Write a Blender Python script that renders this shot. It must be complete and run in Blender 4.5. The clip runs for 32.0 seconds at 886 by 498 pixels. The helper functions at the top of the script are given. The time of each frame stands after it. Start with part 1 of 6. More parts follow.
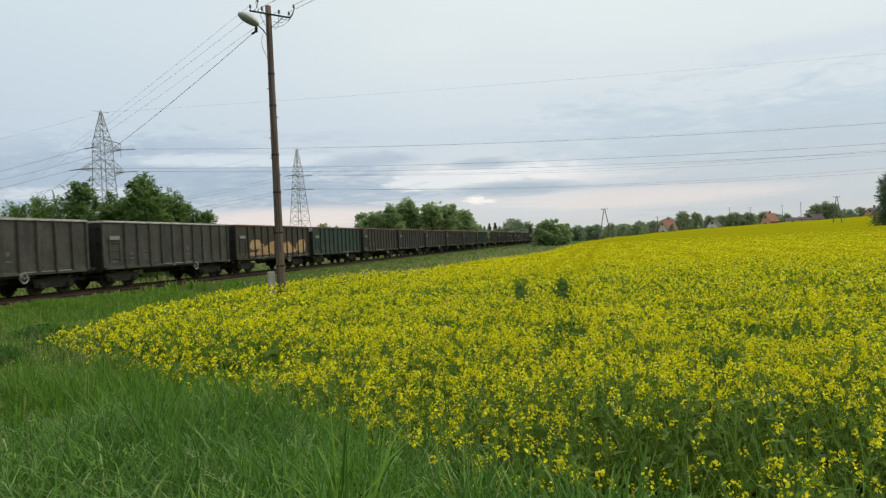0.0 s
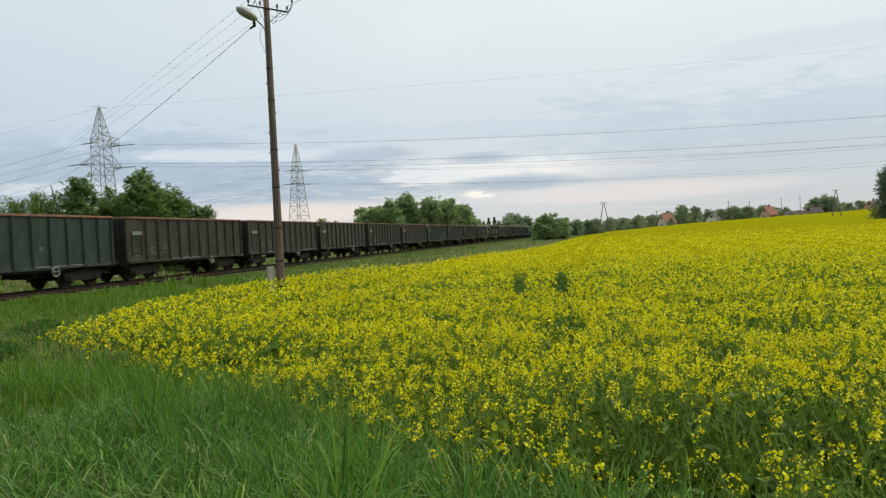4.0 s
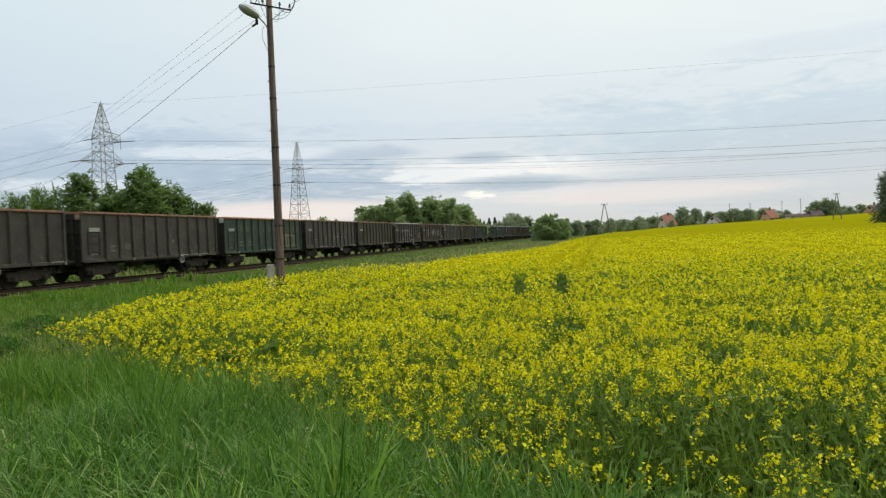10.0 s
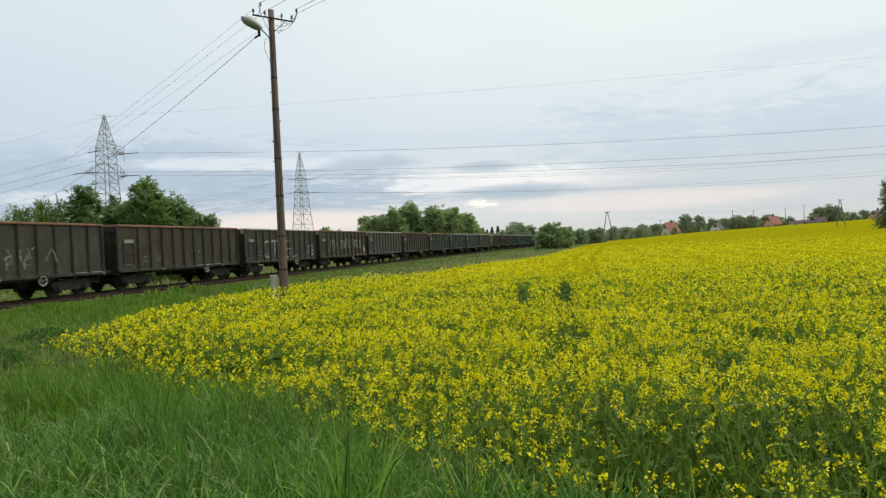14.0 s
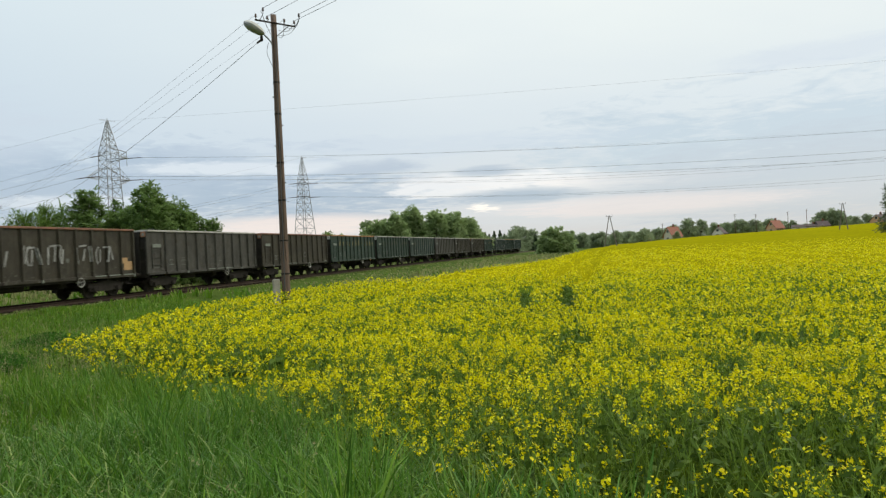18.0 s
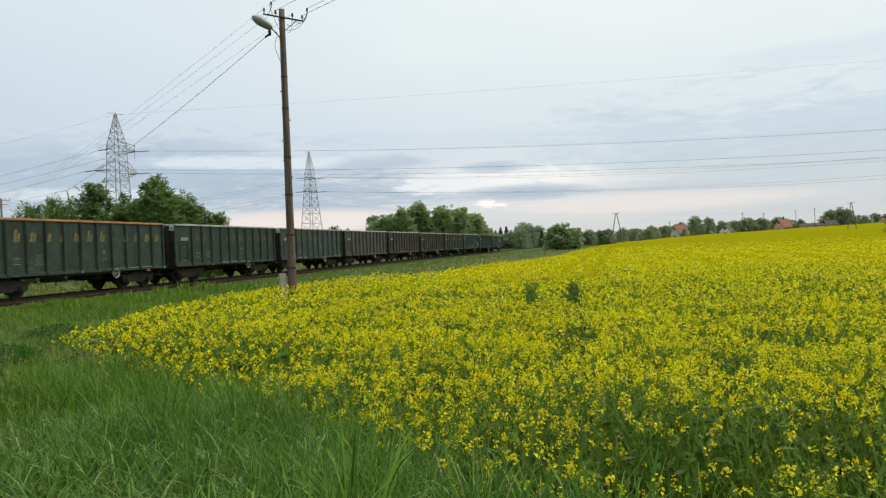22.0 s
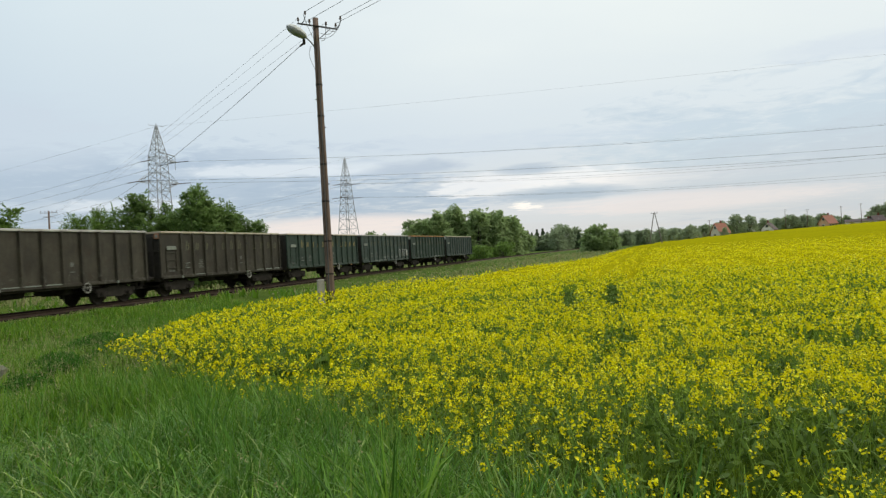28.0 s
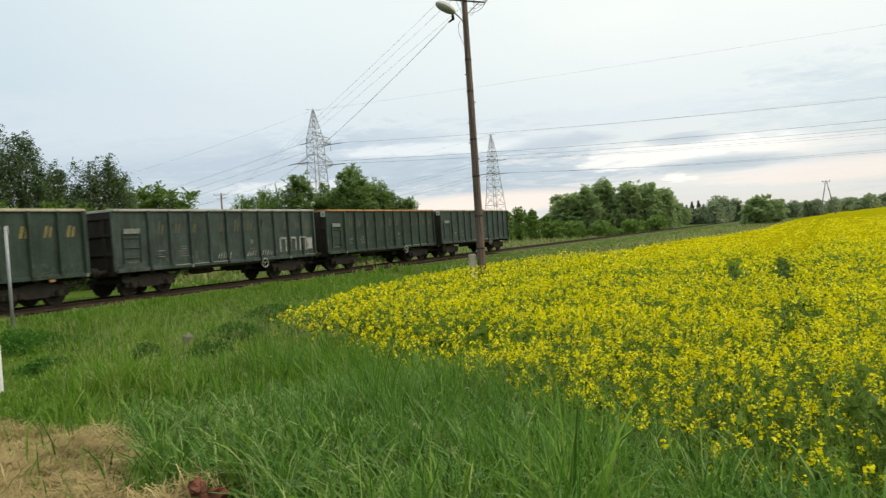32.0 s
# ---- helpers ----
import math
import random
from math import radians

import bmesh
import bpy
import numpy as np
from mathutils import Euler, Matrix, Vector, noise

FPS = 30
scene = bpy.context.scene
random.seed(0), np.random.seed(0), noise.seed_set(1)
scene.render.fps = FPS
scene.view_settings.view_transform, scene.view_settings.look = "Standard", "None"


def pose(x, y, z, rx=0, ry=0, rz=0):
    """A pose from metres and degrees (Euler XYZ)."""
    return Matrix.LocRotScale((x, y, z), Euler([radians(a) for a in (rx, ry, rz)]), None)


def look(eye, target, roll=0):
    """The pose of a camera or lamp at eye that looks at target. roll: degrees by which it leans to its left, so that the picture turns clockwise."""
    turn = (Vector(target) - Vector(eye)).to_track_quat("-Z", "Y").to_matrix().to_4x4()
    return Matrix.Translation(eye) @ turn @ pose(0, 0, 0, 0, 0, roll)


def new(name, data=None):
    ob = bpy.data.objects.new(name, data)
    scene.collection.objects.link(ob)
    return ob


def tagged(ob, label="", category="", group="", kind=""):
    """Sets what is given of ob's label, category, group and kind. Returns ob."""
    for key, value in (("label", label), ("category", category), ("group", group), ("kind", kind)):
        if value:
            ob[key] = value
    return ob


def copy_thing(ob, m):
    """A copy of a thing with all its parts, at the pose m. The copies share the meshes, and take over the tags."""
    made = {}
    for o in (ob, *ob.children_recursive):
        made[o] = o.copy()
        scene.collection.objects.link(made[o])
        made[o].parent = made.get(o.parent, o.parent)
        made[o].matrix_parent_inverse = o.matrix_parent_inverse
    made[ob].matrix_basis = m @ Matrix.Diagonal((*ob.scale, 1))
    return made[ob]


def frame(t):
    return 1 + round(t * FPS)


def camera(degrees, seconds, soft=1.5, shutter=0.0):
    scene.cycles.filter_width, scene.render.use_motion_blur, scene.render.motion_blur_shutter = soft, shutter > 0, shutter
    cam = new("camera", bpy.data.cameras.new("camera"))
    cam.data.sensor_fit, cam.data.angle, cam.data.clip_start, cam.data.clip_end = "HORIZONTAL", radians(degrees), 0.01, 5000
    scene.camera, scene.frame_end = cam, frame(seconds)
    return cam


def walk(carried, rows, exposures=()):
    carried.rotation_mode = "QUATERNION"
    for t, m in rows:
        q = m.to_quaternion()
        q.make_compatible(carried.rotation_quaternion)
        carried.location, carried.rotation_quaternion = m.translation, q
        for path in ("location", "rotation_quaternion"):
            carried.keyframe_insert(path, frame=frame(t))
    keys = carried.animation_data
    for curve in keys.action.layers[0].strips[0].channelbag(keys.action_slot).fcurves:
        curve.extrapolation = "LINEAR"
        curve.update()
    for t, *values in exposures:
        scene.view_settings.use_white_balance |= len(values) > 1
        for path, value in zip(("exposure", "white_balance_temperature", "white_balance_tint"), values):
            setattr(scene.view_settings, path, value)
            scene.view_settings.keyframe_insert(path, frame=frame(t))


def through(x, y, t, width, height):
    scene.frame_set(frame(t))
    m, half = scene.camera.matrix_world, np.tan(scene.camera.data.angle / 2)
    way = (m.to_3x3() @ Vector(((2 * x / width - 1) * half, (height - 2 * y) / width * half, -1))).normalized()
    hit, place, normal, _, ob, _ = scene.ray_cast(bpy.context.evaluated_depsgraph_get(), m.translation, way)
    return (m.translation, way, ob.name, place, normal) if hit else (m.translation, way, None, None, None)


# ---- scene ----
# A goods train passes a flowering rape field under an evening overcast.
# World: z = 0 is the top of the rails, +y is the way the camera looks at first.
cam = camera(62.8, 32.0, soft=1.3, shutter=0.4)
EYE = (0.0, 0.0, 1.606)
PATH = [
    (0, 89.462, 2.648, 0.010), (0.5, 89.353, 2.693, -0.015), (1, 89.249, 2.692, -0.019), (1.5, 89.196, 2.891, -0.028),
    (2, 89.155, 2.948, -0.043), (2.5, 89.078, 2.835, -0.068), (3, 89.032, 2.797, -0.047), (3.5, 89.014, 2.827, -0.031),
    (5.5, 89.132, 2.763, -0.116), (6, 89.158, 2.686, -0.100), (6.5, 89.165, 2.586, -0.100), (7, 89.155, 2.545, -0.102),
    (7.5, 89.156, 2.556, -0.059), (8, 89.152, 2.543, -0.036), (8.5, 89.138, 2.527, -0.023), (9, 89.093, 2.353, 0.011),
    (9.5, 89.051, 2.280, 0.008), (10, 88.997, 2.255, -0.023), (10.5, 88.987, 2.280, -0.030), (11, 89.030, 2.356, -0.022),
    (11.5, 89.192, 2.559, -0.007), (12, 89.395, 2.592, 0.038), (12.5, 89.491, 2.625, 0.090), (13, 89.581, 2.568, 0.162),
    (13.5, 89.661, 2.585, 0.207), (14, 89.731, 2.704, 0.220), (14.5, 89.822, 2.714, 0.263), (16.5, 90.138, 2.711, 0.351),
    (17, 90.121, 2.699, 0.370), (17.5, 90.087, 2.728, 0.390), (18, 90.077, 2.736, 0.391), (18.5, 90.060, 2.682, 0.388),
    (19, 90.053, 2.529, 0.395), (19.5, 90.030, 2.485, 0.411), (20, 89.976, 2.514, 0.502), (20.5, 89.947, 2.554, 0.633),
    (21, 89.953, 2.417, 0.751), (21.5, 89.882, 2.372, 0.816), (22, 89.765, 2.236, 0.879), (22.5, 89.701, 2.232, 0.969),
    (23, 89.622, 2.282, 1.018), (23.5, 89.547, 2.310, 1.091), (24, 89.550, 2.373, 1.194), (24.5, 89.608, 2.708, 1.746),
    (25, 89.811, 3.080, 2.537), (25.5, 89.915, 3.276, 2.804), (27.5, 90.198, 3.106, 3.317), (28, 90.184, 3.263, 3.745),
    (28.5, 90.107, 3.428, 4.404), (29, 89.916, 3.432, 5.430), (29.5, 89.767, 3.455, 6.496, (-0.005, 0.003, 1.605)), (30, 89.652, 3.447, 7.685, (-0.027, 0.014, 1.599)),
    (30.5, 89.517, 3.429, 9.007, (-0.055, 0.028, 1.592)), (31, 89.381, 3.625, 10.558, (-0.088, 0.046, 1.584)), (31.5, 89.161, 3.843, 12.907, (-0.125, 0.064, 1.574)), (32, 88.997, 3.924, 15.30, (-0.165, 0.085, 1.564)),
]

walk(cam, [(t, pose(*(eye[0] if eye else EYE), rx, ry, rz)) for t, rx, ry, rz, *eye in PATH], exposures=[(0, -0.1, 6500, 10), (3, -0.09, 6530, 10), (6.5, 0.02, 6600, 10), (9, 0.02, 6600, 10), (29, 0, 6600, 10), (30.5, 0.02, 6620, 10), (31.5, 0.14, 6800, 10), (32, 0.2, 6950, 10)])

# ---- light ----
SUN_EL, SUN_AZ = radians(48), radians(70)


def links(nt, *pairs):
    for a, b in pairs:
        nt.links.new(a, b)


def node(nt, kind, **values):
    n = nt.nodes.new(kind)
    for key, value in values.items():
        if key in n.inputs:
            n.inputs[key].default_value = value
    return n


def ramp(nt, fac, stops):
    n = nt.nodes.new("ShaderNodeValToRGB")
    while len(n.color_ramp.elements) > 2:
        n.color_ramp.elements.remove(n.color_ramp.elements[-1])
    for i, (pos, col) in enumerate(stops):
        e = n.color_ramp.elements[i] if i < 2 else n.color_ramp.elements.new(pos)
        e.position = pos
        e.color = (*col, 1) if len(col) == 3 else col
    nt.links.new(fac, n.inputs[0])
    return n.outputs[0]


def maths(nt, op, a, b=None, c=None):
    n = nt.nodes.new("ShaderNodeMath")
    n.operation = op
    for i, v in enumerate((a, b, c)):
        if v is None:
            continue
        if isinstance(v, (int, float)):
            n.inputs[i].default_value = v
        else:
            nt.links.new(v, n.inputs[i])
    return n.outputs[0]


def mix(nt, fac, a, b, blend="MIX"):
    n = nt.nodes.new("ShaderNodeMix")
    n.data_type, n.blend_type = "RGBA", blend
    for sock, v in ((n.inputs["Factor"], fac), (n.inputs[6], a), (n.inputs[7], b)):
        if isinstance(v, (int, float)):
            sock.default_value = v
        elif isinstance(v, tuple):
            sock.default_value = (*v[:3], 1)
        else:
            nt.links.new(v, sock)
    return n.outputs[2]


def noise_tex(nt, vec, scale, detail=4, rough=0.55, distort=0.0):
    n = node(nt, "ShaderNodeTexNoise", Scale=scale, Detail=detail, Roughness=rough, Distortion=distort)
    if vec is not None:
        nt.links.new(vec, n.inputs["Vector"])
    return n.outputs["Fac"]


def make_world():
    w = bpy.data.worlds.new("evening_overcast")
    scene.world = w
    w.use_nodes = True
    nt = w.node_tree
    nt.nodes.clear()
    out = nt.nodes.new("ShaderNodeOutputWorld")
    bg = node(nt, "ShaderNodeBackground", Strength=1.0)
    sky = nt.nodes.new("ShaderNodeTexSky")
    sky.sky_type, sky.sun_disc = "NISHITA", False
    sky.sun_elevation, sky.sun_rotation = SUN_EL, SUN_AZ
    co = nt.nodes.new("ShaderNodeTexCoord").outputs["Generated"]
    sep = nt.nodes.new("ShaderNodeSeparateXYZ")
    nt.links.new(co, sep.inputs[0])
    x, y, z = sep.outputs
    deg = 180 / math.pi
    az = maths(nt, "MULTIPLY", maths(nt, "ARCTAN2", x, y), deg)
    el = maths(nt, "MULTIPLY", maths(nt, "ARCSINE", z), deg)
    # plane of the cloud layer, so that the clouds flatten towards the horizon
    zz = maths(nt, "ADD", maths(nt, "MAXIMUM", z, 0.0), 0.06)
    comb = nt.nodes.new("ShaderNodeCombineXYZ")
    links(nt, (maths(nt, "DIVIDE", x, zz), comb.inputs[0]), (maths(nt, "DIVIDE", y, zz), comb.inputs[1]))
    big = noise_tex(nt, comb.outputs[0], 0.22, 5, 0.55, 0.4)
    small = noise_tex(nt, comb.outputs[0], 0.8, 6, 0.62, 0.8)
    fine = noise_tex(nt, comb.outputs[0], 4.5, 6, 0.65, 0.6)
    # the veil of the overcast, brighter overhead
    veil = ramp(nt, maths(nt, "DIVIDE", el, 90.0), [(0.0, (0.56, 0.58, 0.61)), (0.035, (0.60, 0.62, 0.66)), (0.09, (0.62, 0.68, 0.73)), (0.16, (0.745, 0.80, 0.80)), (0.24, (0.86, 0.91, 0.875)), (0.5, (1.15, 1.2, 1.17)), (1.0, (1.6, 1.64, 1.6))])
    side = ramp(nt, maths(nt, "MULTIPLY_ADD", az, 1 / 90, 0.5), [(0.0, (0.68, 0.77, 0.86)), (0.16, (0.84, 0.90, 0.95)), (0.5, (1.0, 1.0, 0.985)), (0.9, (1.02, 1.0, 0.945))])
    col = mix(nt, 1.0, veil, side, "MULTIPLY")
    # broad mottling of the layer
    col = mix(nt, maths(nt, "MULTIPLY", ramp(nt, big, [(0.42, (1, 1, 1)), (0.58, (0, 0, 0))]), 0.28), col, (0.58, 0.66, 0.73))
    wob = maths(nt, "MULTIPLY_ADD", small, 2.0, -1.0)
    wob2 = maths(nt, "MULTIPLY_ADD", fine, 2.0, -1.0)

    def cloud(col, a0, e0, sa, se, tint, amount, rag=1.0):
        """A bank of cloud about a bearing and height, with a ragged edge."""
        u = maths(nt, "DIVIDE", maths(nt, "SUBTRACT", az, a0), sa)
        v = maths(nt, "DIVIDE", maths(nt, "SUBTRACT", el, e0), se)
        r = maths(nt, "ADD", maths(nt, "MULTIPLY", u, u), maths(nt, "MULTIPLY", v, v))
        r = maths(nt, "ADD", r, maths(nt, "MULTIPLY", maths(nt, "ADD", wob, maths(nt, "MULTIPLY", wob2, 0.9)), rag * 2.2))
        f = ramp(nt, maths(nt, "MULTIPLY", r, 0.5), [(0.14, (1, 1, 1)), (0.74, (0, 0, 0))])
        return mix(nt, maths(nt, "MULTIPLY", f, amount), col, tint)

    col = cloud(col, -25, 5.8, 18, 3.1, (0.36, 0.45, 0.56), 0.78)
    col = cloud(col, -9, 4.4, 11, 1.5, (0.35, 0.44, 0.55), 0.85)
    col = cloud(col, 26, 6.4, 17, 4.2, (0.48, 0.57, 0.635), 0.8)
    col = cloud(col, 4, 5.0, 8, 0.9, (0.88, 0.87, 0.86), 0.75, 1.2)
    col = cloud(col, 14, 4.6, 9, 0.6, (0.84, 0.80, 0.77), 0.6, 1.0)
    col = cloud(col, -15, 6.9, 9, 0.5, (0.74, 0.79, 0.83), 0.7)
    col = cloud(col, -27, 4.6, 6, 0.5, (0.74, 0.78, 0.82), 0.6)
    col = cloud(col, -12, 2.3, 9, 0.9, (0.84, 0.74, 0.70), 0.80, 0.4)
    col = cloud(col, 19, 2.9, 16, 0.8, (0.76, 0.72, 0.72), 0.55, 0.7)
    col = cloud(col, 6.0, 3.95, 4.8, 0.62, (0.37, 0.45, 0.54), 0.95, 0.45)
    col = cloud(col, 3.4, 6.05, 2.6, 0.45, (0.41, 0.48, 0.56), 0.92, 0.45)
    col = cloud(col, -5.3, 6.7, 3.8, 0.6, (0.42, 0.49, 0.58), 0.85, 0.55)
    col = cloud(col, 3.0, 3.15, 1.2, 0.34, (1.0, 0.94, 0.86), 0.95, 1.9)
    col = cloud(col, 3.0, 2.65, 2.6, 0.22, (0.62, 0.64, 0.67), 0.7, 0.6)
    col = cloud(col, 27, 3.6, 15, 3.2, (0.47, 0.52, 0.58), 0.8, 0.5)
    col = cloud(col, 16, 2.7, 10, 0.75, (0.74, 0.68, 0.67), 0.7, 0.5)
    col = cloud(col, -37, 9.5, 11, 2.4, (0.56, 0.63, 0.70), 0.6, 0.8)
    col = cloud(col, -3, 8.2, 16, 0.8, (0.56, 0.63, 0.70), 0.5, 0.9)
    col = cloud(col, 29, 12.3, 7, 0.9, (0.60, 0.66, 0.71), 0.6, 0.7)
    col = mix(nt, 0.02, col, sky.outputs[0], "ADD")
    links(nt, (col, bg.inputs["Color"]), (bg.outputs[0], out.inputs[0]))


make_world()
sun = new("sun", bpy.data.lights.new("sun", "SUN"))
sun.data.energy, sun.data.angle, sun.data.color = 1.5, radians(50), (1.0, 0.96, 0.88)
sun.matrix_world = look((200 * math.sin(SUN_AZ) * math.cos(SUN_EL), 200 * math.cos(SUN_AZ) * math.cos(SUN_EL), 200 * math.sin(SUN_EL)), (0, 0, 0))


# ---- materials ----
def material(name, rough=0.8, metal=0.0):
    m = bpy.data.materials.new(name)
    m.use_nodes = True
    nt = m.node_tree
    b = nt.nodes["Principled BSDF"]
    b.inputs["Roughness"].default_value, b.inputs["Metallic"].default_value = rough, metal
    return m, nt, b


def bump(nt, b, height, strength=0.3, dist=0.02):
    n = node(nt, "ShaderNodeBump", Strength=strength, Distance=dist)
    links(nt, (height, n.inputs["Height"]), (n.outputs[0], b.inputs["Normal"]))


def worn(name, base, other, scale=3.0, rough=0.8, metal=0.0, dirt=(0.05, 0.045, 0.04), dirt_amount=0.4, bump_strength=0.25, stretch=(1, 1, 1), spec=0.4):
    """Paint, wood, stone or metal with two scales of variation."""
    m, nt, b = material(name, rough, metal)
    b.inputs["Specular IOR Level"].default_value = spec
    co = nt.nodes.new("ShaderNodeTexCoord").outputs["Object"]
    mp = node(nt, "ShaderNodeMapping", Scale=stretch)
    nt.links.new(co, mp.inputs[0])
    v = mp.outputs[0]
    a = noise_tex(nt, v, scale, 5, 0.6)
    f = noise_tex(nt, v, scale * 9, 4, 0.6)
    rnd = nt.nodes.new("ShaderNodeObjectInfo").outputs["Random"]
    col = mix(nt, ramp(nt, a, [(0.35, (0, 0, 0)), (0.68, (1, 1, 1))]), base, other)
    col = mix(nt, maths(nt, "MULTIPLY", ramp(nt, f, [(0.5, (0, 0, 0)), (0.75, (1, 1, 1))]), dirt_amount), col, dirt)
    hsv = node(nt, "ShaderNodeHueSaturation")
    links(nt, (col, hsv.inputs["Color"]), (maths(nt, "MULTIPLY_ADD", rnd, 0.24, 0.88), hsv.inputs["Value"]), (hsv.outputs[0], b.inputs["Base Color"]))
    links(nt, (maths(nt, "MULTIPLY_ADD", f, 0.25, max(rough - 0.15, 0.05)), b.inputs["Roughness"]))
    bump(nt, b, f, bump_strength, 0.01)
    return m


def leafy(name, colours, rough=0.6, through=0.25, world_scale=0.0, patch=None, spec=0.15):
    """Leaves, blades and petals: each island takes its own tint; patch: a second tint in broad patches."""
    m, nt, b = material(name, rough)
    rnd = nt.nodes.new("ShaderNodeNewGeometry").outputs["Random Per Island"]
    n = len(colours)
    col = ramp(nt, rnd, [(i / (n - 1), c) for i, c in enumerate(colours)])
    if patch:
        co = nt.nodes.new("ShaderNodeTexCoord").outputs["Object"]
        f = noise_tex(nt, co, world_scale, 3, 0.5)
        col = mix(nt, maths(nt, "MULTIPLY", ramp(nt, f, [(0.42, (0, 0, 0)), (0.62, (1, 1, 1))]), 0.7), col, patch)
    tr = nt.nodes.new("ShaderNodeBsdfTranslucent")
    ms = node(nt, "ShaderNodeMixShader", Fac=through)
    out = nt.nodes["Material Output"]
    links(nt, (col, b.inputs["Base Color"]), (col, tr.inputs[0]), (b.outputs[0], ms.inputs[1]), (tr.outputs[0], ms.inputs[2]), (ms.outputs[0], out.inputs[0]))
    b.inputs["Specular IOR Level"].default_value = spec
    return m


def earth(name, stops, scale=0.35):
    m, nt, b = material(name, 0.95)
    co = nt.nodes.new("ShaderNodeTexCoord").outputs["Object"]
    a = noise_tex(nt, co, scale, 6, 0.6)
    f = noise_tex(nt, co, scale * 22, 5, 0.7)
    col = ramp(nt, maths(nt, "MULTIPLY_ADD", f, 0.5, maths(nt, "MULTIPLY", a, 0.5)), stops)
    links(nt, (col, b.inputs["Base Color"]))
    b.inputs["Specular IOR Level"].default_value = 0.05
    bump(nt, b, f, 0.6, 0.08)
    return m


M_GROUND = earth("meadow_ground", [(0.3, (0.03, 0.05, 0.008)), (0.5, (0.055, 0.09, 0.012)), (0.7, (0.10, 0.13, 0.025))])
M_SOIL = earth("weedy_field_soil", [(0.3, (0.045, 0.042, 0.02)), (0.5, (0.065, 0.075, 0.028)), (0.7, (0.11, 0.10, 0.05))], 1.0)
M_BALLAST = earth("ballast_gravel", [(0.3, (0.05, 0.035, 0.022)), (0.5, (0.095, 0.066, 0.042)), (0.7, (0.15, 0.115, 0.08))], 1.5)
M_BALLAST_GREEN = earth("overgrown_ballast", [(0.3, (0.055, 0.065, 0.025)), (0.5, (0.10, 0.105, 0.045)), (0.7, (0.16, 0.15, 0.08))], 0.8)
M_HAY = leafy("dry_mown_grass", [(0.37, 0.275, 0.115), (0.50, 0.385, 0.175), (0.26, 0.19, 0.075), (0.62, 0.49, 0.24)], 0.8, 0.2, 2.6, (0.25, 0.19, 0.075))
M_GRASS_COOL = leafy("meadow_grass_deep_green", [(0.030, 0.072, 0.010), (0.080, 0.19, 0.020), (0.050, 0.125, 0.015), (0.14, 0.29, 0.036), (0.09, 0.215, 0.025), (0.19, 0.345, 0.06), (0.30, 0.38, 0.09)], 0.36, 0.32, 0.5, (0.065, 0.165, 0.02), 0.18)
M_GRASS_WARM = leafy("meadow_grass_yellow_green", [(0.075, 0.158, 0.014), (0.14, 0.265, 0.02), (0.105, 0.205, 0.016), (0.19, 0.33, 0.028), (0.125, 0.24, 0.02), (0.16, 0.285, 0.025), (0.34, 0.38, 0.10)], 0.38, 0.3, 0.30, (0.095, 0.21, 0.018), 0.15)
M_GRASS_DRY = leafy("dry_brown_grass", [(0.22, 0.22, 0.085), (0.29, 0.32, 0.12), (0.33, 0.30, 0.15), (0.24, 0.30, 0.095)], 0.6, 0.25)
M_SEEDHEAD = leafy("grass_seed_heads", [(0.29, 0.28, 0.12), (0.37, 0.33, 0.17), (0.24, 0.26, 0.10)], 0.7, 0.3)
M_PETAL = leafy("rape_petals", [(0.68, 0.585, 0.002), (0.90, 0.80, 0.004), (0.52, 0.455, 0.002), (0.96, 0.92, 0.03)], 0.45, 0.35)
M_BUD = leafy("rape_buds_and_pods", [(0.17, 0.25, 0.015), (0.24, 0.33, 0.02), (0.12, 0.19, 0.015), (0.30, 0.36, 0.015)], 0.5, 0.3)
M_RAPELEAF = leafy("rape_leaves", [(0.043, 0.082, 0.015), (0.088, 0.15, 0.022), (0.135, 0.205, 0.03), (0.06, 0.11, 0.018)], 0.5, 0.2)
M_RAPESTEM = leafy("rape_stems", [(0.115, 0.195, 0.035), (0.18, 0.285, 0.045), (0.235, 0.345, 0.05), (0.145, 0.235, 0.04)], 0.45, 0.2)
M_GRASS_BROAD = leafy("broad_arching_grass", [(0.034, 0.096, 0.012), (0.072, 0.178, 0.021), (0.125, 0.25, 0.034), (0.055, 0.138, 0.016), (0.29, 0.36, 0.11), (0.09, 0.20, 0.025)], 0.38, 0.28, spec=0.18)
M_WEED = leafy("broad_weed_leaves", [(0.07, 0.16, 0.018), (0.12, 0.24, 0.028), (0.17, 0.30, 0.04)], 0.45, 0.3)
M_LEAF_A = leafy("leaves_fresh_green", [(0.09, 0.155, 0.05), (0.14, 0.225, 0.068), (0.20, 0.295, 0.085), (0.11, 0.185, 0.058)], 0.5, 0.45, 0.35, (0.19, 0.285, 0.08))
# leaves of the copse and line-side bushes: distance haze is in the pale grey colour
M_LEAF_B = leafy("leaves_grey_green_hazed", [(0.25, 0.335, 0.155), (0.285, 0.375, 0.165), (0.32, 0.41, 0.18), (0.265, 0.35, 0.16)], 0.8, 0.7, 0.3, (0.30, 0.39, 0.16), 0.02)
# horizon trees: green paled and blued to stand in for aerial haze
M_LEAF_F = leafy("leaves_blue_green_hazed", [(0.23, 0.29, 0.18), (0.27, 0.335, 0.20), (0.31, 0.375, 0.22), (0.245, 0.305, 0.19)], 0.8, 0.7, 0.3, (0.29, 0.345, 0.20), 0.02)
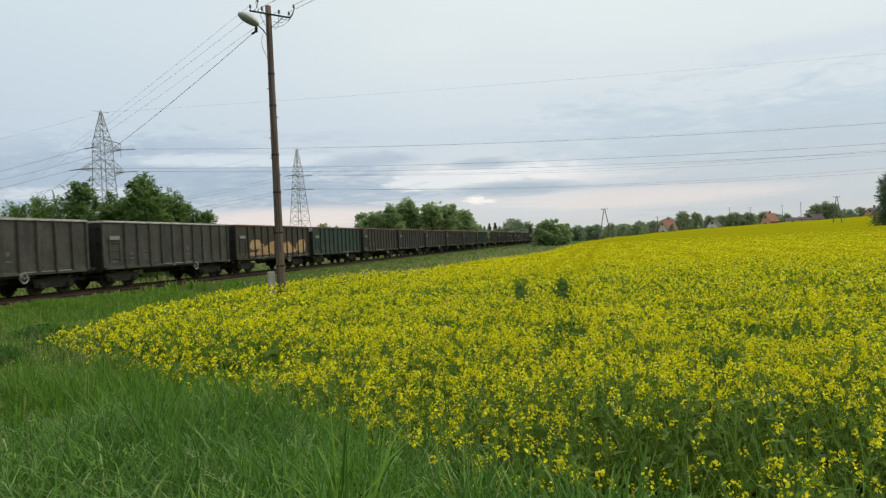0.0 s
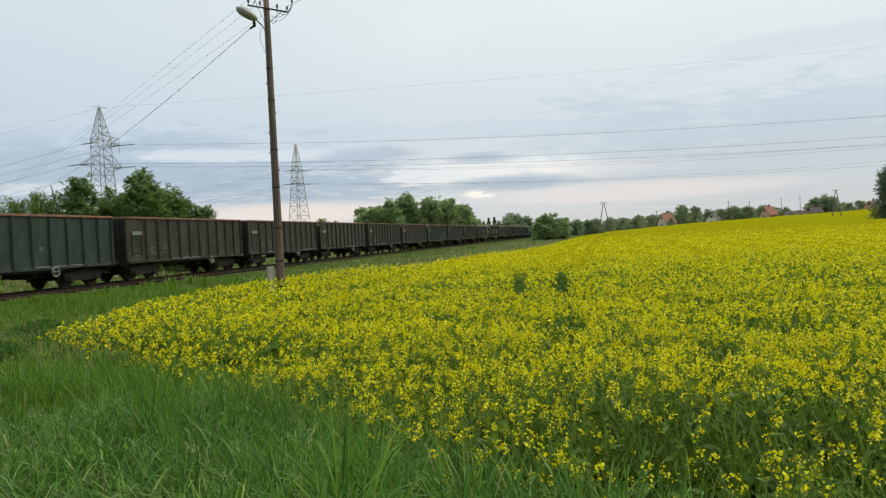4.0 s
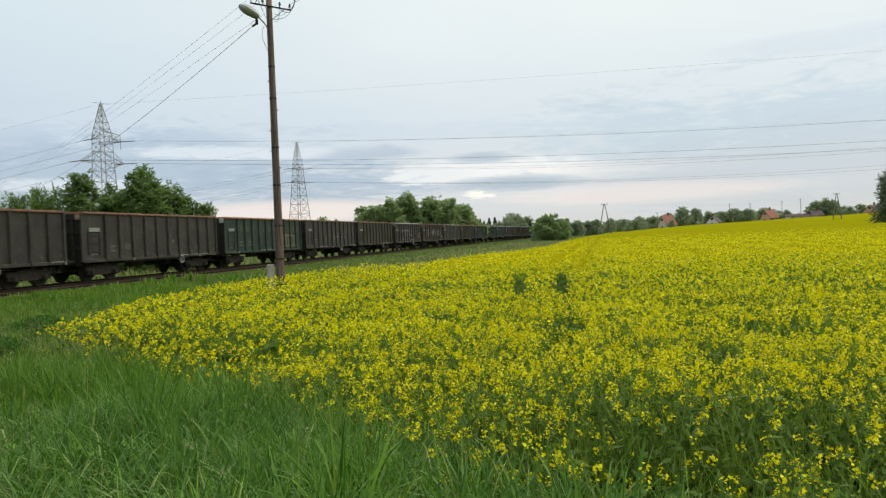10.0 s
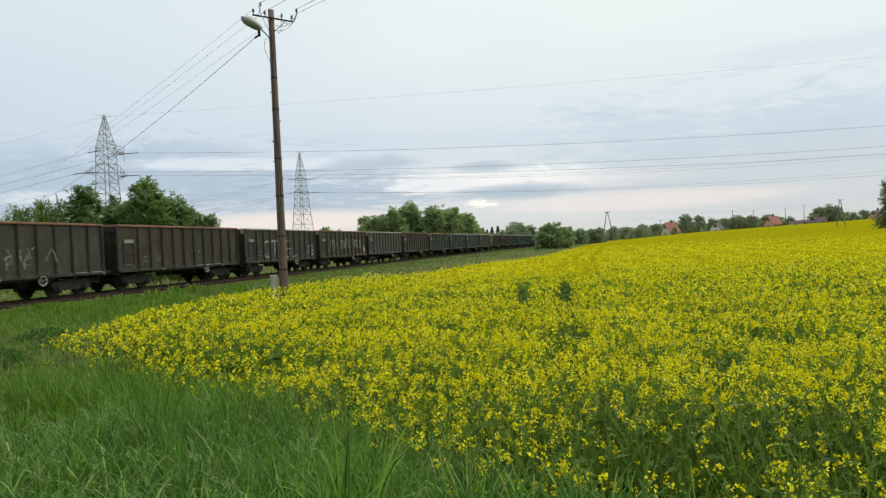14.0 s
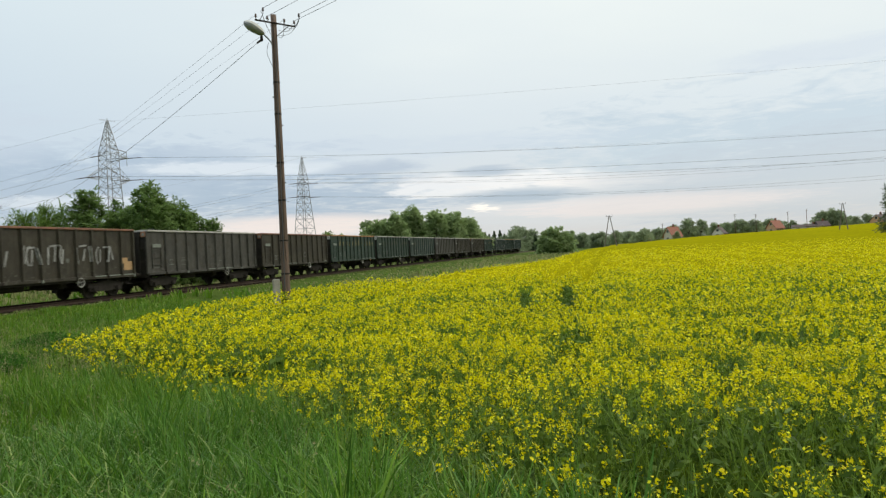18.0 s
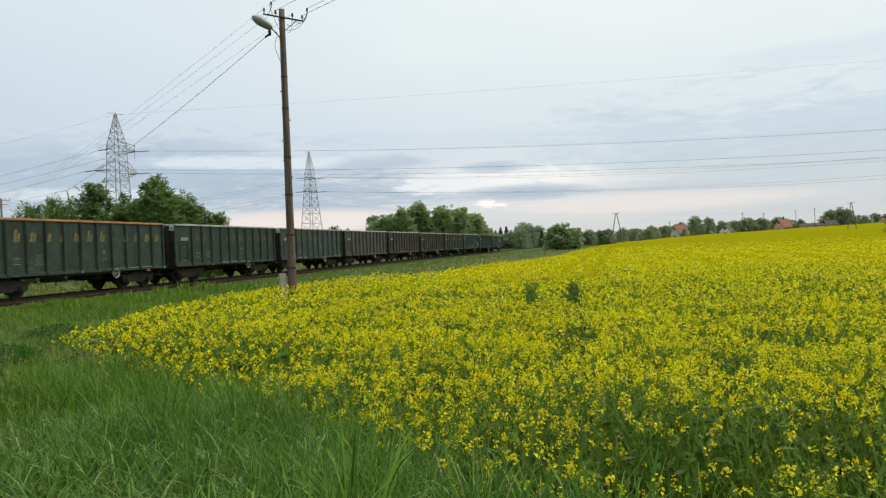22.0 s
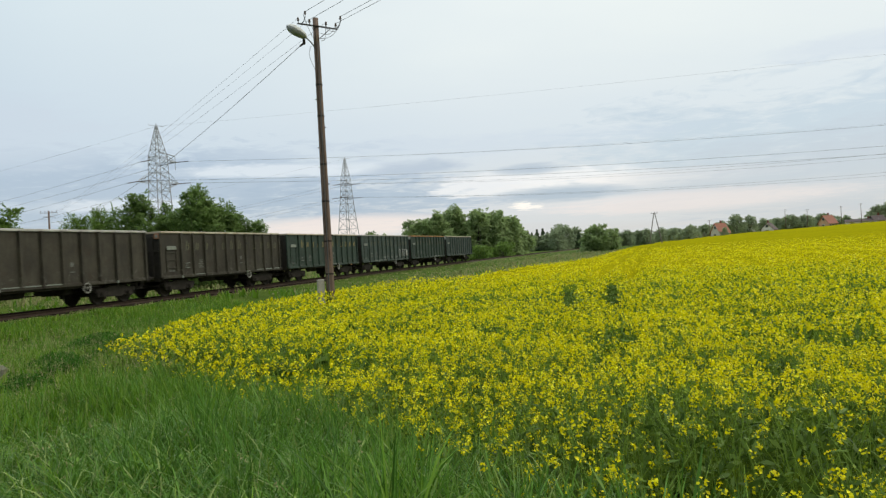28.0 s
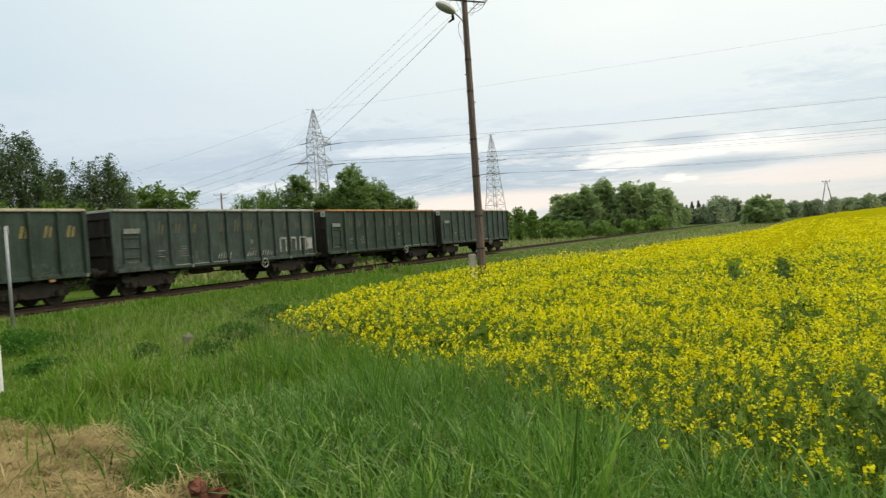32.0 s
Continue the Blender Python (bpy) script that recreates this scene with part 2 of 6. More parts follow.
M_LEAF_C = leafy("needles_dark_green", [(0.085, 0.125, 0.07), (0.11, 0.155, 0.085), (0.15, 0.195, 0.10)], 0.7, 0.3)
M_LEAF_D = leafy("leaves_yellow_green", [(0.12, 0.20, 0.038), (0.17, 0.27, 0.055), (0.10, 0.17, 0.035)], 0.5, 0.35)
M_LEAF_E = leafy("birch_leaves_dull_green", [(0.072, 0.112, 0.05), (0.105, 0.155, 0.065), (0.14, 0.20, 0.08), (0.085, 0.13, 0.055)], 0.6, 0.45, 0.5, (0.105, 0.145, 0.06), 0.05)
M_NETTLE = leafy("dark_nettle_leaves", [(0.032, 0.10, 0.014), (0.055, 0.15, 0.020), (0.09, 0.21, 0.03)], 0.6, 0.35, spec=0.05)
M_BARK = worn("bark", (0.07, 0.055, 0.042), (0.12, 0.10, 0.08), 5, 0.9, stretch=(1, 1, 0.3))
M_BIRCH = worn("birch_bark", (0.45, 0.44, 0.40), (0.2, 0.18, 0.15), 4, 0.85)
M_POLEWOOD = worn("tarred_pole_wood", (0.085, 0.055, 0.040), (0.185, 0.125, 0.092), 5, 0.85, stretch=(4, 4, 0.16), dirt=(0.022, 0.017, 0.014), dirt_amount=0.75, bump_strength=0.6)
M_GREYWOOD = worn("weathered_grey_pole_wood", (0.14, 0.125, 0.105), (0.20, 0.18, 0.155), 3, 0.9, stretch=(3, 3, 0.25))
M_CONCRETE = worn("old_concrete", (0.40, 0.37, 0.31), (0.27, 0.25, 0.205), 4, 0.9)
M_MOSSY = worn("mossy_concrete", (0.20, 0.195, 0.14), (0.12, 0.13, 0.075), 7, 0.95)
M_STEEL = worn("weathered_galvanised_steel", (0.36, 0.37, 0.38), (0.27, 0.275, 0.28), 2, 0.65, 0.3)
M_LAMP = worn("lamp_housing_grey_paint", (0.60, 0.60, 0.56), (0.50, 0.50, 0.46), 6, 0.5)
M_LAMPGLASS = worn("lamp_bowl_dull_plastic", (0.40, 0.39, 0.41), (0.30, 0.295, 0.31), 6, 0.4)
M_WIRE = worn("wire", (0.09, 0.095, 0.10), (0.06, 0.06, 0.065), 1, 0.6, 0.4)
M_PORCELAIN = worn("brown_porcelain", (0.10, 0.06, 0.045), (0.08, 0.05, 0.04), 6, 0.3)
M_RAIL = worn("rusty_rail", (0.035, 0.024, 0.017), (0.055, 0.036, 0.025), 3, 0.9, 0.0, spec=0.15)
M_SLEEPER = worn("sleeper_wood", (0.03, 0.024, 0.018), (0.05, 0.04, 0.03), 3, 0.95, spec=0.1)
M_IRON = worn("dirty_black_iron", (0.027, 0.024, 0.020), (0.044, 0.038, 0.031), 3, 0.95, 0.0, spec=0.08)
M_SOOT = worn("sooty_end_steel", (0.020, 0.018, 0.015), (0.034, 0.030, 0.024), 1.5, 0.85, spec=0.2)
M_WHITE = worn("white_paint_marks", (0.5, 0.5, 0.46), (0.36, 0.36, 0.33), 6, 0.7)
M_STENCIL = worn("worn_stencil_marks", (0.13, 0.135, 0.115), (0.045, 0.048, 0.04), 7, 0.75, dirt=(0.025, 0.025, 0.02), dirt_amount=0.7)
M_RING = worn("chipped_white_ring", (0.36, 0.36, 0.32), (0.22, 0.21, 0.18), 9, 0.7, dirt_amount=0.5)
M_PLATE = worn("dirty_white_plate", (0.22, 0.24, 0.20), (0.14, 0.16, 0.13), 6, 0.7)
M_GOLD = worn("gold_lettering", (0.20, 0.155, 0.042), (0.13, 0.11, 0.04), 2, 0.7, dirt_amount=0.4)
M_YELLOW = worn("yellow_lettering", (0.078, 0.072, 0.03), (0.042, 0.046, 0.030), 2, 0.7, dirt=(0.05, 0.07, 0.05), dirt_amount=0.6)
M_TANFAINT = worn("faded_brown_spray_paint", (0.17, 0.135, 0.078), (0.075, 0.068, 0.045), 2.5, 0.7, dirt=(0.03, 0.035, 0.027), dirt_amount=0.6)
M_TAN = worn("tan_spray_paint", (0.40, 0.25, 0.115), (0.31, 0.19, 0.09), 2, 0.7, dirt_amount=0.25)
M_SPRAY = worn("white_spray_paint", (0.33, 0.33, 0.31), (0.13, 0.13, 0.12), 3, 0.7, dirt_amount=0.5)
M_TAGO = worn("orange_rusty_tag", (0.30, 0.13, 0.06), (0.22, 0.10, 0.05), 5, 0.7)


def wagon_paint(name, base, other, rust, pale):
    """Old wagon paint: blotches, rust-brown patches and chalky runs down the sheets."""
    m, nt, b = material(name, 0.68)
    b.inputs["Specular IOR Level"].default_value = 0.25
    co = nt.nodes.new("ShaderNodeTexCoord").outputs["Object"]
    rnd = nt.nodes.new("ShaderNodeObjectInfo").outputs["Random"]
    off = node(nt, "ShaderNodeCombineXYZ")
    links(nt, (maths(nt, "MULTIPLY", rnd, 40.0), off.inputs[1]), (maths(nt, "MULTIPLY", rnd, 17.0), off.inputs[2]))
    add = nt.nodes.new("ShaderNodeVectorMath")
    links(nt, (co, add.inputs[0]), (off.outputs[0], add.inputs[1]))
    runs = node(nt, "ShaderNodeMapping", Scale=(1, 5.0, 0.45))
    links(nt, (add.outputs[0], runs.inputs[0]))
    a = noise_tex(nt, add.outputs[0], 0.9, 5, 0.6)
    r = noise_tex(nt, add.outputs[0], 2.1, 6, 0.68, 0.5)
    s = noise_tex(nt, runs.outputs[0], 1.3, 4, 0.6)
    f = noise_tex(nt, add.outputs[0], 16, 4, 0.65)
    col = mix(nt, ramp(nt, a, [(0.36, (0, 0, 0)), (0.64, (1, 1, 1))]), base, other)
    col = mix(nt, maths(nt, "MULTIPLY", ramp(nt, s, [(0.50, (0, 0, 0)), (0.72, (1, 1, 1))]), 0.5), col, pale)
    col = mix(nt, maths(nt, "MULTIPLY", ramp(nt, s, [(0.28, (1, 1, 1)), (0.46, (0, 0, 0))]), 0.55), col, rust)
    col = mix(nt, maths(nt, "MULTIPLY", ramp(nt, r, [(0.52, (0, 0, 0)), (0.68, (1, 1, 1))]), 0.75), col, rust)
    col = mix(nt, maths(nt, "MULTIPLY", ramp(nt, f, [(0.55, (0, 0, 0)), (0.75, (1, 1, 1))]), 0.4), col, (0.012, 0.011, 0.009))
    # pale splashes and scuffs along the lower sheets
    sep = nt.nodes.new("ShaderNodeSeparateXYZ")
    links(nt, (co, sep.inputs[0]))
    low = ramp(nt, maths(nt, "MULTIPLY", sep.outputs[2], 0.25), [(0.31, (1, 1, 1)), (0.47, (0, 0, 0))])
    sc = ramp(nt, noise_tex(nt, add.outputs[0], 3.6, 5, 0.7, 0.8), [(0.56, (0, 0, 0)), (0.66, (1, 1, 1))])
    col = mix(nt, maths(nt, "MULTIPLY", maths(nt, "MULTIPLY", low, sc), 0.6), col, (0.13, 0.125, 0.105))
    hsv = node(nt, "ShaderNodeHueSaturation")
    links(nt, (col, hsv.inputs["Color"]), (maths(nt, "MULTIPLY_ADD", rnd, 0.2, 0.9), hsv.inputs["Value"]), (hsv.outputs[0], b.inputs["Base Color"]))
    links(nt, (maths(nt, "MULTIPLY_ADD", f, 0.3, 0.52), b.inputs["Roughness"]))
    bump(nt, b, f, 0.25, 0.01)
    return m


M_BODIES = {
    "green": wagon_paint("wagon_green", (0.0179, 0.0321, 0.0236), (0.0321, 0.0529, 0.0387), (0.0226, 0.0226, 0.0161), (0.0519, 0.0755, 0.0586)),
    "greygreen": wagon_paint("wagon_grey_green", (0.0236, 0.0378, 0.0311), (0.0472, 0.0689, 0.0576), (0.0264, 0.0246, 0.0179), (0.0755, 0.0944, 0.0802)),
    "dark": wagon_paint("wagon_dark", (0.0234, 0.0221, 0.0175), (0.0468, 0.0442, 0.0338), (0.0338, 0.0234, 0.0156), (0.0650, 0.0650, 0.0533)),
    "brown": wagon_paint("wagon_brown", (0.0241, 0.0213, 0.0145), (0.0482, 0.0427, 0.0291), (0.0333, 0.0241, 0.0142), (0.0667, 0.0593, 0.0432)),
    "grey": wagon_paint("wagon_grey", (0.0338, 0.0325, 0.0273), (0.0650, 0.0624, 0.0520), (0.0390, 0.0286, 0.0195), (0.0975, 0.0936, 0.0780)),
}
M_RIMS = {
    "grey": worn("rim_grey", (0.42, 0.41, 0.37), (0.28, 0.26, 0.23), 1.5, 0.6),
    "rust": worn("rim_rust", (0.23, 0.10, 0.055), (0.13, 0.065, 0.038), 1.5, 0.7),
    "orange": worn("rim_orange", (0.38, 0.19, 0.06), (0.24, 0.11, 0.04), 1.5, 0.7),
    "pale": worn("rim_pale", (0.42, 0.38, 0.28), (0.30, 0.24, 0.16), 1.5, 0.65),
}
M_WALLS = [worn("render_cream", (0.62, 0.58, 0.48), (0.55, 0.5, 0.4), 1, 0.9), worn("render_white", (0.74, 0.73, 0.70), (0.66, 0.65, 0.62), 1, 0.9), worn("render_orange", (0.55, 0.35, 0.22), (0.5, 0.3, 0.2), 1, 0.9)]
M_ROOFS = [worn("roof_red", (0.26, 0.09, 0.055), (0.20, 0.08, 0.05), 2, 0.8), worn("roof_dark", (0.06, 0.04, 0.04), (0.09, 0.06, 0.055), 2, 0.8)]
M_GLASS = worn("dark_window", (0.03, 0.035, 0.04), (0.05, 0.055, 0.06), 2, 0.15)
M_FRAME = worn("window_frame_white", (0.7, 0.7, 0.68), (0.6, 0.6, 0.58), 2, 0.6)
M_REDPAINT = worn("red_paint", (0.50, 0.05, 0.03), (0.42, 0.05, 0.03), 4, 0.5, dirt_amount=0.15)
M_WHITEPAINT = worn("white_paint", (0.74, 0.74, 0.72), (0.64, 0.64, 0.62), 4, 0.5, dirt_amount=0.15)
M_BRICK = worn("broken_red_brick", (0.20, 0.062, 0.032), (0.085, 0.036, 0.024), 12, 0.95)


# ---- mesh tools ----
class Shape:
    """Collects boxes, tubes and faces into one mesh."""

    def __init__(self):
        self.v, self.f = [], []

    def add(self, verts, faces):
        k = len(self.v)
        self.v += [tuple(p) for p in verts]
        self.f += [tuple(i + k for i in q) for q in faces]
        return self

    def box(self, c, s, turn=None, chamfer=0.0):
        x, y, z = (q / 2 for q in s)
        if chamfer:
            e = chamfer
            ring = lambda h, i: [(-x + i, -y, h), (x - i, -y, h), (x, -y + i, h), (x, y - i, h), (x - i, y, h), (-x + i, y, h), (-x, y - i, h), (-x, -y + i, h)]
            inner = lambda h: [(px * (1 - e / x), py * (1 - e / y), h) for px, py, _ in ring(h, e)]
            pts = inner(-z) + ring(-z + e, e) + ring(z - e, e) + inner(z)
            fs = [tuple(range(7, -1, -1)), tuple(range(24, 32))]
            fs += [(8 * r + i, 8 * r + (i + 1) % 8, 8 * r + 8 + (i + 1) % 8, 8 * r + 8 + i) for r in range(3) for i in range(8)]
        else:
            pts = [(-x, -y, -z), (x, -y, -z), (x, y, -z), (-x, y, -z), (-x, -y, z), (x, -y, z), (x, y, z), (-x, y, z)]
            fs = [(3, 2, 1, 0), (4, 5, 6, 7), (0, 1, 5, 4), (1, 2, 6, 5), (2, 3, 7, 6), (3, 0, 4, 7)]
        pts = [Vector(p) for p in pts]
        if turn is not None:
            pts = [turn @ p for p in pts]
        c = Vector(c)
        return self.add([p + c for p in pts], fs)

    def tube(self, a, b, r0, r1=None, n=8, caps=True):
        a, b = Vector(a), Vector(b)
        r1 = r0 if r1 is None else r1
        q = (b - a).to_track_quat("Z", "Y")
        ring = [q @ Vector((math.cos(2 * math.pi * i / n), math.sin(2 * math.pi * i / n), 0)) for i in range(n)]
        fs = [(i, (i + 1) % n, n + (i + 1) % n, n + i) for i in range(n)]
        if caps:
            fs += [tuple(range(n - 1, -1, -1)), tuple(range(n, 2 * n))]
        return self.add([a + p * r0 for p in ring] + [b + p * r1 for p in ring], fs)

    def path(self, pts, radii, n=6):
        """One bent tube through the points."""
        pts = [Vector(p) for p in pts]
        rings = []
        for i, (p, r) in enumerate(zip(pts, radii)):
            way = pts[min(i + 1, len(pts) - 1)] - pts[max(i - 1, 0)]
            q = way.to_track_quat("Z", "Y")
            rings += [p + q @ Vector((r * math.cos(2 * math.pi * k / n), r * math.sin(2 * math.pi * k / n), 0)) for k in range(n)]
        m = len(pts)
        fs = [(n * a + k, n * a + (k + 1) % n, n * a + n + (k + 1) % n, n * a + n + k) for a in range(m - 1) for k in range(n)]
        fs += [tuple(range(n - 1, -1, -1)), tuple(range(n * (m - 1), n * m))]
        return self.add(rings, fs)

    def lathe(self, prof, axis="Z", centre=(0, 0, 0), n=16):
        """prof: (radius, height) pairs turned about the axis."""
        c = Vector(centre)
        pts = []
        for r, h in prof:
            for i in range(n):
                u, w = r * math.cos(2 * math.pi * i / n), r * math.sin(2 * math.pi * i / n)
                pts.append(c + Vector({"Z": (u, w, h), "X": (h, u, w), "Y": (w, h, u)}[axis]))
        fs = [(n * r + i, n * r + (i + 1) % n, n * r + n + (i + 1) % n, n * r + n + i) for r in range(len(prof) - 1) for i in range(n)]
        fs += [tuple(range(n - 1, -1, -1)), tuple(range(n * (len(prof) - 1), n * len(prof)))]
        return self.add(pts, fs)

    def mesh(self, name, mat, smooth=False):
        me = bpy.data.meshes.new(name)
        me.from_pydata(self.v, [], self.f)
        me.materials.append(mat)
        if smooth:
            me.polygons.foreach_set("use_smooth", [True] * len(me.polygons))
        me.update()
        return me


def raw_mesh(name, verts, faces, mat, smooth=False):
    """A mesh from arrays: verts (n, 3), faces (m, k)."""
    me = bpy.data.meshes.new(name)
    verts, faces = np.asarray(verts, np.float32).reshape(-1, 3), np.asarray(faces, np.int32)
    m, k = faces.shape
    me.vertices.add(len(verts))
    me.vertices.foreach_set("co", verts.ravel())
    me.loops.add(m * k)
    me.loops.foreach_set("vertex_index", faces.ravel())
    me.polygons.add(m)
    me.polygons.foreach_set("loop_start", np.arange(0, m * k, k, dtype=np.int32))
    if smooth:
        me.polygons.foreach_set("use_smooth", np.ones(m, bool))
    me.materials.append(mat)
    me.update(calc_edges=True)
    return me


def part(name, data, mat, parent, label="", at=None, smooth=False):
    """Links a Shape or mesh as ONE object under a thing or part."""
    me = data.mesh(name, mat, smooth) if isinstance(data, Shape) else data
    ob = new(name, me)
    ob.parent = parent
    if at is not None:
        ob.matrix_basis = at
    return tagged(ob, label)


def thing(name, m, label, category, group="", kind=""):
    ob = new(name)
    ob.empty_display_size = 0.3
    ob.matrix_basis = m
    return tagged(ob, label, category, group, kind)


# ---- lie of the land and the line ----
def track_x(y):
    return -26.377 + 0.20022 * y + 1.11877e-4 * y * y


TY = np.linspace(-420.0, 520.0, 9401)
TX = track_x(np.maximum(TY, -120.0)) + np.minimum(TY + 120.0, 0) * (0.20022 - 240 * 1.11877e-4)
TS = np.concatenate(([0.0], np.cumsum(np.hypot(np.diff(TX), np.diff(TY)))))
TS -= np.interp(0.0, TY, TS)


def on_track(s):
    """The middle of the track s metres along it."""
    return Vector((float(np.interp(s, TS, TX)), float(np.interp(s, TS, TY)), 0.0))


def polar(az, dist):
    return dist * math.sin(radians(az)), dist * math.cos(radians(az))


def smooth01(a, b, v):
    u = np.clip((v - a) / (b - a), 0, 1)
    return u * u * (3 - 2 * u)


def ground_z(x, y):
    x, y = np.asarray(x, float), np.asarray(y, float)
    r = np.hypot(x, y)
    d = (x - np.interp(y, TY, TX)) * 0.977
    z = -0.70 + 0.65 * np.exp(-((r / 7.0) ** 2))
    z = z + (-0.25 - z) * (1 - smooth01(2.6, 7.0, np.abs(d)))
    z = z + 0.25 * smooth01(4.0, 20.0, -d)
    z = z + 1.1 * smooth01(60, 330, r) * smooth01(14, 60, d)
    # the rise on which the houses stand
    bearing = np.degrees(np.arctan2(x, y))
    z = z + 3.0 * smooth01(215, 345, r) * np.clip((bearing - 14) / 17, 0, 1) * (1 - smooth01(60, 100, bearing))
    lumps = 0.05 * np.sin(x * 0.9 + 1.3 * np.sin(y * 0.4)) * np.sin(y * 0.7 + x * 0.3) * np.clip(np.abs(d) / 8 - 0.3, 0, 1)
    return z + lumps


FIELD = [(-8.0, 14.25), (-8.55, 15.4), (-8.9, 17.0), (-9.15, 19.3), (-9.15, 22.0), (-8.9, 25.0), (-8.4, 28.0), (-7.4, 31.0), (-5.4, 35.0), (-2.0, 40.5), (2.8, 55.0), (8.9, 70.0), (20.0, 119.0), (29.0, 160.0), (37.0, 190.0), (52.0, 240.0), (66.0, 300.0), (84.0, 380.0), (420.0, 380.0), (420.0, -260.0), (90.0, -60.0), (22.0, -9.0), (7.0, 0.6), (2.2, 2.0), (0.75, 3.3), (-0.2, 4.4), (-0.95, 5.9), (-1.6, 7.0), (-2.45, 8.2), (-3.45, 9.45), (-4.6, 10.85), (-5.5, 11.9), (-6.5, 13.0), (-7.3, 13.8)]


def field_depth(x, y):
    """How far a point lies inside the field, negative outside."""
    x, y = np.asarray(x, float), np.asarray(y, float)
    inside, best = np.zeros(x.shape, bool), np.full(x.shape, 1e9)
    for (x0, y0), (x1, y1) in zip(FIELD, FIELD[1:] + FIELD[:1]):
        cross = ((y0 > y) != (y1 > y)) & (x < (x1 - x0) * (y - y0) / (y1 - y0 + 1e-12) + x0)
        inside ^= cross
        ux, uy = x1 - x0, y1 - y0
        u = np.clip(((x - x0) * ux + (y - y0) * uy) / (ux * ux + uy * uy), 0, 1)
        best = np.minimum(best, np.hypot(x - x0 - u * ux, y - y0 - u * uy))
    return np.where(inside, best, -best)


def tram(x, y):
    """Nearness (0..1) to the two wheel marks that a tractor left in the crop."""
    u = x - (2.82 + 0.225 * (y - 21.2)) + 0.12 * np.sin(y * 0.35)
    return np.exp(-(((np.abs(u) - 0.66) / 0.30) ** 2)) * smooth01(23, 28, y)


HOLES = [(1.55, 8.8, 0.30), (1.95, 7.0, 0.22), (2.8, 5.35, 0.18), (3.5, 7.4, 0.3), (1.02, 6.1, 0.2), (1.0, 3.85, 0.34), (2.1, 4.0, 0.24), (1.45, 3.75, 0.22), (4.2, 8.9, 0.35), (3.2, 4.4, 0.3), (0.7, 7.3, 0.25), (4.4, 6.6, 0.35), (1.8, 9.9, 0.3)]
WHEEL_RUTS = [(1.70, 16.4, 6.0, 9.5, 0.21), (2.68, 16.6, 9.3, 11.0, 0.19), (1.30, 8.3, 9.5, 3.2, 0.16), (2.1, 5.6, 20.0, 2.2, 0.18)]


def holes(x, y):
    """Nearness (0..1) to thin and broken places in the crop."""
    h = sum(np.exp(-(((x - a) ** 2 + (y - b) ** 2) / (r * r))) for a, b, r in HOLES)
    # where the wheel marks run deep: start, direction, length, half width
    for a, b, ang, run, wide in WHEEL_RUTS:
        c, s = math.cos(radians(ang)), math.sin(radians(ang))
        u, v = (x - a) * s + (y - b) * c, (x - a) * c - (y - b) * s
        v = v + 0.04 * np.sin(u * 1.9 + a) + 0.03 * np.sin(u * 5.3)
        h = h + 0.86 * np.exp(-((v / wide) ** 4)) * smooth01(-0.5, 0.5, u) * (1 - smooth01(run - 0.25, run, u))
    return np.clip(h, 0, 1)


def crop_top(x, y):
    """Height of the crop over the rail tops."""
    dep = field_depth(x, y)
    h = 0.72 + 0.28 * smooth01(0.0, 2.0, dep) + 0.10 * np.sin(x * 1.7 + y * 0.6) * np.sin(y * 1.1 - x * 0.5)
    return ground_z(x, y) + h * (1 - 0.5 * tram(x, y)) * (1 - 0.55 * holes(x, y)) * np.where(dep > 0, 1, 0.85)


def make_ground():
    rad = np.concatenate(([0.0], np.geomspace(0.6, 60, 70), np.geomspace(63, 3500, 70)))
    ang = np.linspace(0, 2 * math.pi, 241)[:-1]
    x, y = rad[:, None] * np.sin(ang), rad[:, None] * np.cos(ang)
    z = ground_z(x, y)
    n = len(ang)
    i = np.arange(len(rad) - 1)[:, None] * n
    j = np.arange(n)
    faces = np.stack([i + j, i + n + j, i + n + (j + 1) % n, i + (j + 1) % n], -1).reshape(-1, 4)
    ob = new("ground", raw_mesh("ground", np.stack([x, y, z], -1), faces, M_GROUND, True))
    tagged(ob, "green meadow ground reaching the horizon", "ground", kind="structure")


make_ground()


def strip(name, offs, mat, s0, s1, step, label, category):
    """A profile (across, up) swept along the track."""
    ss = np.arange(s0, s1 + step, step)
    px, py = np.interp(ss, TS, TX), np.interp(ss, TS, TY)
    tx, ty = np.gradient(px, ss), np.gradient(py, ss)
    nx, ny = ty, -tx
    v = np.stack([np.stack([px + nx * a, py + ny * a, np.full_like(px, h)], -1) for a, h in offs], 1)
    k, n = len(offs), len(ss)
    i, j = np.arange(n - 1)[:, None] * k, np.arange(k - 1)
    faces = np.stack([i + j, i + j + 1, i + k + j + 1, i + k + j], -1).reshape(-1, 4)
    return tagged(new(name, raw_mesh(name, v, faces, mat)), label, category, kind="structure")


strip("ballast_bed", [(-2.0, -0.55), (-1.5, -0.30), (-1.25, -0.235), (1.25, -0.235), (1.5, -0.30), (2.0, -0.55)], M_BALLAST, -60, 64, 2, "brown gravel ballast bed under the rails", "track bed")
strip("ballast_bed", [(-1.05, -0.5), (-1.0, -0.238), (1.0, -0.238), (1.05, -0.5)], M_BALLAST_GREEN, 64, 400, 2, "overgrown gravel ballast bed under the rails", "track bed")
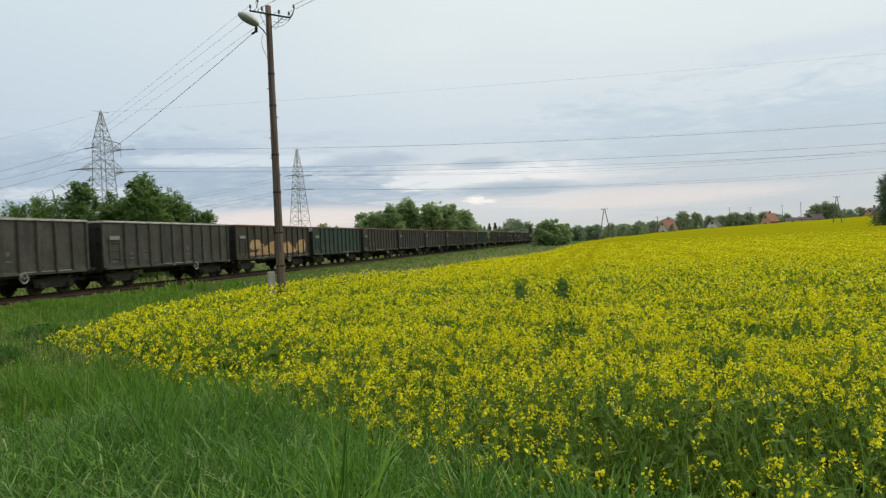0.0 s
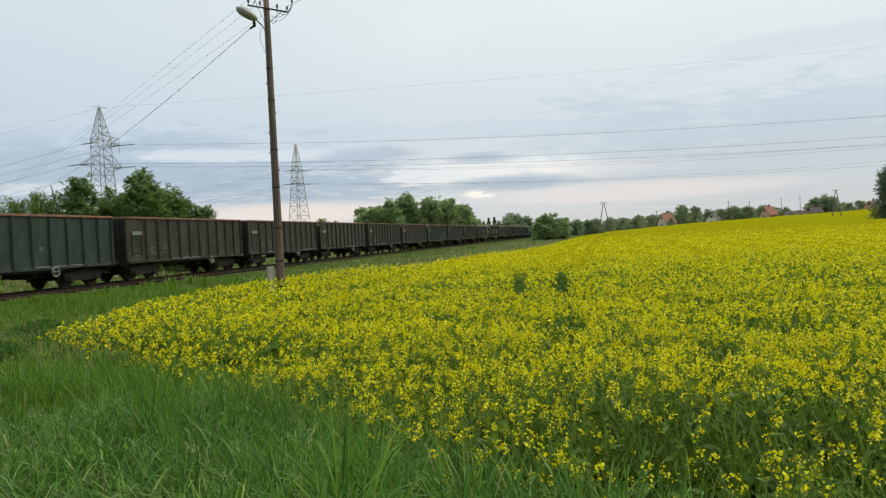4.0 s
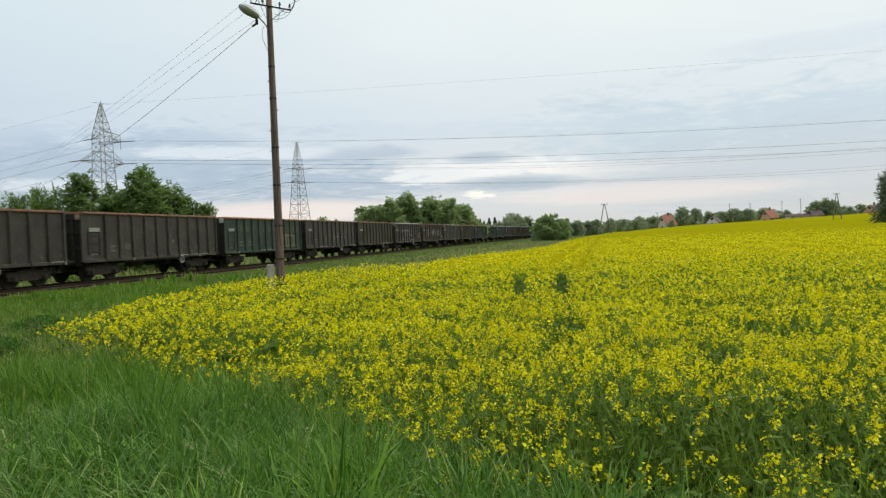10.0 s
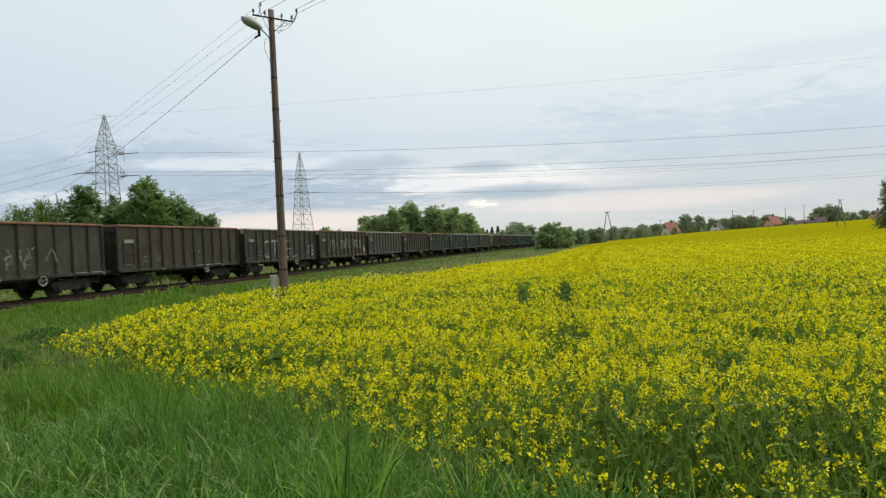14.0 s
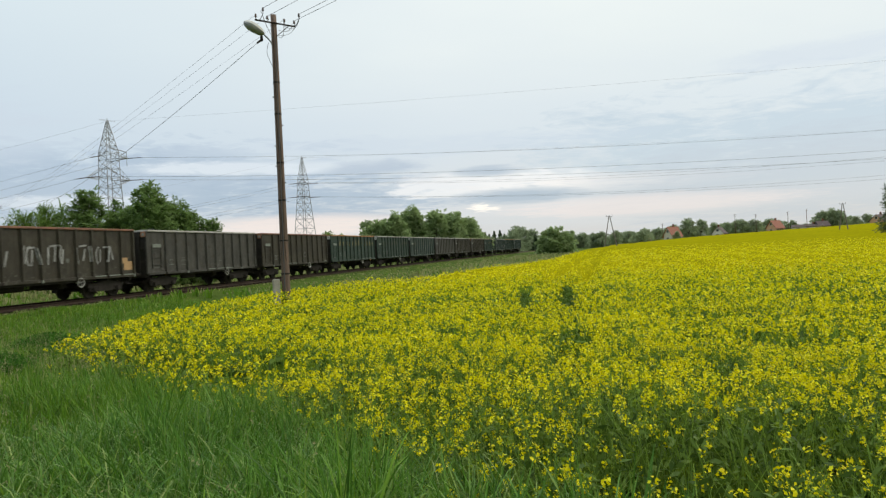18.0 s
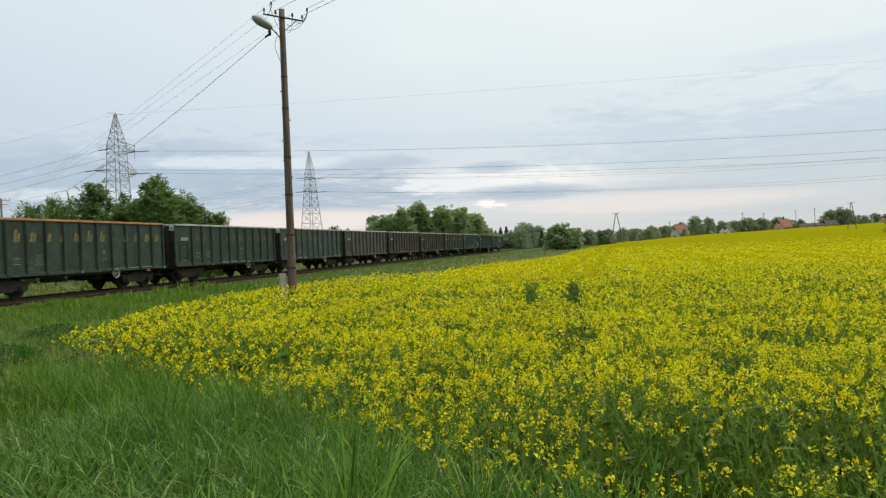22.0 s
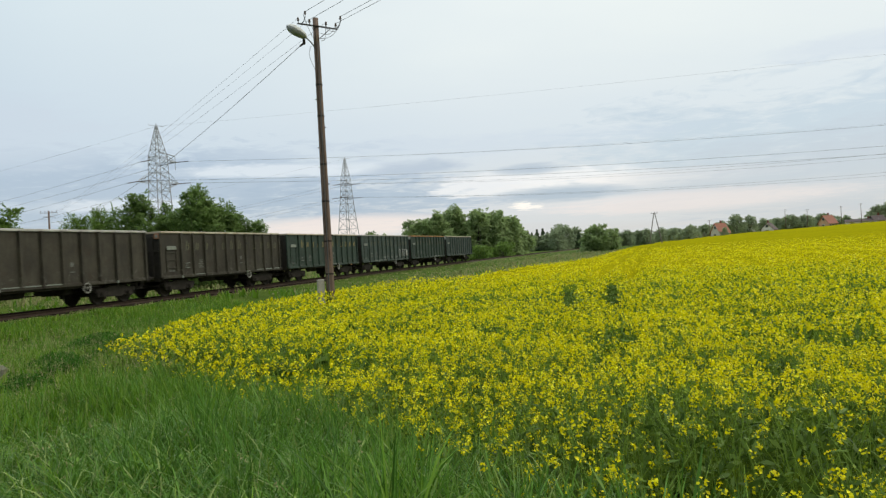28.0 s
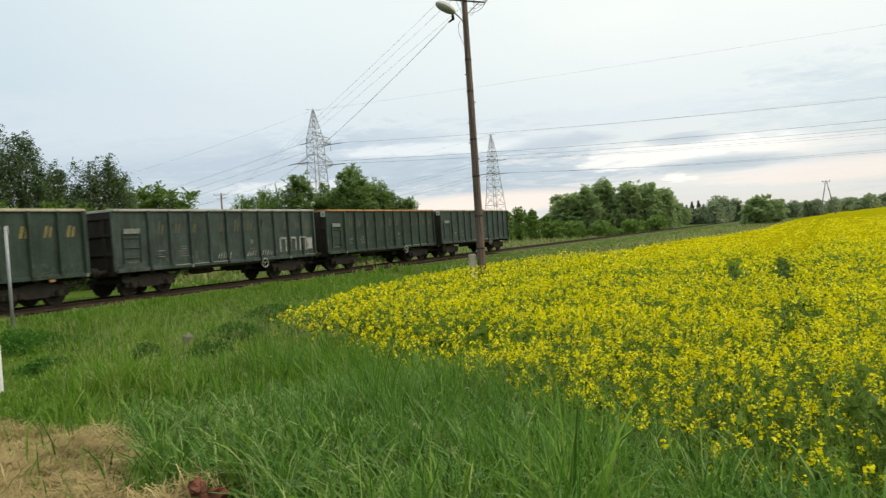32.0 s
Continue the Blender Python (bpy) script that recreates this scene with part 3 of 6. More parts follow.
RAILPROF = [(-0.075, -0.17), (-0.07, -0.155), (-0.012, -0.135), (-0.012, -0.045), (-0.036, -0.035), (-0.036, -0.004), (-0.03, 0.0), (0.03, 0.0), (0.036, -0.004), (0.036, -0.035), (0.012, -0.045), (0.012, -0.135), (0.07, -0.155), (0.075, -0.17)]
for side in (-0.753, 0.753):
    strip("rail", [(a + side, h) for a, h in RAILPROF], M_RAIL, -60, 400, 2, "rusty steel rail on wooden sleepers", "rail")


def make_sleepers():
    sh = Shape()
    for s in np.arange(-60, 64, 0.65):
        p = on_track(s)
        q = on_track(s + 0.5) - on_track(s - 0.5)
        sh.box(p + Vector((0, 0, -0.245)), (2.5, 0.25, 0.13), Matrix.Rotation(math.atan2(q.y, q.x) - math.pi / 2, 3, "Z"))
    tagged(new("sleepers", sh.mesh("sleepers", M_SLEEPER)), "dark wooden railway sleepers in the ballast", "sleepers", kind="stuff")


make_sleepers()


# ---- the train ----
WAGON_STEP, BODY_L, HALF_W, BODY_Z0, BODY_Z1 = 14.04, 12.8, 1.42, 1.0, 3.44
RIB_Y = [-4.75] + [-4.75 + 1.115 * i for i in range(1, 10)] + [6.3]
RIB_W, RIB_D = 0.14, 0.11


def decal(sh, y0, y1, z0, z1, lean=0.0, rise=0.0, lift=0.005):
    """Paint on a side wall: it follows the sheet and the faces of the ribs."""
    cuts = sorted([y0, y1] + [e for r in RIB_Y for e in (r - RIB_W / 2, r + RIB_W / 2) if y0 < e < y1])
    for a, b in zip(cuts, cuts[1:]):
        on_rib = any(abs((a + b) / 2 - r) < RIB_W / 2 for r in RIB_Y)
        x = HALF_W + (RIB_D if on_rib else 0) + lift
        for y in (a, b):
            up = rise * (y - y0) / (y1 - y0)
            sh.v += [(x, y, z0 + up), (x, y + lean, z1 + up)]
    n = len(sh.v) // 2
    sh.f += [(2 * i, 2 * i + 2, 2 * i + 3, 2 * i + 1) for i in range(n - 1)]
    return sh


def stroke(sh, y0, z0, y1, z1, w, lift=0.005):
    """A sprayed stroke of width w from one point of the wall to another."""
    if abs(z1 - z0) > abs(y1 - y0):
        return decal(sh, y0 - w / 2, y0 + w / 2, min(z0, z1), max(z0, z1), (y1 - y0) * (1 if z1 > z0 else -1), lift=lift)
    (ya, za), (yb, zb) = sorted(((y0, z0), (y1, z1)))
    return decal(sh, ya, yb, za - w / 2, za + w / 2, rise=zb - za, lift=lift)


STENCILS = [(-4.2, 1.52, 0.3, 0.05), (-4.2, 1.62, 0.22, 0.05), (-4.2, 1.72, 0.3, 0.05), (-2.9, 1.5, 0.5, 0.05), (-2.9, 1.6, 0.42, 0.05), (-2.9, 1.70, 0.5, 0.05), (-2.9, 1.80, 0.36, 0.05), (-2.9, 1.90, 0.3, 0.05), (1.4, 1.62, 0.32, 0.05), (1.4, 1.95, 0.2, 0.2), (-5.6, 1.38, 0.5, 0.06)]


def wagon_meshes():
    """Shapes that all wagons share, by part name."""
    g = {}
    sh = Shape()
    sh.box((0, 0, BODY_Z0 + 1.255), (0.05, BODY_L, 2.43))
    g["side_wall"] = sh
    g["rib"] = Shape().add([(0, -RIB_W / 2, 1.1), (0, RIB_W / 2, 1.1), (RIB_D, RIB_W / 2 - 0.025, 1.1), (RIB_D, -RIB_W / 2 + 0.025, 1.1),
                            (0, -RIB_W / 2, 3.43), (0, RIB_W / 2, 3.43), (RIB_D, RIB_W / 2 - 0.025, 3.43), (RIB_D, -RIB_W / 2 + 0.025, 3.43)],
                           [(0, 1, 2, 3), (7, 6, 5, 4), (1, 5, 6, 2), (2, 6, 7, 3), (3, 7, 4, 0)])
    g["side_sill"] = Shape().box((0, 0, 1.06), (0.10, BODY_L, 0.16), chamfer=0.015)
    g["top_rim"] = Shape().box((0, 0, 3.46), (0.16, BODY_L + 0.04, 0.11), chamfer=0.02)
    sh = Shape().box((0, 0, BODY_Z0 + 1.255), (2.78, 0.05, 2.43))
    g["end_wall"] = sh
    g["end_rail"] = Shape().box((0, -0.06, 0), (2.68, 0.07, 0.11))
    g["end_stanchion"] = Shape().box((0, -0.064, 2.2), (0.12, 0.078, 2.2))
    g["end_rim"] = Shape().box((0, 0, 3.46), (2.70, 0.15, 0.105), chamfer=0.02)
    g["corner_post"] = Shape().box((0, 0, 2.235), (0.10, 0.14, 2.39), chamfer=0.02)
    g["floor_plate"] = Shape().box((0, 0, 1.2), (2.74, BODY_L - 0.1, 0.05))
    sh = Shape()
    for x in (-0.55, 0.55):
        sh.box((x, 0, 0.98), (0.12, 12.9, 0.26))
    for y in (-6.3, -4.5, 0, 4.5, 6.3):
        sh.box((0, y, 0.98), (2.5, 0.18, 0.22))
    for x in (-1.28, 1.28):
        sh.box((x, 0, 0.93), (0.08, 6.2, 0.10))
    g["underframe"] = sh
    # bogie: bolster and headstocks, side frames, axle boxes, springs, brake blocks
    sh = Shape().box((0, 0, 0.70), (1.9, 0.5, 0.22), chamfer=0.03)
    for y in (-1.3, 1.3):
        sh.box((0, y, 0.62), (2.0, 0.08, 0.12))
    sh.box((0, 0, 0.66), (0.3, 2.6, 0.1))
    g["bogie"] = sh
    side = [(-1.36, 0.74), (-1.36, 0.58), (-1.2, 0.54), (-0.62, 0.56), (-0.46, 0.34), (0.46, 0.34), (0.62, 0.56), (1.2, 0.54), (1.36, 0.58), (1.36, 0.74), (0.7, 0.78), (0.4, 0.86), (-0.4, 0.86), (-0.7, 0.78)]
    n = len(side)
    sh = Shape().add([(-0.07, y, z) for y, z in side] + [(0.07, y, z) for y, z in side], [tuple(range(n - 1, -1, -1)), tuple(range(n, 2 * n))] + [(i, (i + 1) % n, n + (i + 1) % n, n + i) for i in range(n)])
    g["side_frame"] = sh
    g["axle_box"] = Shape().box((0, 0, 0.47), (0.24, 0.34, 0.34), chamfer=0.05).lathe([(0.14, 0.10), (0.14, 0.16), (0.09, 0.18)], "X", (0, 0, 0.46), 10)
    g["spring"] = Shape().lathe([(0.085, 0.36), (0.10, 0.40), (0.085, 0.44), (0.10, 0.48), (0.085, 0.52), (0.10, 0.56), (0.085, 0.60)], "Z", (0, 0, 0), 8)
    g["brake_block"] = Shape().box((0, 0, 0.42), (0.10, 0.09, 0.36), chamfer=0.02).box((0, 0, 0.66), (0.05, 0.05, 0.2))
    sh = Shape().tube((-1.08, 0, 0), (1.08, 0, 0), 0.075, n=10)
    for sd in (-1, 1):
        sh.lathe([(0.10, sd * 0.66), (0.17, sd * 0.67), (0.36, sd * 0.70), (0.40, sd * 0.685), (0.485, sd * 0.685), (0.487, sd * 0.715), (0.462, sd * 0.73), (0.455, sd * 0.82), (0.40, sd * 0.825), (0.36, sd * 0.78), (0.17, sd * 0.80), (0.10, sd * 0.82)], "X", (0, 0, 0), 24)
        for i in range(4):
            a = i * math.pi / 2
            sh.box((sd * 0.79, 0.26 * math.cos(a), 0.26 * math.sin(a)), (0.02, 0.06, 0.06))
    g["wheelset"] = sh
    g["buffer"] = Shape().lathe([(0.10, 0), (0.10, -0.28), (0.085, -0.29), (0.085, -0.5), (0.22, -0.52), (0.225, -0.56), (0.14, -0.60), (0.05, -0.62)], "Y", (0, 0, 0), 14)
    sh = Shape().box((0, -0.2, 1.02), (0.08, 0.4, 0.1)).box((0, -0.42, 0.92), (0.06, 0.14, 0.26)).tube((0, -0.45, 0.95), (0, -0.62, 0.78), 0.025)
    g["coupling"] = sh
    g["brake_hose"] = Shape().path([(0.3, 0, 0.9), (0.33, -0.2, 0.72), (0.34, -0.35, 0.62), (0.28, -0.5, 0.62), (0.2, -0.6, 0.7)], [0.025] * 5, 6)
    # hand brake wheel on the side
    sh = Shape()
    for i in range(20):
        a, b = 2 * math.pi * i / 20, 2 * math.pi * (i + 1) / 20
        sh.tube((0, 0.22 * math.cos(a), 0.22 * math.sin(a)), (0, 0.22 * math.cos(b), 0.22 * math.sin(b)), 0.03, n=6, caps=False)
    for i in range(3):
        a = 2 * math.pi * i / 3 + 0.4
        sh.tube((0, 0, 0), (0, 0.22 * math.cos(a), 0.22 * math.sin(a)), 0.014, n=5)
    sh.tube((-0.3, 0, 0), (0.02, 0, 0), 0.03)
    g["brake_wheel"] = sh
    g["brake_tank"] = Shape().lathe([(0.02, -0.7), (0.13, -0.66), (0.16, -0.6), (0.16, 0.6), (0.13, 0.66), (0.02, 0.7)], "Y", (0, 0, 0), 14)
    g["brake_gear"] = Shape().box((0, 0, 0.76), (1.7, 0.5, 0.26), chamfer=0.04).box((0, 0.1, 0.62), (1.2, 0.3, 0.10)).tube((0, -1.6, 0.66), (0, 3.2, 0.66), 0.03)
    sh = Shape()
    for z in (1.55, 1.95, 2.35):
        sh.tube((0, -0.42, z), (0, 0.42, z), 0.018, n=6)
    for y in (-0.42, 0.42):
        sh.box((0, y, 1.95), (0.04, 0.05, 1.2))
    g["steps"] = sh
    sh = Shape()
    sh.path([(0, -0.16, 0), (0.07, -0.16, 0), (0.07, 0.16, 0), (0, 0.16, 0)], [0.014] * 4, 5)
    g["grab_iron"] = sh
    g["corner_strip"] = Shape().box((0, 0, 2.0), (0.02, 0.08, 1.15), chamfer=0.005)
    g["end_mark"] = Shape().box((0, 0, 0.98), (0.03, 0.22, 0.20), chamfer=0.008)
    g["foot_step"] = Shape().box((0, 0, 0.62), (0.22, 0.32, 0.03)).box((-0.05, -0.15, 0.8), (0.02, 0.03, 0.4)).box((-0.05, 0.15, 0.8), (0.02, 0.03, 0.4))
    g["label_plate"] = Shape().box((0, 0, 0), (0.02, 0.78, 0.20), chamfer=0.004)
    g["corner_tag"] = Shape().box((0, 0, 0), (0.30, 0.02, 0.30), chamfer=0.005)
    g["tag_mark"] = Shape().box((0, -0.006, -0.01), (0.15, 0.02, 0.15), chamfer=0.005)
    for i, (y, z, w, h) in enumerate(STENCILS):
        g["stencil", i] = decal(Shape(), y - w / 2, y + w / 2, z - h / 2, z + h / 2)
    g["sill_edge"] = Shape().box((HALF_W + 0.068, 0, 1.115), (0.02, 0.86, 0.045), chamfer=0.006)
    g["sill_bracket"] = Shape().box((HALF_W + 0.085, 0, 1.04), (0.05, 0.10, 0.15), chamfer=0.01)
    # faded company lettering, as plain slanted shapes of the letters' size
    for i in range(12):
        y, tall = -4.3 + 0.9 * i, 0.54 if i in (0, 5, 6, 7) else 0.42
        sh = decal(Shape(), y, y + 0.12, 2.48, 2.48 + tall, 0.11)
        if i not in (3, 7, 8):
            bar = decal(Shape(), y + 0.20, y + 0.30, 2.48, 2.86, 0.09)
            sh.add(bar.v, bar.f)
        g["letter", i] = sh
    return g


def graffiti(kind):
    """Sprayed shapes on the side wall, unreadable tags drawn as strokes and blocks."""
    out, rnd = [], random.Random(kind)

    def block(y0, y1, z0, z1, lean=0.0):
        out.append(decal(Shape(), y0, y1, z0, z1, lean, lift=0.005 + 0.0012 * len(out)))

    def line(y0, z0, y1, z1, w):
        out.append(stroke(Shape(), y0, z0, y1, z1, w, 0.005 + 0.0012 * len(out)))

    def band(ys, lows, highs, step=0.07):
        """A sprayed field with soft wavy upper and lower edges."""
        sh = Shape()
        for y in np.arange(ys[0], ys[-1], step):
            a = [float(np.interp(v, ys, lows)) + 0.03 * math.sin(5 * v) for v in (y, y + step)]
            b = [float(np.interp(v, ys, highs)) + 0.03 * math.sin(6 * v + 1) for v in (y, y + step)]
            x = HALF_W + (RIB_D if any(abs(y + step / 2 - r) < RIB_W / 2 for r in RIB_Y) else 0) + 0.005 + 0.0012 * len(out)
            sh.add([(x, y, a[0]), (x, y + step, a[1]), (x, y + step, b[1]), (x, y, b[0])], [(0, 1, 2, 3)])
        out.append(sh)

    def arc(y, z, ry, rz, a0, a1, w, n=9):
        """A sprayed curve of short strokes."""
        pts = [(y + ry * math.cos(radians(a0 + (a1 - a0) * i / n)), z + rz * math.sin(radians(a0 + (a1 - a0) * i / n))) for i in range(n + 1)]
        sh = Shape()
        for (ya, za), (yb, zb) in zip(pts, pts[1:]):
            d = Vector((yb - ya, zb - za)).normalized() * w / 2
            x = HALF_W + (RIB_D if any(abs((ya + yb) / 2 - r) < RIB_W / 2 for r in RIB_Y) else 0) + 0.005 + 0.0012 * len(out)
            sh.add([(x, ya + d.y, za - d.x), (x, yb + d.y, zb - d.x), (x, yb - d.y, zb + d.x), (x, ya - d.y, za + d.x)], [(0, 1, 2, 3)])
        out.append(sh)

    if kind == "tan_blocks":
        band([-4.5, -4.3, -3.9, -3.3, -2.9, -2.5, -2.2], [1.9, 1.75, 1.7, 1.72, 1.72, 1.7, 1.8], [1.95, 2.25, 2.42, 2.44, 2.38, 2.1, 1.9])
        band([-4.6, -4.2, -3.4, -2.6, -2.0, -1.2, -0.9], [1.35, 1.26, 1.27, 1.3, 1.28, 1.3, 1.4], [1.45, 1.52, 1.5, 1.72, 1.9, 2.2, 2.2])
        band([-0.9, -0.3, 0.3, 0.8, 1.0], [1.3, 1.28, 1.3, 1.32, 1.4], [2.22, 2.38, 2.36, 2.1, 1.9])
        band([1.1, 1.6, 2.2, 2.7, 3.1, 3.7], [1.4, 1.3, 1.3, 1.32, 1.32, 1.4], [2.0, 2.2, 2.28, 2.1, 1.72, 1.6])
        band([3.8, 4.2, 4.8, 5.3, 5.6, 5.8], [1.5, 1.32, 1.28, 1.35, 1.6, 1.9], [2.0, 2.3, 2.42, 2.4, 2.3, 2.0])
    elif kind == "tan_tag":
        for y, w in ((2.35, 0.22), (2.75, 0.30), (3.4, 0.26), (3.85, 0.20), (4.35, 0.30), (4.9, 0.24)):
            line(y, 1.32, y + 0.1, 2.2 + 0.08 * math.sin(4 * y), w)
        band([2.2, 2.5, 3.2, 3.4, 4.2, 4.5, 5.1], [2.12, 2.15, 2.1, 2.12, 2.1, 2.15, 2.0], [2.2, 2.34, 2.26, 2.3, 2.24, 2.32, 2.06])
        band([2.3, 3.0, 3.8, 4.6, 5.5], [1.26, 1.28, 1.25, 1.28, 1.26], [1.42, 1.36, 1.40, 1.36, 1.40])
    elif kind == "white_big":
        arc(-3.0, 1.95, 0.55, 0.62, 60, 300, 0.13)
        for y in (-1.9, -0.8):
            line(y - 0.45, 2.55, y + 0.5, 2.6, 0.13)
            line(y + 0.1, 1.35, y + 0.35, 2.55, 0.13)
        arc(0.7, 2.25, 0.42, 0.34, 20, 270, 0.12)
        arc(0.7, 1.62, 0.45, 0.34, 90, -160, 0.12)
        line(1.6, 1.3, 2.4, 1.35, 0.09)
        line(4.8, 1.4, 4.95, 2.2, 0.12)
        arc(5.2, 1.85, 0.2, 0.32, 150, -60, 0.10)
        arc(5.75, 1.95, 0.24, 0.2, 30, 270, 0.10)
        arc(5.75, 1.58, 0.26, 0.2, 90, -150, 0.10)
    elif kind == "white_row":
        for i, y in enumerate((-3.6, -2.9, -2.4, -1.3, -0.9, -0.4, 0.1, 0.5, 1.0, 2.0, 2.4, 2.9, 3.6, 4.1, 4.6)):
            z = 1.75 + 0.06 * math.sin(3 * y)
            if i % 4 == 0:
                arc(y, z + 0.45, 0.22, 0.42, 80, 250, 0.10)
            line(y + 0.05, z + rnd.uniform(0, 0.15), y + rnd.uniform(-0.2, 0.25), z + rnd.uniform(0.65, 0.9), 0.11)
            if i % 3 == 1:
                line(y - 0.22, z + 0.82, y + 0.3, z + 0.86, 0.08)
    elif kind == "white_faint":
        for i in range(14):
            y, z = rnd.uniform(-2.5, 4.8), rnd.uniform(1.3, 2.3)
            line(y, z, y + rnd.uniform(-0.3, 0.5), z + rnd.uniform(0.1, 0.6), 0.055)
    elif kind == "white_low":
        for y in (-0.9, 0.9, 2.1):
            for i in range(5):
                a = y + 0.16 * i
                line(a, 1.25, a + 0.1, 1.25 + rnd.uniform(0.12, 0.3), 0.05)
        for y in (3.7, 4.5, 5.3):
            line(y - 0.22, 1.35, y - 0.2, 2.05, 0.12)
            line(y + 0.22, 1.35, y + 0.24, 1.95, 0.10)
            line(y - 0.2, 2.05, y + 0.28, 2.02, 0.10)
        block(5.6, 6.1, 1.4, 2.0, 0.02)
    elif kind == "yellow_blob":
        block(5.5, 6.2, 1.35, 1.8, 0.1)
        block(5.3, 5.9, 1.7, 2.0, -0.05)
    return out


# body, rim, tag, lettering, graffiti, state
WAGONS = [
    ("grey", "grey", "", False, ""), ("grey", "grey", "", False, ""), ("brown", "rust", "", False, "tan_blocks"), ("green", "rust", "white", False, ""),
    ("brown", "rust", "", False, ""), ("dark", "rust", "", False, ""), ("dark", "rust", "orange", False, ""), ("dark", "rust", "", False, ""),
    ("dark", "rust", "orange", False, ""), ("green", "orange", "white", True, "tan_tag"), ("dark", "rust", "", False, "white_faint"), ("brown", "rust", "", False, ""),
    ("dark", "grey", "orange", False, "white_big"), ("brown", "rust", "orange", False, "white_row"), ("grey", "grey", "orange", False, ""), ("brown", "rust", "orange", False, ""),
    ("green", "orange", "white", "gold", ""), ("green", "grey", "white", True, ""), ("greygreen", "grey", "white", True, ""), ("grey", "grey", "", False, ""),
    ("brown", "grey", "", False, ""), ("brown", "pale", "orange", True, ""), ("green", "pale", "", "gold", ""), ("greygreen", "grey", "", True, "white_low"),
    ("green", "orange", "white", True, ""), ("greygreen", "pale", "white", False, ""),
]
COLOUR = {"grey": "grimy grey", "brown": "dirty brown", "dark": "sooty dark grey", "green": "dark green", "greygreen": "faded grey-green"}
RIMNAME = {"grey": "grey", "rust": "rust-red", "orange": "orange", "pale": "pale"}
FIRST_WAGON = -1
WHEELSETS, TRAIN = [], []


def make_train():
    shared = wagon_meshes()
    cache = {}

    def mesh_of(key, mat, smooth=False):
        if (key, mat.name) not in cache:
            cache[key, mat.name] = shared[key].mesh(key if isinstance(key, str) else key[0], mat, smooth)
        return cache[key, mat.name]

    T = Matrix.Translation
    R180 = Matrix.Rotation(math.pi, 4, "Z")
    for i, (body, rim, tag, letters, paint) in enumerate(WAGONS):
        words = f"{COLOUR[body]} open coal wagon, {RIMNAME[rim]} top rim"
        if letters:
            words += ", faded yellow lettering"
        elif paint:
            words += ", sprayed graffiti"
        w = thing("coal_wagon", Matrix(), words, "wagon", "wagons of the coal train")
        mb, mr = M_BODIES[body], M_RIMS[rim]
        for sd in (1, -1):
            part("side_wall", mesh_of("side_wall", mb), mb, w, at=T((sd * (HALF_W - 0.025), 0, 0)))
            part("side_sill", mesh_of("side_sill", mb), mb, w, at=T((sd * (HALF_W + 0.01), 0, 0)))
            part("top_rim", mesh_of("top_rim", mr), mr, w, f"{RIMNAME[rim]} steel rim", at=T((sd * (HALF_W + 0.0), 0, 0)))
            for y in RIB_Y:
                part("rib", mesh_of("rib", mb), mb, w, at=T((sd * HALF_W, y, 0)) if sd > 0 else T((sd * HALF_W, y, 0)) @ R180)
        for sd in (-1, 1):
            turn = Matrix() if sd < 0 else R180
            at = T((0, sd * (BODY_L / 2 - 0.03), 0)) @ turn
            part("end_wall", mesh_of("end_wall", M_SOOT), M_SOOT, w, "sooty black end wall", at=at)
            for z in (1.75, 2.5, 3.2):
                part("end_rail", mesh_of("end_rail", M_SOOT), M_SOOT, w, at=at @ T((0, 0, z)))
            for x in (-0.9, 0.9):
                part("end_stanchion", mesh_of("end_stanchion", M_SOOT), M_SOOT, w, at=at @ T((x, 0, 0)))
            part("end_rim", mesh_of("end_rim", mr), mr, w, at=T((0, sd * (BODY_L / 2 - 0.06), 0)))
            part("coupling", mesh_of("coupling", M_IRON), M_IRON, w, at=T((0, sd * BODY_L / 2, 0)) @ turn)
            part("brake_hose", mesh_of("brake_hose", M_IRON), M_IRON, w, at=T((0, sd * BODY_L / 2, 0)) @ turn)
            for x in (-1, 1):
                part("corner_post", mesh_of("corner_post", mb), mb, w, at=T((x * 1.395, sd * (BODY_L / 2 + 0.02), 0)))
                part("buffer", mesh_of("buffer", M_IRON, True), M_IRON, w, at=T((x * 0.875, sd * (BODY_L / 2 + 0.0), 1.04)) @ turn)
                part("foot_step", mesh_of("foot_step", M_IRON), M_IRON, w, at=T((x * 1.36, sd * 5.9, 0)))
            b = part("bogie", mesh_of("bogie", M_IRON), M_IRON, w, at=T((0, sd * 4.5, 0)))
            for x in (-1, 1):
                part("side_frame", mesh_of("side_frame", M_IRON), M_IRON, b, at=T((x * 1.03, 0, 0)))
            for y in (-0.9, 0.9):
                for x in (-1, 1):
                    part("axle_box", mesh_of("axle_box", M_IRON), M_IRON, b, at=T((x * 1.04, y, 0)) if x > 0 else T((x * 1.04, y, 0)) @ R180)
                    part("brake_block", mesh_of("brake_block", M_IRON), M_IRON, b, at=T((x * 0.76, y * 0.40, 0)))
                    for d in (-0.29, 0.29):
                        part("spring", mesh_of("spring", M_IRON, True), M_IRON, b, at=T((x * 1.04, y + d, 0)))
                ws = part("wheelset", mesh_of("wheelset", M_IRON), M_IRON, b, at=T((0, y, 0.46)))
                WHEELSETS.append(ws)
        part("floor_plate", mesh_of("floor_plate", mb), mb, w)
        part("underframe", mesh_of("underframe", M_IRON), M_IRON, w)
        part("brake_wheel", mesh_of("brake_wheel", M_RING), M_RING, w, "white-painted hand brake wheel", at=T((1.46, 2.2, 0.86)))
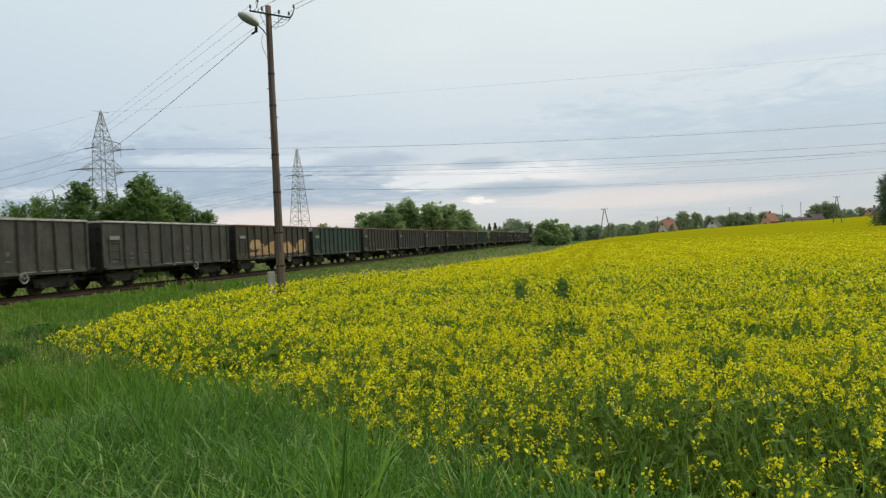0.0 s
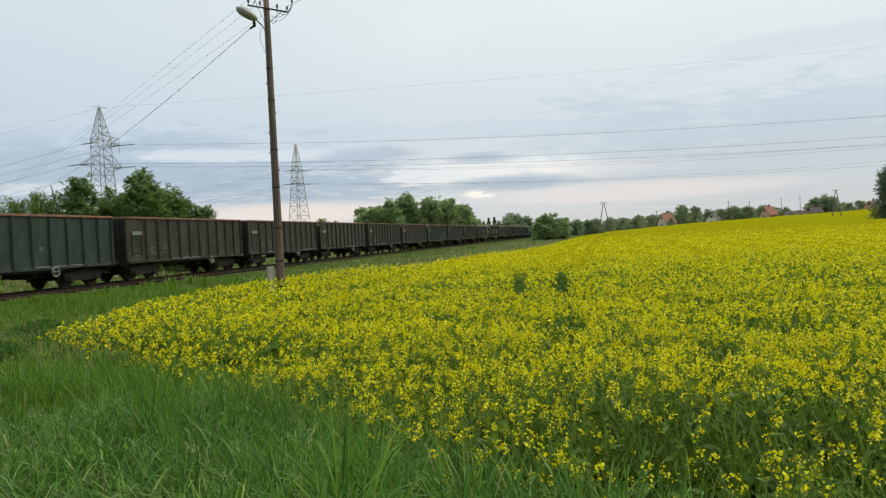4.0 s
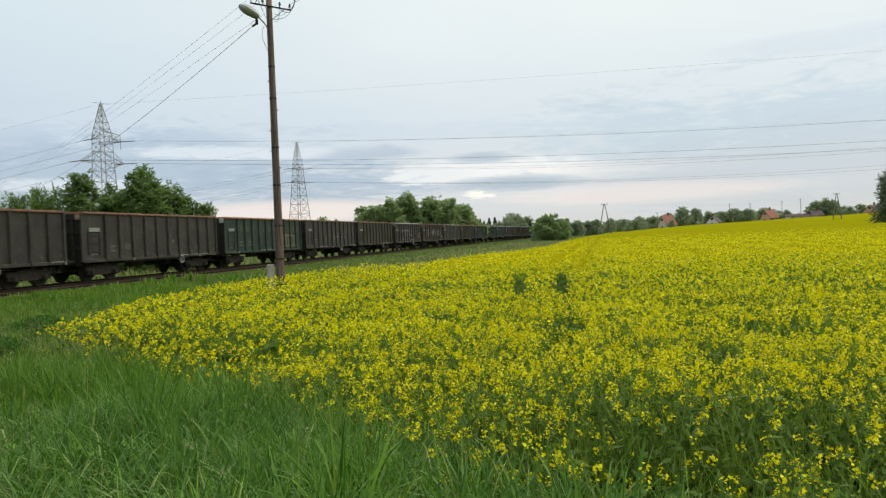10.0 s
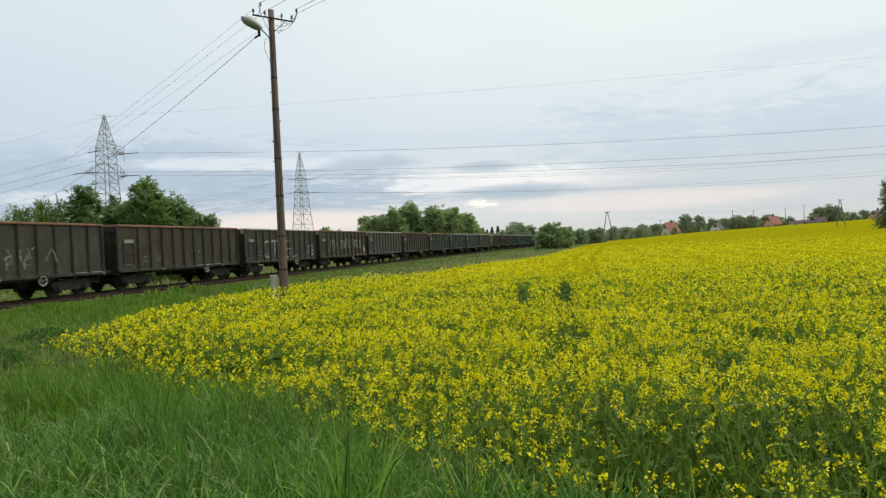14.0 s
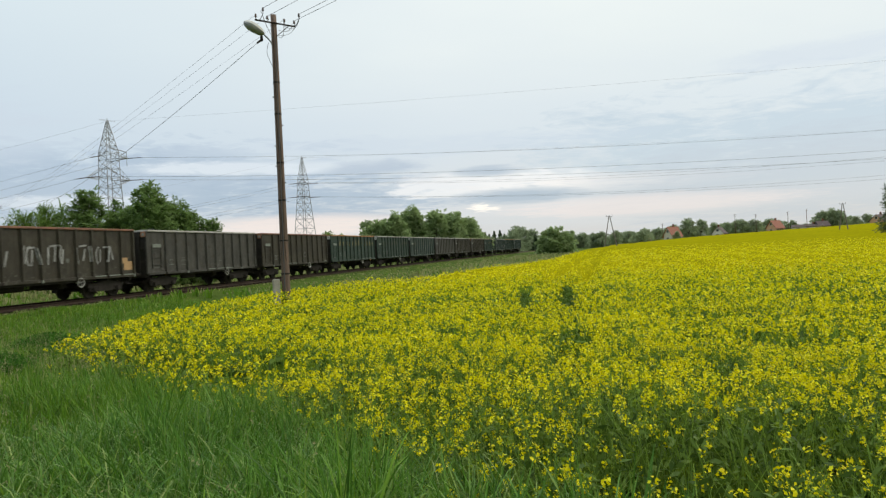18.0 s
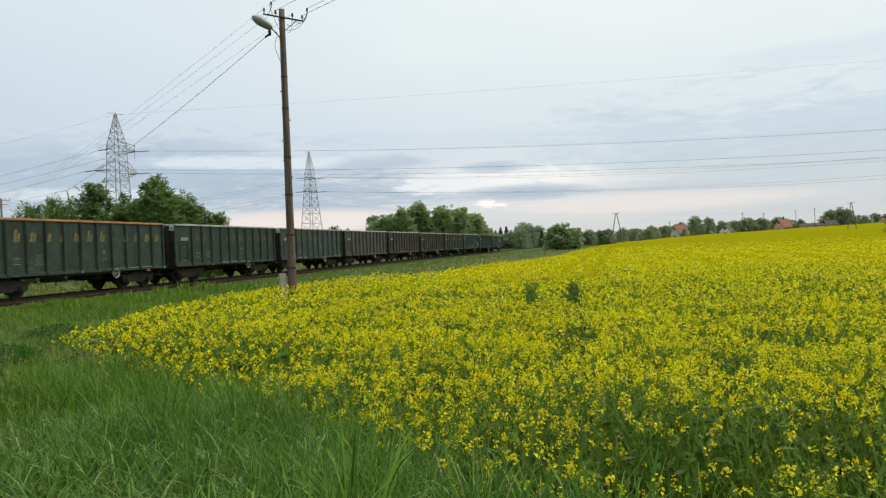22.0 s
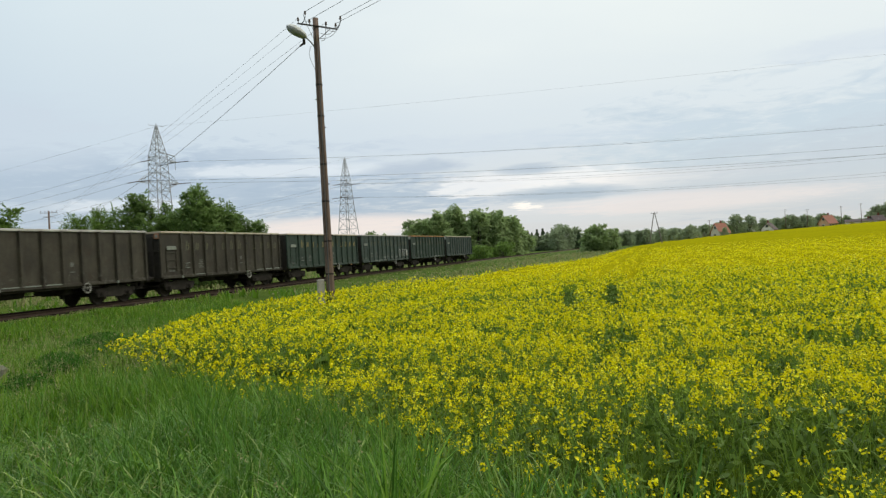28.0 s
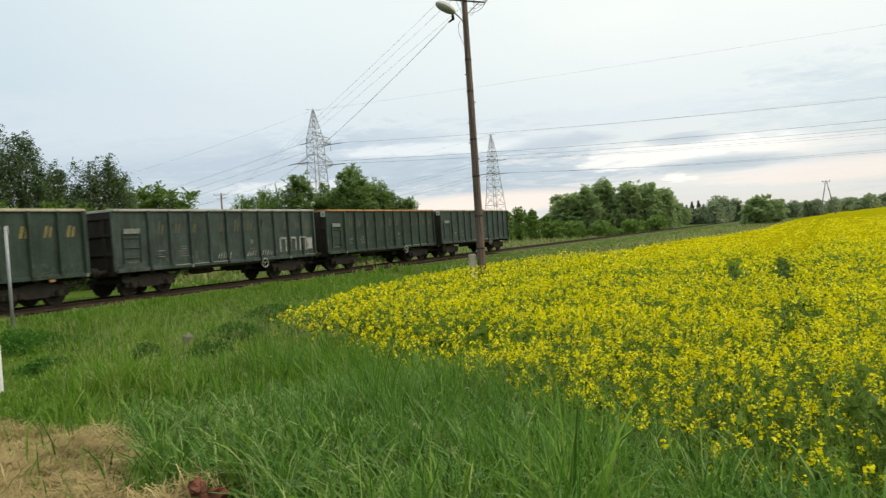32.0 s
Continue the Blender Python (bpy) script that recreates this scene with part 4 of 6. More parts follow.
        part("brake_tank", mesh_of("brake_tank", M_IRON, True), M_IRON, w, at=T((0.6, -1.2, 0.78)))
        part("brake_gear", mesh_of("brake_gear", M_IRON), M_IRON, w, at=T((0, 1.7, 0)))
        part("steps", mesh_of("steps", mb), mb, w, at=T((HALF_W + 0.03, -5.6, 0)))
        for z in (1.52, 1.78):
            part("grab_iron", mesh_of("grab_iron", M_PLATE), M_PLATE, w, "worn white grab iron", at=T((HALF_W, -4.2, z)))
        if letters == "gold":
            part("corner_strip", mesh_of("corner_strip", M_GOLD), M_GOLD, w, "yellow corner strip", at=T((HALF_W + 0.045, 6.34, 0)))
            part("end_mark", mesh_of("end_mark", M_RIMS["orange"]), M_RIMS["orange"], w, "small orange mark below the sill", at=T((HALF_W + 0.03, 4.9, 0)))
        part("label_plate", mesh_of("label_plate", M_PLATE), M_PLATE, w, "dirty white label plate", at=T((HALF_W + 0.06, -5.6, 2.62)))
        for j in range(len(STENCILS)):
            if (i * 7 + j * 3) % 5 or letters:
                part("stencil_mark", mesh_of(("stencil", j), M_STENCIL), M_STENCIL, w)
        for j in range(1, len(RIB_Y) - 1):
            if (i * 5 + j * 7) % 8 < 3:
                part("sill_edge", mesh_of("sill_edge", M_PLATE), M_PLATE, w, "scuffed pale edge of the lower flap", at=T((0, RIB_Y[j] + 0.557, 0)))
        for j, y in enumerate(RIB_Y[::2]):
            mk = M_PLATE if (i + j) % 3 == 0 else M_IRON
            part("sill_bracket", mesh_of("sill_bracket", mk), mk, w, at=T((0, y, 0)))
        if tag:
            mt = M_TAGO if tag == "orange" else M_WHITE
            tp = part("corner_tag", mesh_of("corner_tag", mt), mt, w, f"{tag} square tag plate", at=T((1.24, -BODY_L / 2 - 0.085, 3.27)))
            part("tag_mark", mesh_of("tag_mark", M_PLATE), M_PLATE, tp, "pale mark on the tag")
        if letters:
            for j in range(12):
                ml = M_GOLD if letters == "gold" else M_YELLOW
                part("letter_bar", mesh_of(("letter", j), ml), ml, w, "faded yellow slanted bars")
        for piece in graffiti(paint):
            mp = {"tan_blocks": M_TAN, "tan_tag": M_TANFAINT, "white_faint": M_PLATE}.get(paint, M_SPRAY)
            part("graffiti_stroke", piece, mp, w, "tan sprayed block" if paint[:3] == "tan" else "white sprayed stroke")
        if paint == "white_row":
            for piece in graffiti("yellow_blob"):
                part("graffiti_stroke", piece, M_TAN, w, "tan sprayed blob")
        TRAIN.append(w)


make_train()


# ---- poles, pylons and wires ----
def wire(name, a, b, sag, r, label, n=24):
    """A hanging wire between two points."""
    cu = bpy.data.curves.new(name, "CURVE")
    cu.dimensions, cu.bevel_depth, cu.bevel_resolution = "3D", r, 1
    sp = cu.splines.new("POLY")
    sp.points.add(n)
    a, b = Vector(a), Vector(b)
    for i in range(n + 1):
        u = i / n
        p = a.lerp(b, u) + Vector((0, 0, -4 * sag * u * (1 - u)))
        sp.points[i].co = (*p, 1)
    cu.materials.append(M_WIRE)
    return tagged(new(name, cu), label, "wire", "overhead wires")


POLE = Vector((-5.68, 25.2, 0))
LINE_DIR = Vector((0.62, -0.785, 0)).normalized()
ARM_DIR = Vector((0.775, 0.63, 0)).normalized()


def make_lamp_pole():
    z0 = float(ground_z(POLE.x, POLE.y))
    p = thing("lamp_pole", Matrix.Translation((POLE.x, POLE.y, z0)), "tall tarred wooden utility pole with a grey street lamp", "utility pole")
    top = 10.05 - z0
    sh = Shape().lathe([(0.155 - 0.055 * i / 12, top * i / 12) for i in range(13)], "Z", (0, 0, 0), 14)
    part("shaft", sh, M_POLEWOOD, p, smooth=True)
    part("footing", Shape().box((-0.31, -0.12, 0.65), (0.24, 0.22, 1.85), Matrix.Rotation(0.4, 3, "Z"), chamfer=0.03), M_CONCRETE, p, "weathered concrete footing post")
    # a split along the shaft, bolts that stick out and a dark foot
    split = Shape()
    for a, lo, hi in ((-1.75, 1.3, top - 0.3), (-1.1, 2.2, top * 0.7), (-2.3, 0.4, top * 0.55)):
        for i in range(14):
            za, zb = lo + (hi - lo) * i / 14, lo + (hi - lo) * (i + 1) / 14
            wob = lambda z: a + 0.12 * math.sin(z * 1.7 + a)
            rad = lambda z: 0.1555 - 0.055 * z / top
            split.tube((rad(za) * math.cos(wob(za)), rad(za) * math.sin(wob(za)), za), (rad(zb) * math.cos(wob(zb)), rad(zb) * math.sin(wob(zb)), zb), 0.008, n=4)
    part("split", split, M_IRON, p, "dark crack along the wood")
    for z, a in ((3.1, 0.2), (4.9, -0.1), (6.2, 3.0), (6.9, 0.1), (7.9, 3.2), (5.5, 3.1)):
        r = 0.152 - 0.0055 * z
        part("bolt", Shape().tube((r * 0.8 * math.cos(a), r * 0.8 * math.sin(a), z), ((r + 0.05) * math.cos(a), (r + 0.05) * math.sin(a), z), 0.022, n=6), M_IRON, p)
    part("foot_wrap", Shape().lathe([(0.172, 0.0), (0.172, 0.85), (0.166, 0.9), (0.15, 0.9)], "Z", (0, 0, 0), 14), M_SOOT, p, "black tarred foot")
    for z in (1.1, 1.75, 2.9, 4.3, 5.6, 7.3, 8.4):
        part("band", Shape().lathe([(0.158 - 0.005 * z, z - 0.03), (0.166 - 0.005 * z, z - 0.02), (0.166 - 0.005 * z, z + 0.02), (0.158 - 0.005 * z, z + 0.03)], "Z", (0, 0, 0), 14), M_IRON, p, "dark iron band")
    ad = ARM_DIR
    across = Vector((ad.y, -ad.x, 0))
    turn = Matrix.Rotation(math.atan2(ad.y, ad.x), 3, "Z")
    tips = []
    part("cross_arm", Shape().box(across * 0.13 + Vector((0, 0, top - 0.32)), (1.5, 0.04, 0.045), turn), M_IRON, p, "dark steel cross-arm")
    for d, shift, h in ((-0.72, 0.13, -0.3), (-0.30, 0.13, -0.3), (0.34, 0.13, -0.3), (0.72, 0.13, -0.3), (-0.60, 0.45, -0.16), (0.72, 0.5, -0.16)):
        root, q = ad * d + across * 0.13 + Vector((0, 0, top - 0.32)), ad * d + across * shift + Vector((0, 0, top + h))
        if shift > 0.2:
            part("insulator_pin", Shape().path([root, root.lerp(q, 0.6) + Vector((0, 0, -0.05)), q], [0.012] * 3, 5), M_IRON, p)
        part("insulator", Shape().lathe([(0.012, 0), (0.012, 0.07), (0.04, 0.08), (0.045, 0.11), (0.028, 0.13), (0.036, 0.15), (0.032, 0.18), (0.01, 0.20)], "Z", q, 10), M_PORCELAIN, p, "porcelain insulator")
        tips.append(POLE + q + Vector((0, 0, z0 + 0.17)))
    part("arm_brace", Shape().tube(ad * 0.5 + across * 0.13 + Vector((0, 0, top - 0.34)), across * 0.1 + Vector((0, 0, top - 0.8)), 0.012), M_IRON, p)
    # street lamp on a bent tube
    out = Vector((-0.83, -0.55, 0)).normalized()
    pts = [Vector((0, 0, top - 1.28)) + out * 0.06, Vector((0, 0, top - 1.0)) + out * 0.10, Vector((0, 0, top - 0.85)) + out * 0.22, Vector((0, 0, top - 0.70)) + out * 0.40]
    part("bracket", Shape().path(pts, [0.026] * 4, 8), M_STEEL, p, "bent steel bracket")
    up = Vector((0, 0, 0.50))
    axis = (out + up).normalized()
    q = axis.to_track_quat("X", "Z").to_matrix()
    head, bowl = Shape(), Shape()
    prof = [(0.0, 0.07), (0.06, 0.13), (0.18, 0.17), (0.36, 0.20), (0.54, 0.195), (0.68, 0.14), (0.75, 0.04)]
    base = pts[-1] - axis * 0.02
    for shp, lo, hi in ((head, 0, math.pi), (bowl, math.pi, 2 * math.pi)):
        ring = []
        m = 10
        for u, r in prof:
            for j in range(m + 1):
                a = lo + (hi - lo) * j / m
                ring.append(base + q @ Vector((u, r * 1.15 * math.cos(a), r * (0.85 if shp is head else 0.7) * math.sin(a))))
        shp.add(ring, [(i * (m + 1) + j, i * (m + 1) + j + 1, (i + 1) * (m + 1) + j + 1, (i + 1) * (m + 1) + j) for i in range(len(prof) - 1) for j in range(m)])
    part("lamp_head", head, M_LAMP, p, "pale grey street-lamp housing", smooth=True)
    part("lamp_bowl", bowl, M_LAMPGLASS, p, "dull lamp bowl", smooth=True)
    # loose loops of cable round the head of the pole
    rnd = random.Random(4)
    loops = [(0.72, 0.55, 0.05, 0.75), (0.72, 0.13, 0.1, 0.55), (0.32, 0.13, 0.12, 0.8), (-0.28, 0.13, -0.05, 0.7), (-0.72, 0.55, -0.1, 0.9), (0.72, 0.55, 0.3, 0.35)]
    for d, shift, foot, drop in loops:
        a = ad * d + across * shift + Vector((0, 0, top - 0.12))
        b = ad * foot + across * 0.14 + Vector((0, 0, top - drop))
        sag = rnd.uniform(0.2, 0.4)
        loop = [a.lerp(b, u) + across * 0.1 * math.sin(math.pi * u) + Vector((0, 0, -sag * 4 * u * (1 - u) * (1.2 - 0.4 * u))) for u in np.linspace(0, 1, 15)]
        part("cable_loop", Shape().path(loop, [0.008] * 15, 5), M_WIRE, p)
    side_loop = [Vector((0, 0, top - 1.0)) + out * (0.2 + 0.16 * math.sin(math.pi * u)) * (1 - 0.55 * u) + Vector((0, -0.05, -0.85 * u)) for u in np.linspace(0, 1, 12)]
    part("cable_loop", Shape().path(side_loop, [0.008] * 12, 5), M_WIRE, p)
    part("down_cable", Shape().path([Vector((0.08, -0.17, top - 0.9)), Vector((0.05, -0.19, top * 0.6)), Vector((0.0, -0.2, 1.2))], [0.015] * 3, 5), M_WIRE, p)
    part("cable_clamp", Shape().box(pts[-1] + out * 0.06 + Vector((0, 0, -0.17)), (0.09, 0.08, 0.2), chamfer=0.02).tube(pts[-1] + out * 0.06 + Vector((0, 0, -0.22)), pts[-1] + out * 0.22 + Vector((0, 0, -0.34)), 0.035), M_IRON, p, "black cable clamp")
    return tips, POLE + pts[-1] + out * 0.22 + Vector((0, 0, z0 - 0.34))


TIPS, CLAMP = make_lamp_pole()
POLE2 = Vector((-54.0, 86.1, 0))


def make_plain_pole(at, height, arm, label):
    z0 = float(ground_z(at.x, at.y))
    p = thing("utility_pole", Matrix.Translation((at.x, at.y, z0)), label, "utility pole")
    part("shaft", Shape().tube((0, 0, -0.3), (0, 0, height), 0.15, 0.10, 10), M_POLEWOOD, p, smooth=True)
    for k, z in enumerate((height - 0.25, height - 0.75)):
        part("cross_arm", Shape().box((0, 0, z), (1.9 - 0.6 * k, 0.06, 0.07), Matrix.Rotation(0.4, 3, "Z")), M_STEEL, p)
    for d in (-0.9, -0.4, 0.4, 0.9):
        q = Matrix.Rotation(0.4, 3, "Z") @ Vector((d, 0, 0)) + Vector((0, 0, height - 0.2))
        part("insulator", Shape().lathe([(0.015, 0), (0.045, 0.1), (0.04, 0.18), (0.01, 0.2)], "Z", q, 8), M_PORCELAIN, p)
    return p


make_plain_pole(POLE2, 9.8, 1, "dark wooden utility pole with cross-arms beyond the track")
for k, tip in enumerate(TIPS):
    if k > 2:
        wire("pole_wire", tip, tip + LINE_DIR * 55 + Vector((0.0, 0, 0.4)), 0.9, 0.007, "thin bare wire between wooden poles")
        continue
    far = POLE2 + Vector((-0.9 + 0.45 * k, -0.2 * k + 0.4, 8.6))
    wire("pole_wire", tip, far, 0.55, 0.004, "thin bare wire between wooden poles")
    if k == 1:
        wire("pole_wire", tip, tip + LINE_DIR * 55 + Vector((0.0, 0, 0.4)), 0.9, 0.007, "thin bare wire between wooden poles")
wire("service_cable", CLAMP, POLE2 + Vector((0.3, 0, 7.9)), 1.55, 0.009, "thick black bundled cable between wooden poles")


def make_pylon(at, turn, arms, label, waist, flare):
    """A lattice tower; arms: (height, reach to one side, reach to the other, depth); waist: half widths at the low arm and below the peak."""
    z0 = float(ground_z(at[0], at[1]))
    p = thing("lattice_pylon", Matrix.Translation((at[0], at[1], z0)) @ Matrix.Rotation(turn, 4, "Z"), label, "pylon", "lattice pylons")
    H = 26.0 - z0
    levels = [0, 3.2, 6.2, 8.9, 11.3, 13.4, 15.2, 16.9, 18.4, 19.8, 21.1, 22.3, 23.4, 24.5, 25.5, H]
    wide, slim = waist
    half = lambda z: wide + (15.9 - z) * flare if z < 15.9 else (wide + (slim - wide) * (z - 15.9) / 5.2 if z < 21.1 else 0.12 + (slim - 0.12) * max(0.0, H - z) / (H - 21.1))
    cor = [(-1, -1), (1, -1), (1, 1), (-1, 1)]
    P = lambda z, c: Vector((c[0] * half(z), c[1] * half(z), z))
    for c in cor:
        part("leg", Shape().path([P(z, c) for z in levels], [0.075 if z < 17 else 0.055 for z in levels], 4), M_STEEL, p)
    for f in range(4):
        sh = Shape()
        c0, c1 = cor[f], cor[(f + 1) % 4]
        for a, b in zip(levels, levels[1:]):
            sh.tube(P(a, c0), P(b, c1), 0.036, n=4)
            sh.tube(P(a, c1), P(b, c0), 0.036, n=4)
            sh.tube(P(b, c0), P(b, c1), 0.038, n=4)
        tagged(part("bracing", sh, M_STEEL, p), kind="stuff")
    part("peak_spike", Shape().tube((0, 0, H - 0.4), (0, 0, H + 0.5), 0.06, n=5).tube((-1.5, 0, H + 0.1), (1.5, 0, H + 0.15), 0.035, n=5), M_STEEL, p)
    tips = []
    for z, left, right, deep in arms:
        for reach in (-left, right):
            if not reach:
                continue
            sh, s = Shape(), math.copysign(1, reach)
            tip = Vector((reach, 0, z + 0.05))
            for yy in (-1, 1):
                sh.tube(Vector((s * half(z), yy * half(z), z)), tip, 0.055, n=4)
                sh.tube(Vector((s * half(z + deep), yy * half(z + deep), z + deep)), tip, 0.05, n=4)
                for u in (0.3, 0.6):
                    sh.tube(Vector((s * half(z), yy * half(z), z)).lerp(tip, u), Vector((s * half(z + deep), yy * half(z + deep), z + deep)).lerp(tip, u), 0.03, n=4)
            part("cross_arm", sh, M_STEEL, p)
            tips.append(p.matrix_basis @ tip)
    return p, tips, p.matrix_basis @ Vector((0, 0, H))


def insulator_string(pylon, tip, way):
    """A tension string of discs from an arm's tip along the wire."""
    inv = pylon.matrix_basis.inverted()
    a, b = inv @ tip, inv @ (tip + way * 2.3)
    sh = Shape()
    for i in range(9):
        u0, u1 = i / 9, (i + 0.55) / 9
        sh.tube(a.lerp(b, u0), a.lerp(b, u1), 0.085, 0.07, 8)
    sh.tube(a, b, 0.04, n=5)
    part("insulator_string", sh, M_PORCELAIN, pylon)
    return tip + way * 2.3


PYL1, TIPS1, TOP1 = make_pylon((-56.4, 122.0), 1.03, [(16.6, 4.2, 3.9, 1.8), (20.4, 1.5, 3.7, 0.9)], "grey steel lattice pylon behind leafy trees", (1.22, 1.12), 0.045)
part("jib", Shape().tube((0, 0.3, 22.0), (3.4, 0, 21.5), 0.05, n=4).tube((0, -0.3, 22.0), (3.4, 0, 21.5), 0.05, n=4).tube((3.4, 0, 21.5), (3.4, 0, 19.0), 0.05, n=4).tube((1.1, 0, 20.4), (3.4, 0, 21.5), 0.04, n=4), M_STEEL, PYL1)
part("low_bracket", Shape().tube((1.1, -1.0, 15.6), (3.6, 0, 16.5), 0.05, n=4).tube((1.1, 1.0, 15.6), (3.6, 0, 16.5), 0.05, n=4), M_STEEL, PYL1)
PYL2, TIPS2, TOP2 = make_pylon((-35.0, 179.0), 0.85, [(16.6, 2.1, 2.1, 1.0), (20.0, 1.7, 1.7, 0.9)], "grey steel lattice pylon in the distance", (1.15, 0.88), 0.078)
for (pyl, tips, top, ends, lefts) in (
    (PYL1, TIPS1, TOP1, [(195.0, 112.0, 20.5), (197.0, 116.0, 19.0), (196.0, 114.0, 23.4), (196.0, 110.0, 23.8)], Vector((-0.93, 0.36, -0.03))),
    (PYL2, TIPS2, TOP2, [(200.0, 168.0, 18.6), (202.0, 172.0, 20.5), (200.0, 168.0, 25.0), (202.0, 172.0, 24.0)], Vector((-0.93, 0.36, -0.03))),
):
    for tip, end in zip(tips, ends):
        if end[2] != 23.4:
            way = (Vector(end) - tip).normalized()
            a = insulator_string(pyl, tip, way)
            wire("power_line", a, end, 4.4, 0.020, "grey high-voltage conductor between pylons", 40)
        b = insulator_string(pyl, tip, lefts.normalized())
        wire("power_line", b, b + lefts * 230, 5.0, 0.018, "grey high-voltage conductor between pylons", 30)
    wire("ground_wire", top, Vector((ends[0][0], ends[0][1], 34.0 if pyl is PYL1 else 27.0)), 1.5, 0.008, "thin earth wire on the pylons' tops", 40)
    wire("ground_wire", top, top + lefts * 230, 4.0, 0.011, "thin earth wire on the pylons' tops", 30)


def make_a_pole(x, y, height, splay, turn):
    z0 = float(ground_z(x, y))
    p = thing("a_frame_pole", pose(x, y, z0, 0, 0, turn), "weathered wooden A-frame power pole standing in the yellow crop", "utility pole", "A-frame poles")
    for s in (-1, 1):
        part("leg", Shape().tube((s * splay / 2, 0, -0.3), (s * 0.12, 0, height), 0.17, 0.11, 8), M_GREYWOOD, p)
    part("tie", Shape().box((0, 0, height * 0.45), (splay * 0.6, 0.1, 0.12)), M_GREYWOOD, p)
    part("cross_arm", Shape().box((0, 0, height - 0.1), (1.9, 0.1, 0.12)), M_STEEL, p)
    for d in (-0.85, 0, 0.85):
        part("insulator", Shape().lathe([(0.03, 0), (0.08, 0.12), (0.07, 0.3), (0.02, 0.35)], "Z", (d, 0, height - 0.04), 8), M_PORCELAIN, p)


make_a_pole(*polar(12.62, 222.0), 9.9, 4.0, -12)
make_a_pole(*polar(28.55, 267.0), 9.2, 2.7, -28)


# ---- trees ----
def leaf_cards(rng, centres, size, droop=0.0, stretch=1.0):
    """Small folded leaves at random turns: two quads that share a rib."""
    n = len(centres)
    nor = rng.normal(size=(n, 3)) + np.array([0, 0, 0.55])
    nor /= np.linalg.norm(nor, axis=1, keepdims=True)
    d = np.cross(nor, rng.normal(size=(n, 3)))
    d[:, 2] -= droop
    d /= np.linalg.norm(d, axis=1, keepdims=True)
    e = np.cross(nor, d)
    e /= np.linalg.norm(e, axis=1, keepdims=True) + 1e-9
    s = (size * rng.uniform(0.6, 1.3, n))[:, None]
    up = np.cross(d, e) * s * 0.18
    a, b = centres - d * s * 0.6 * stretch, centres + d * s * 0.6 * stretch
    l, r = centres + e * s * 0.42 + up, centres - e * s * 0.42 + up
    v = np.stack([a, l, b, r], 1).reshape(-1, 3)
    return v, np.arange(4 * n).reshape(-1, 4)


def spray_cards(rng, pts, mid, leaf, spray):
    """Leafy sprays: leaflets set along both sides of an arching twig (length, droop, leaflets, lift, width, and how level the leaflets lie)."""
    length, droop, k, lift, slim, level = spray
    n = len(pts)
    out = pts - np.array([0, 0, mid])
    out = out / (np.linalg.norm(out, axis=1, keepdims=True) + 1e-6) + rng.normal(0, 0.45, (n, 3))
    out[:, 2] += lift
    out /= np.linalg.norm(out, axis=1, keepdims=True) + 1e-6
    u = np.linspace(0.1, 1.0, k)
    ln = length * rng.uniform(0.6, 1.3, (n, 1, 1))
    p = pts[:, None] + out[:, None] * ln * u[:, None] - np.array([0, 0, 1.0]) * droop * ln * (u * u)[:, None]
    side = np.cross(out, rng.normal(0, 0.35, (n, 3)) + np.array([0, 0, 1.0]))
    side /= np.linalg.norm(side, axis=1, keepdims=True) + 1e-6
    sign = np.where(np.arange(k) % 2, 1.0, -1.0)[None, :, None]
    d = out[:, None] * 0.6 + side[:, None] * sign * 0.8 + rng.normal(0, 0.2, (n, k, 3))
    d[:, :, 2] -= droop * 0.9 * u
    d /= np.linalg.norm(d, axis=2, keepdims=True) + 1e-6
    s = leaf * rng.uniform(0.7, 1.25, (n, k, 1))
    w = np.cross(d, rng.normal(0, 1.1 - 0.65 * level, (n, k, 3)) + np.array([0, 0, level]))
    w *= slim * s / (np.linalg.norm(w, axis=2, keepdims=True) + 1e-6)
    tip, half = p + d * s, p + d * s * 0.5 + np.array([0, 0, 0.08]) * s
    v = np.stack([p, half + w, tip, half - w], 2).reshape(-1, 3)
    return v, np.arange(4 * n * k).reshape(-1, 4)


def crown_points(rng, lobes, n):
    """Points in the outer part of ellipsoid lobes (x, y, z, rx, ry, rz)."""
    L = np.array(lobes)
    w = (L[:, 3] * L[:, 4] * L[:, 5]) ** (2 / 3)
    k = rng.choice(len(L), n, p=w / w.sum())
    d = rng.normal(size=(n, 3))
    d /= np.linalg.norm(d, axis=1, keepdims=True)
    rad = rng.uniform(0.1, 1.0, n) ** 0.42 * (1 + 0.10 * rng.normal(size=n))
    pts = L[k, :3] + d * rad[:, None] * L[k, 3:]
    # sprays of leaves along twigs that stick out of the crown
    m = max(8, n // 45)
    kk = rng.choice(len(L), m, p=w / w.sum())
    dd = rng.normal(size=(m, 3))
    dd[:, 2] = np.abs(dd[:, 2]) * 0.8
    dd /= np.linalg.norm(dd, axis=1, keepdims=True)
    u = rng.uniform(0.75, 1.0, (m, 9)) + rng.uniform(0.1, 0.5, (m, 1)) * np.linspace(0, 1, 9)
    sp = L[kk, None, :3] + dd[:, None, :] * u[:, :, None] * L[kk, None, 3:] + rng.normal(0, 0.05, (m, 9, 3)) * L[kk, None, 3:]
    return np.concatenate([pts[: n - 9 * m], sp.reshape(-1, 3)])


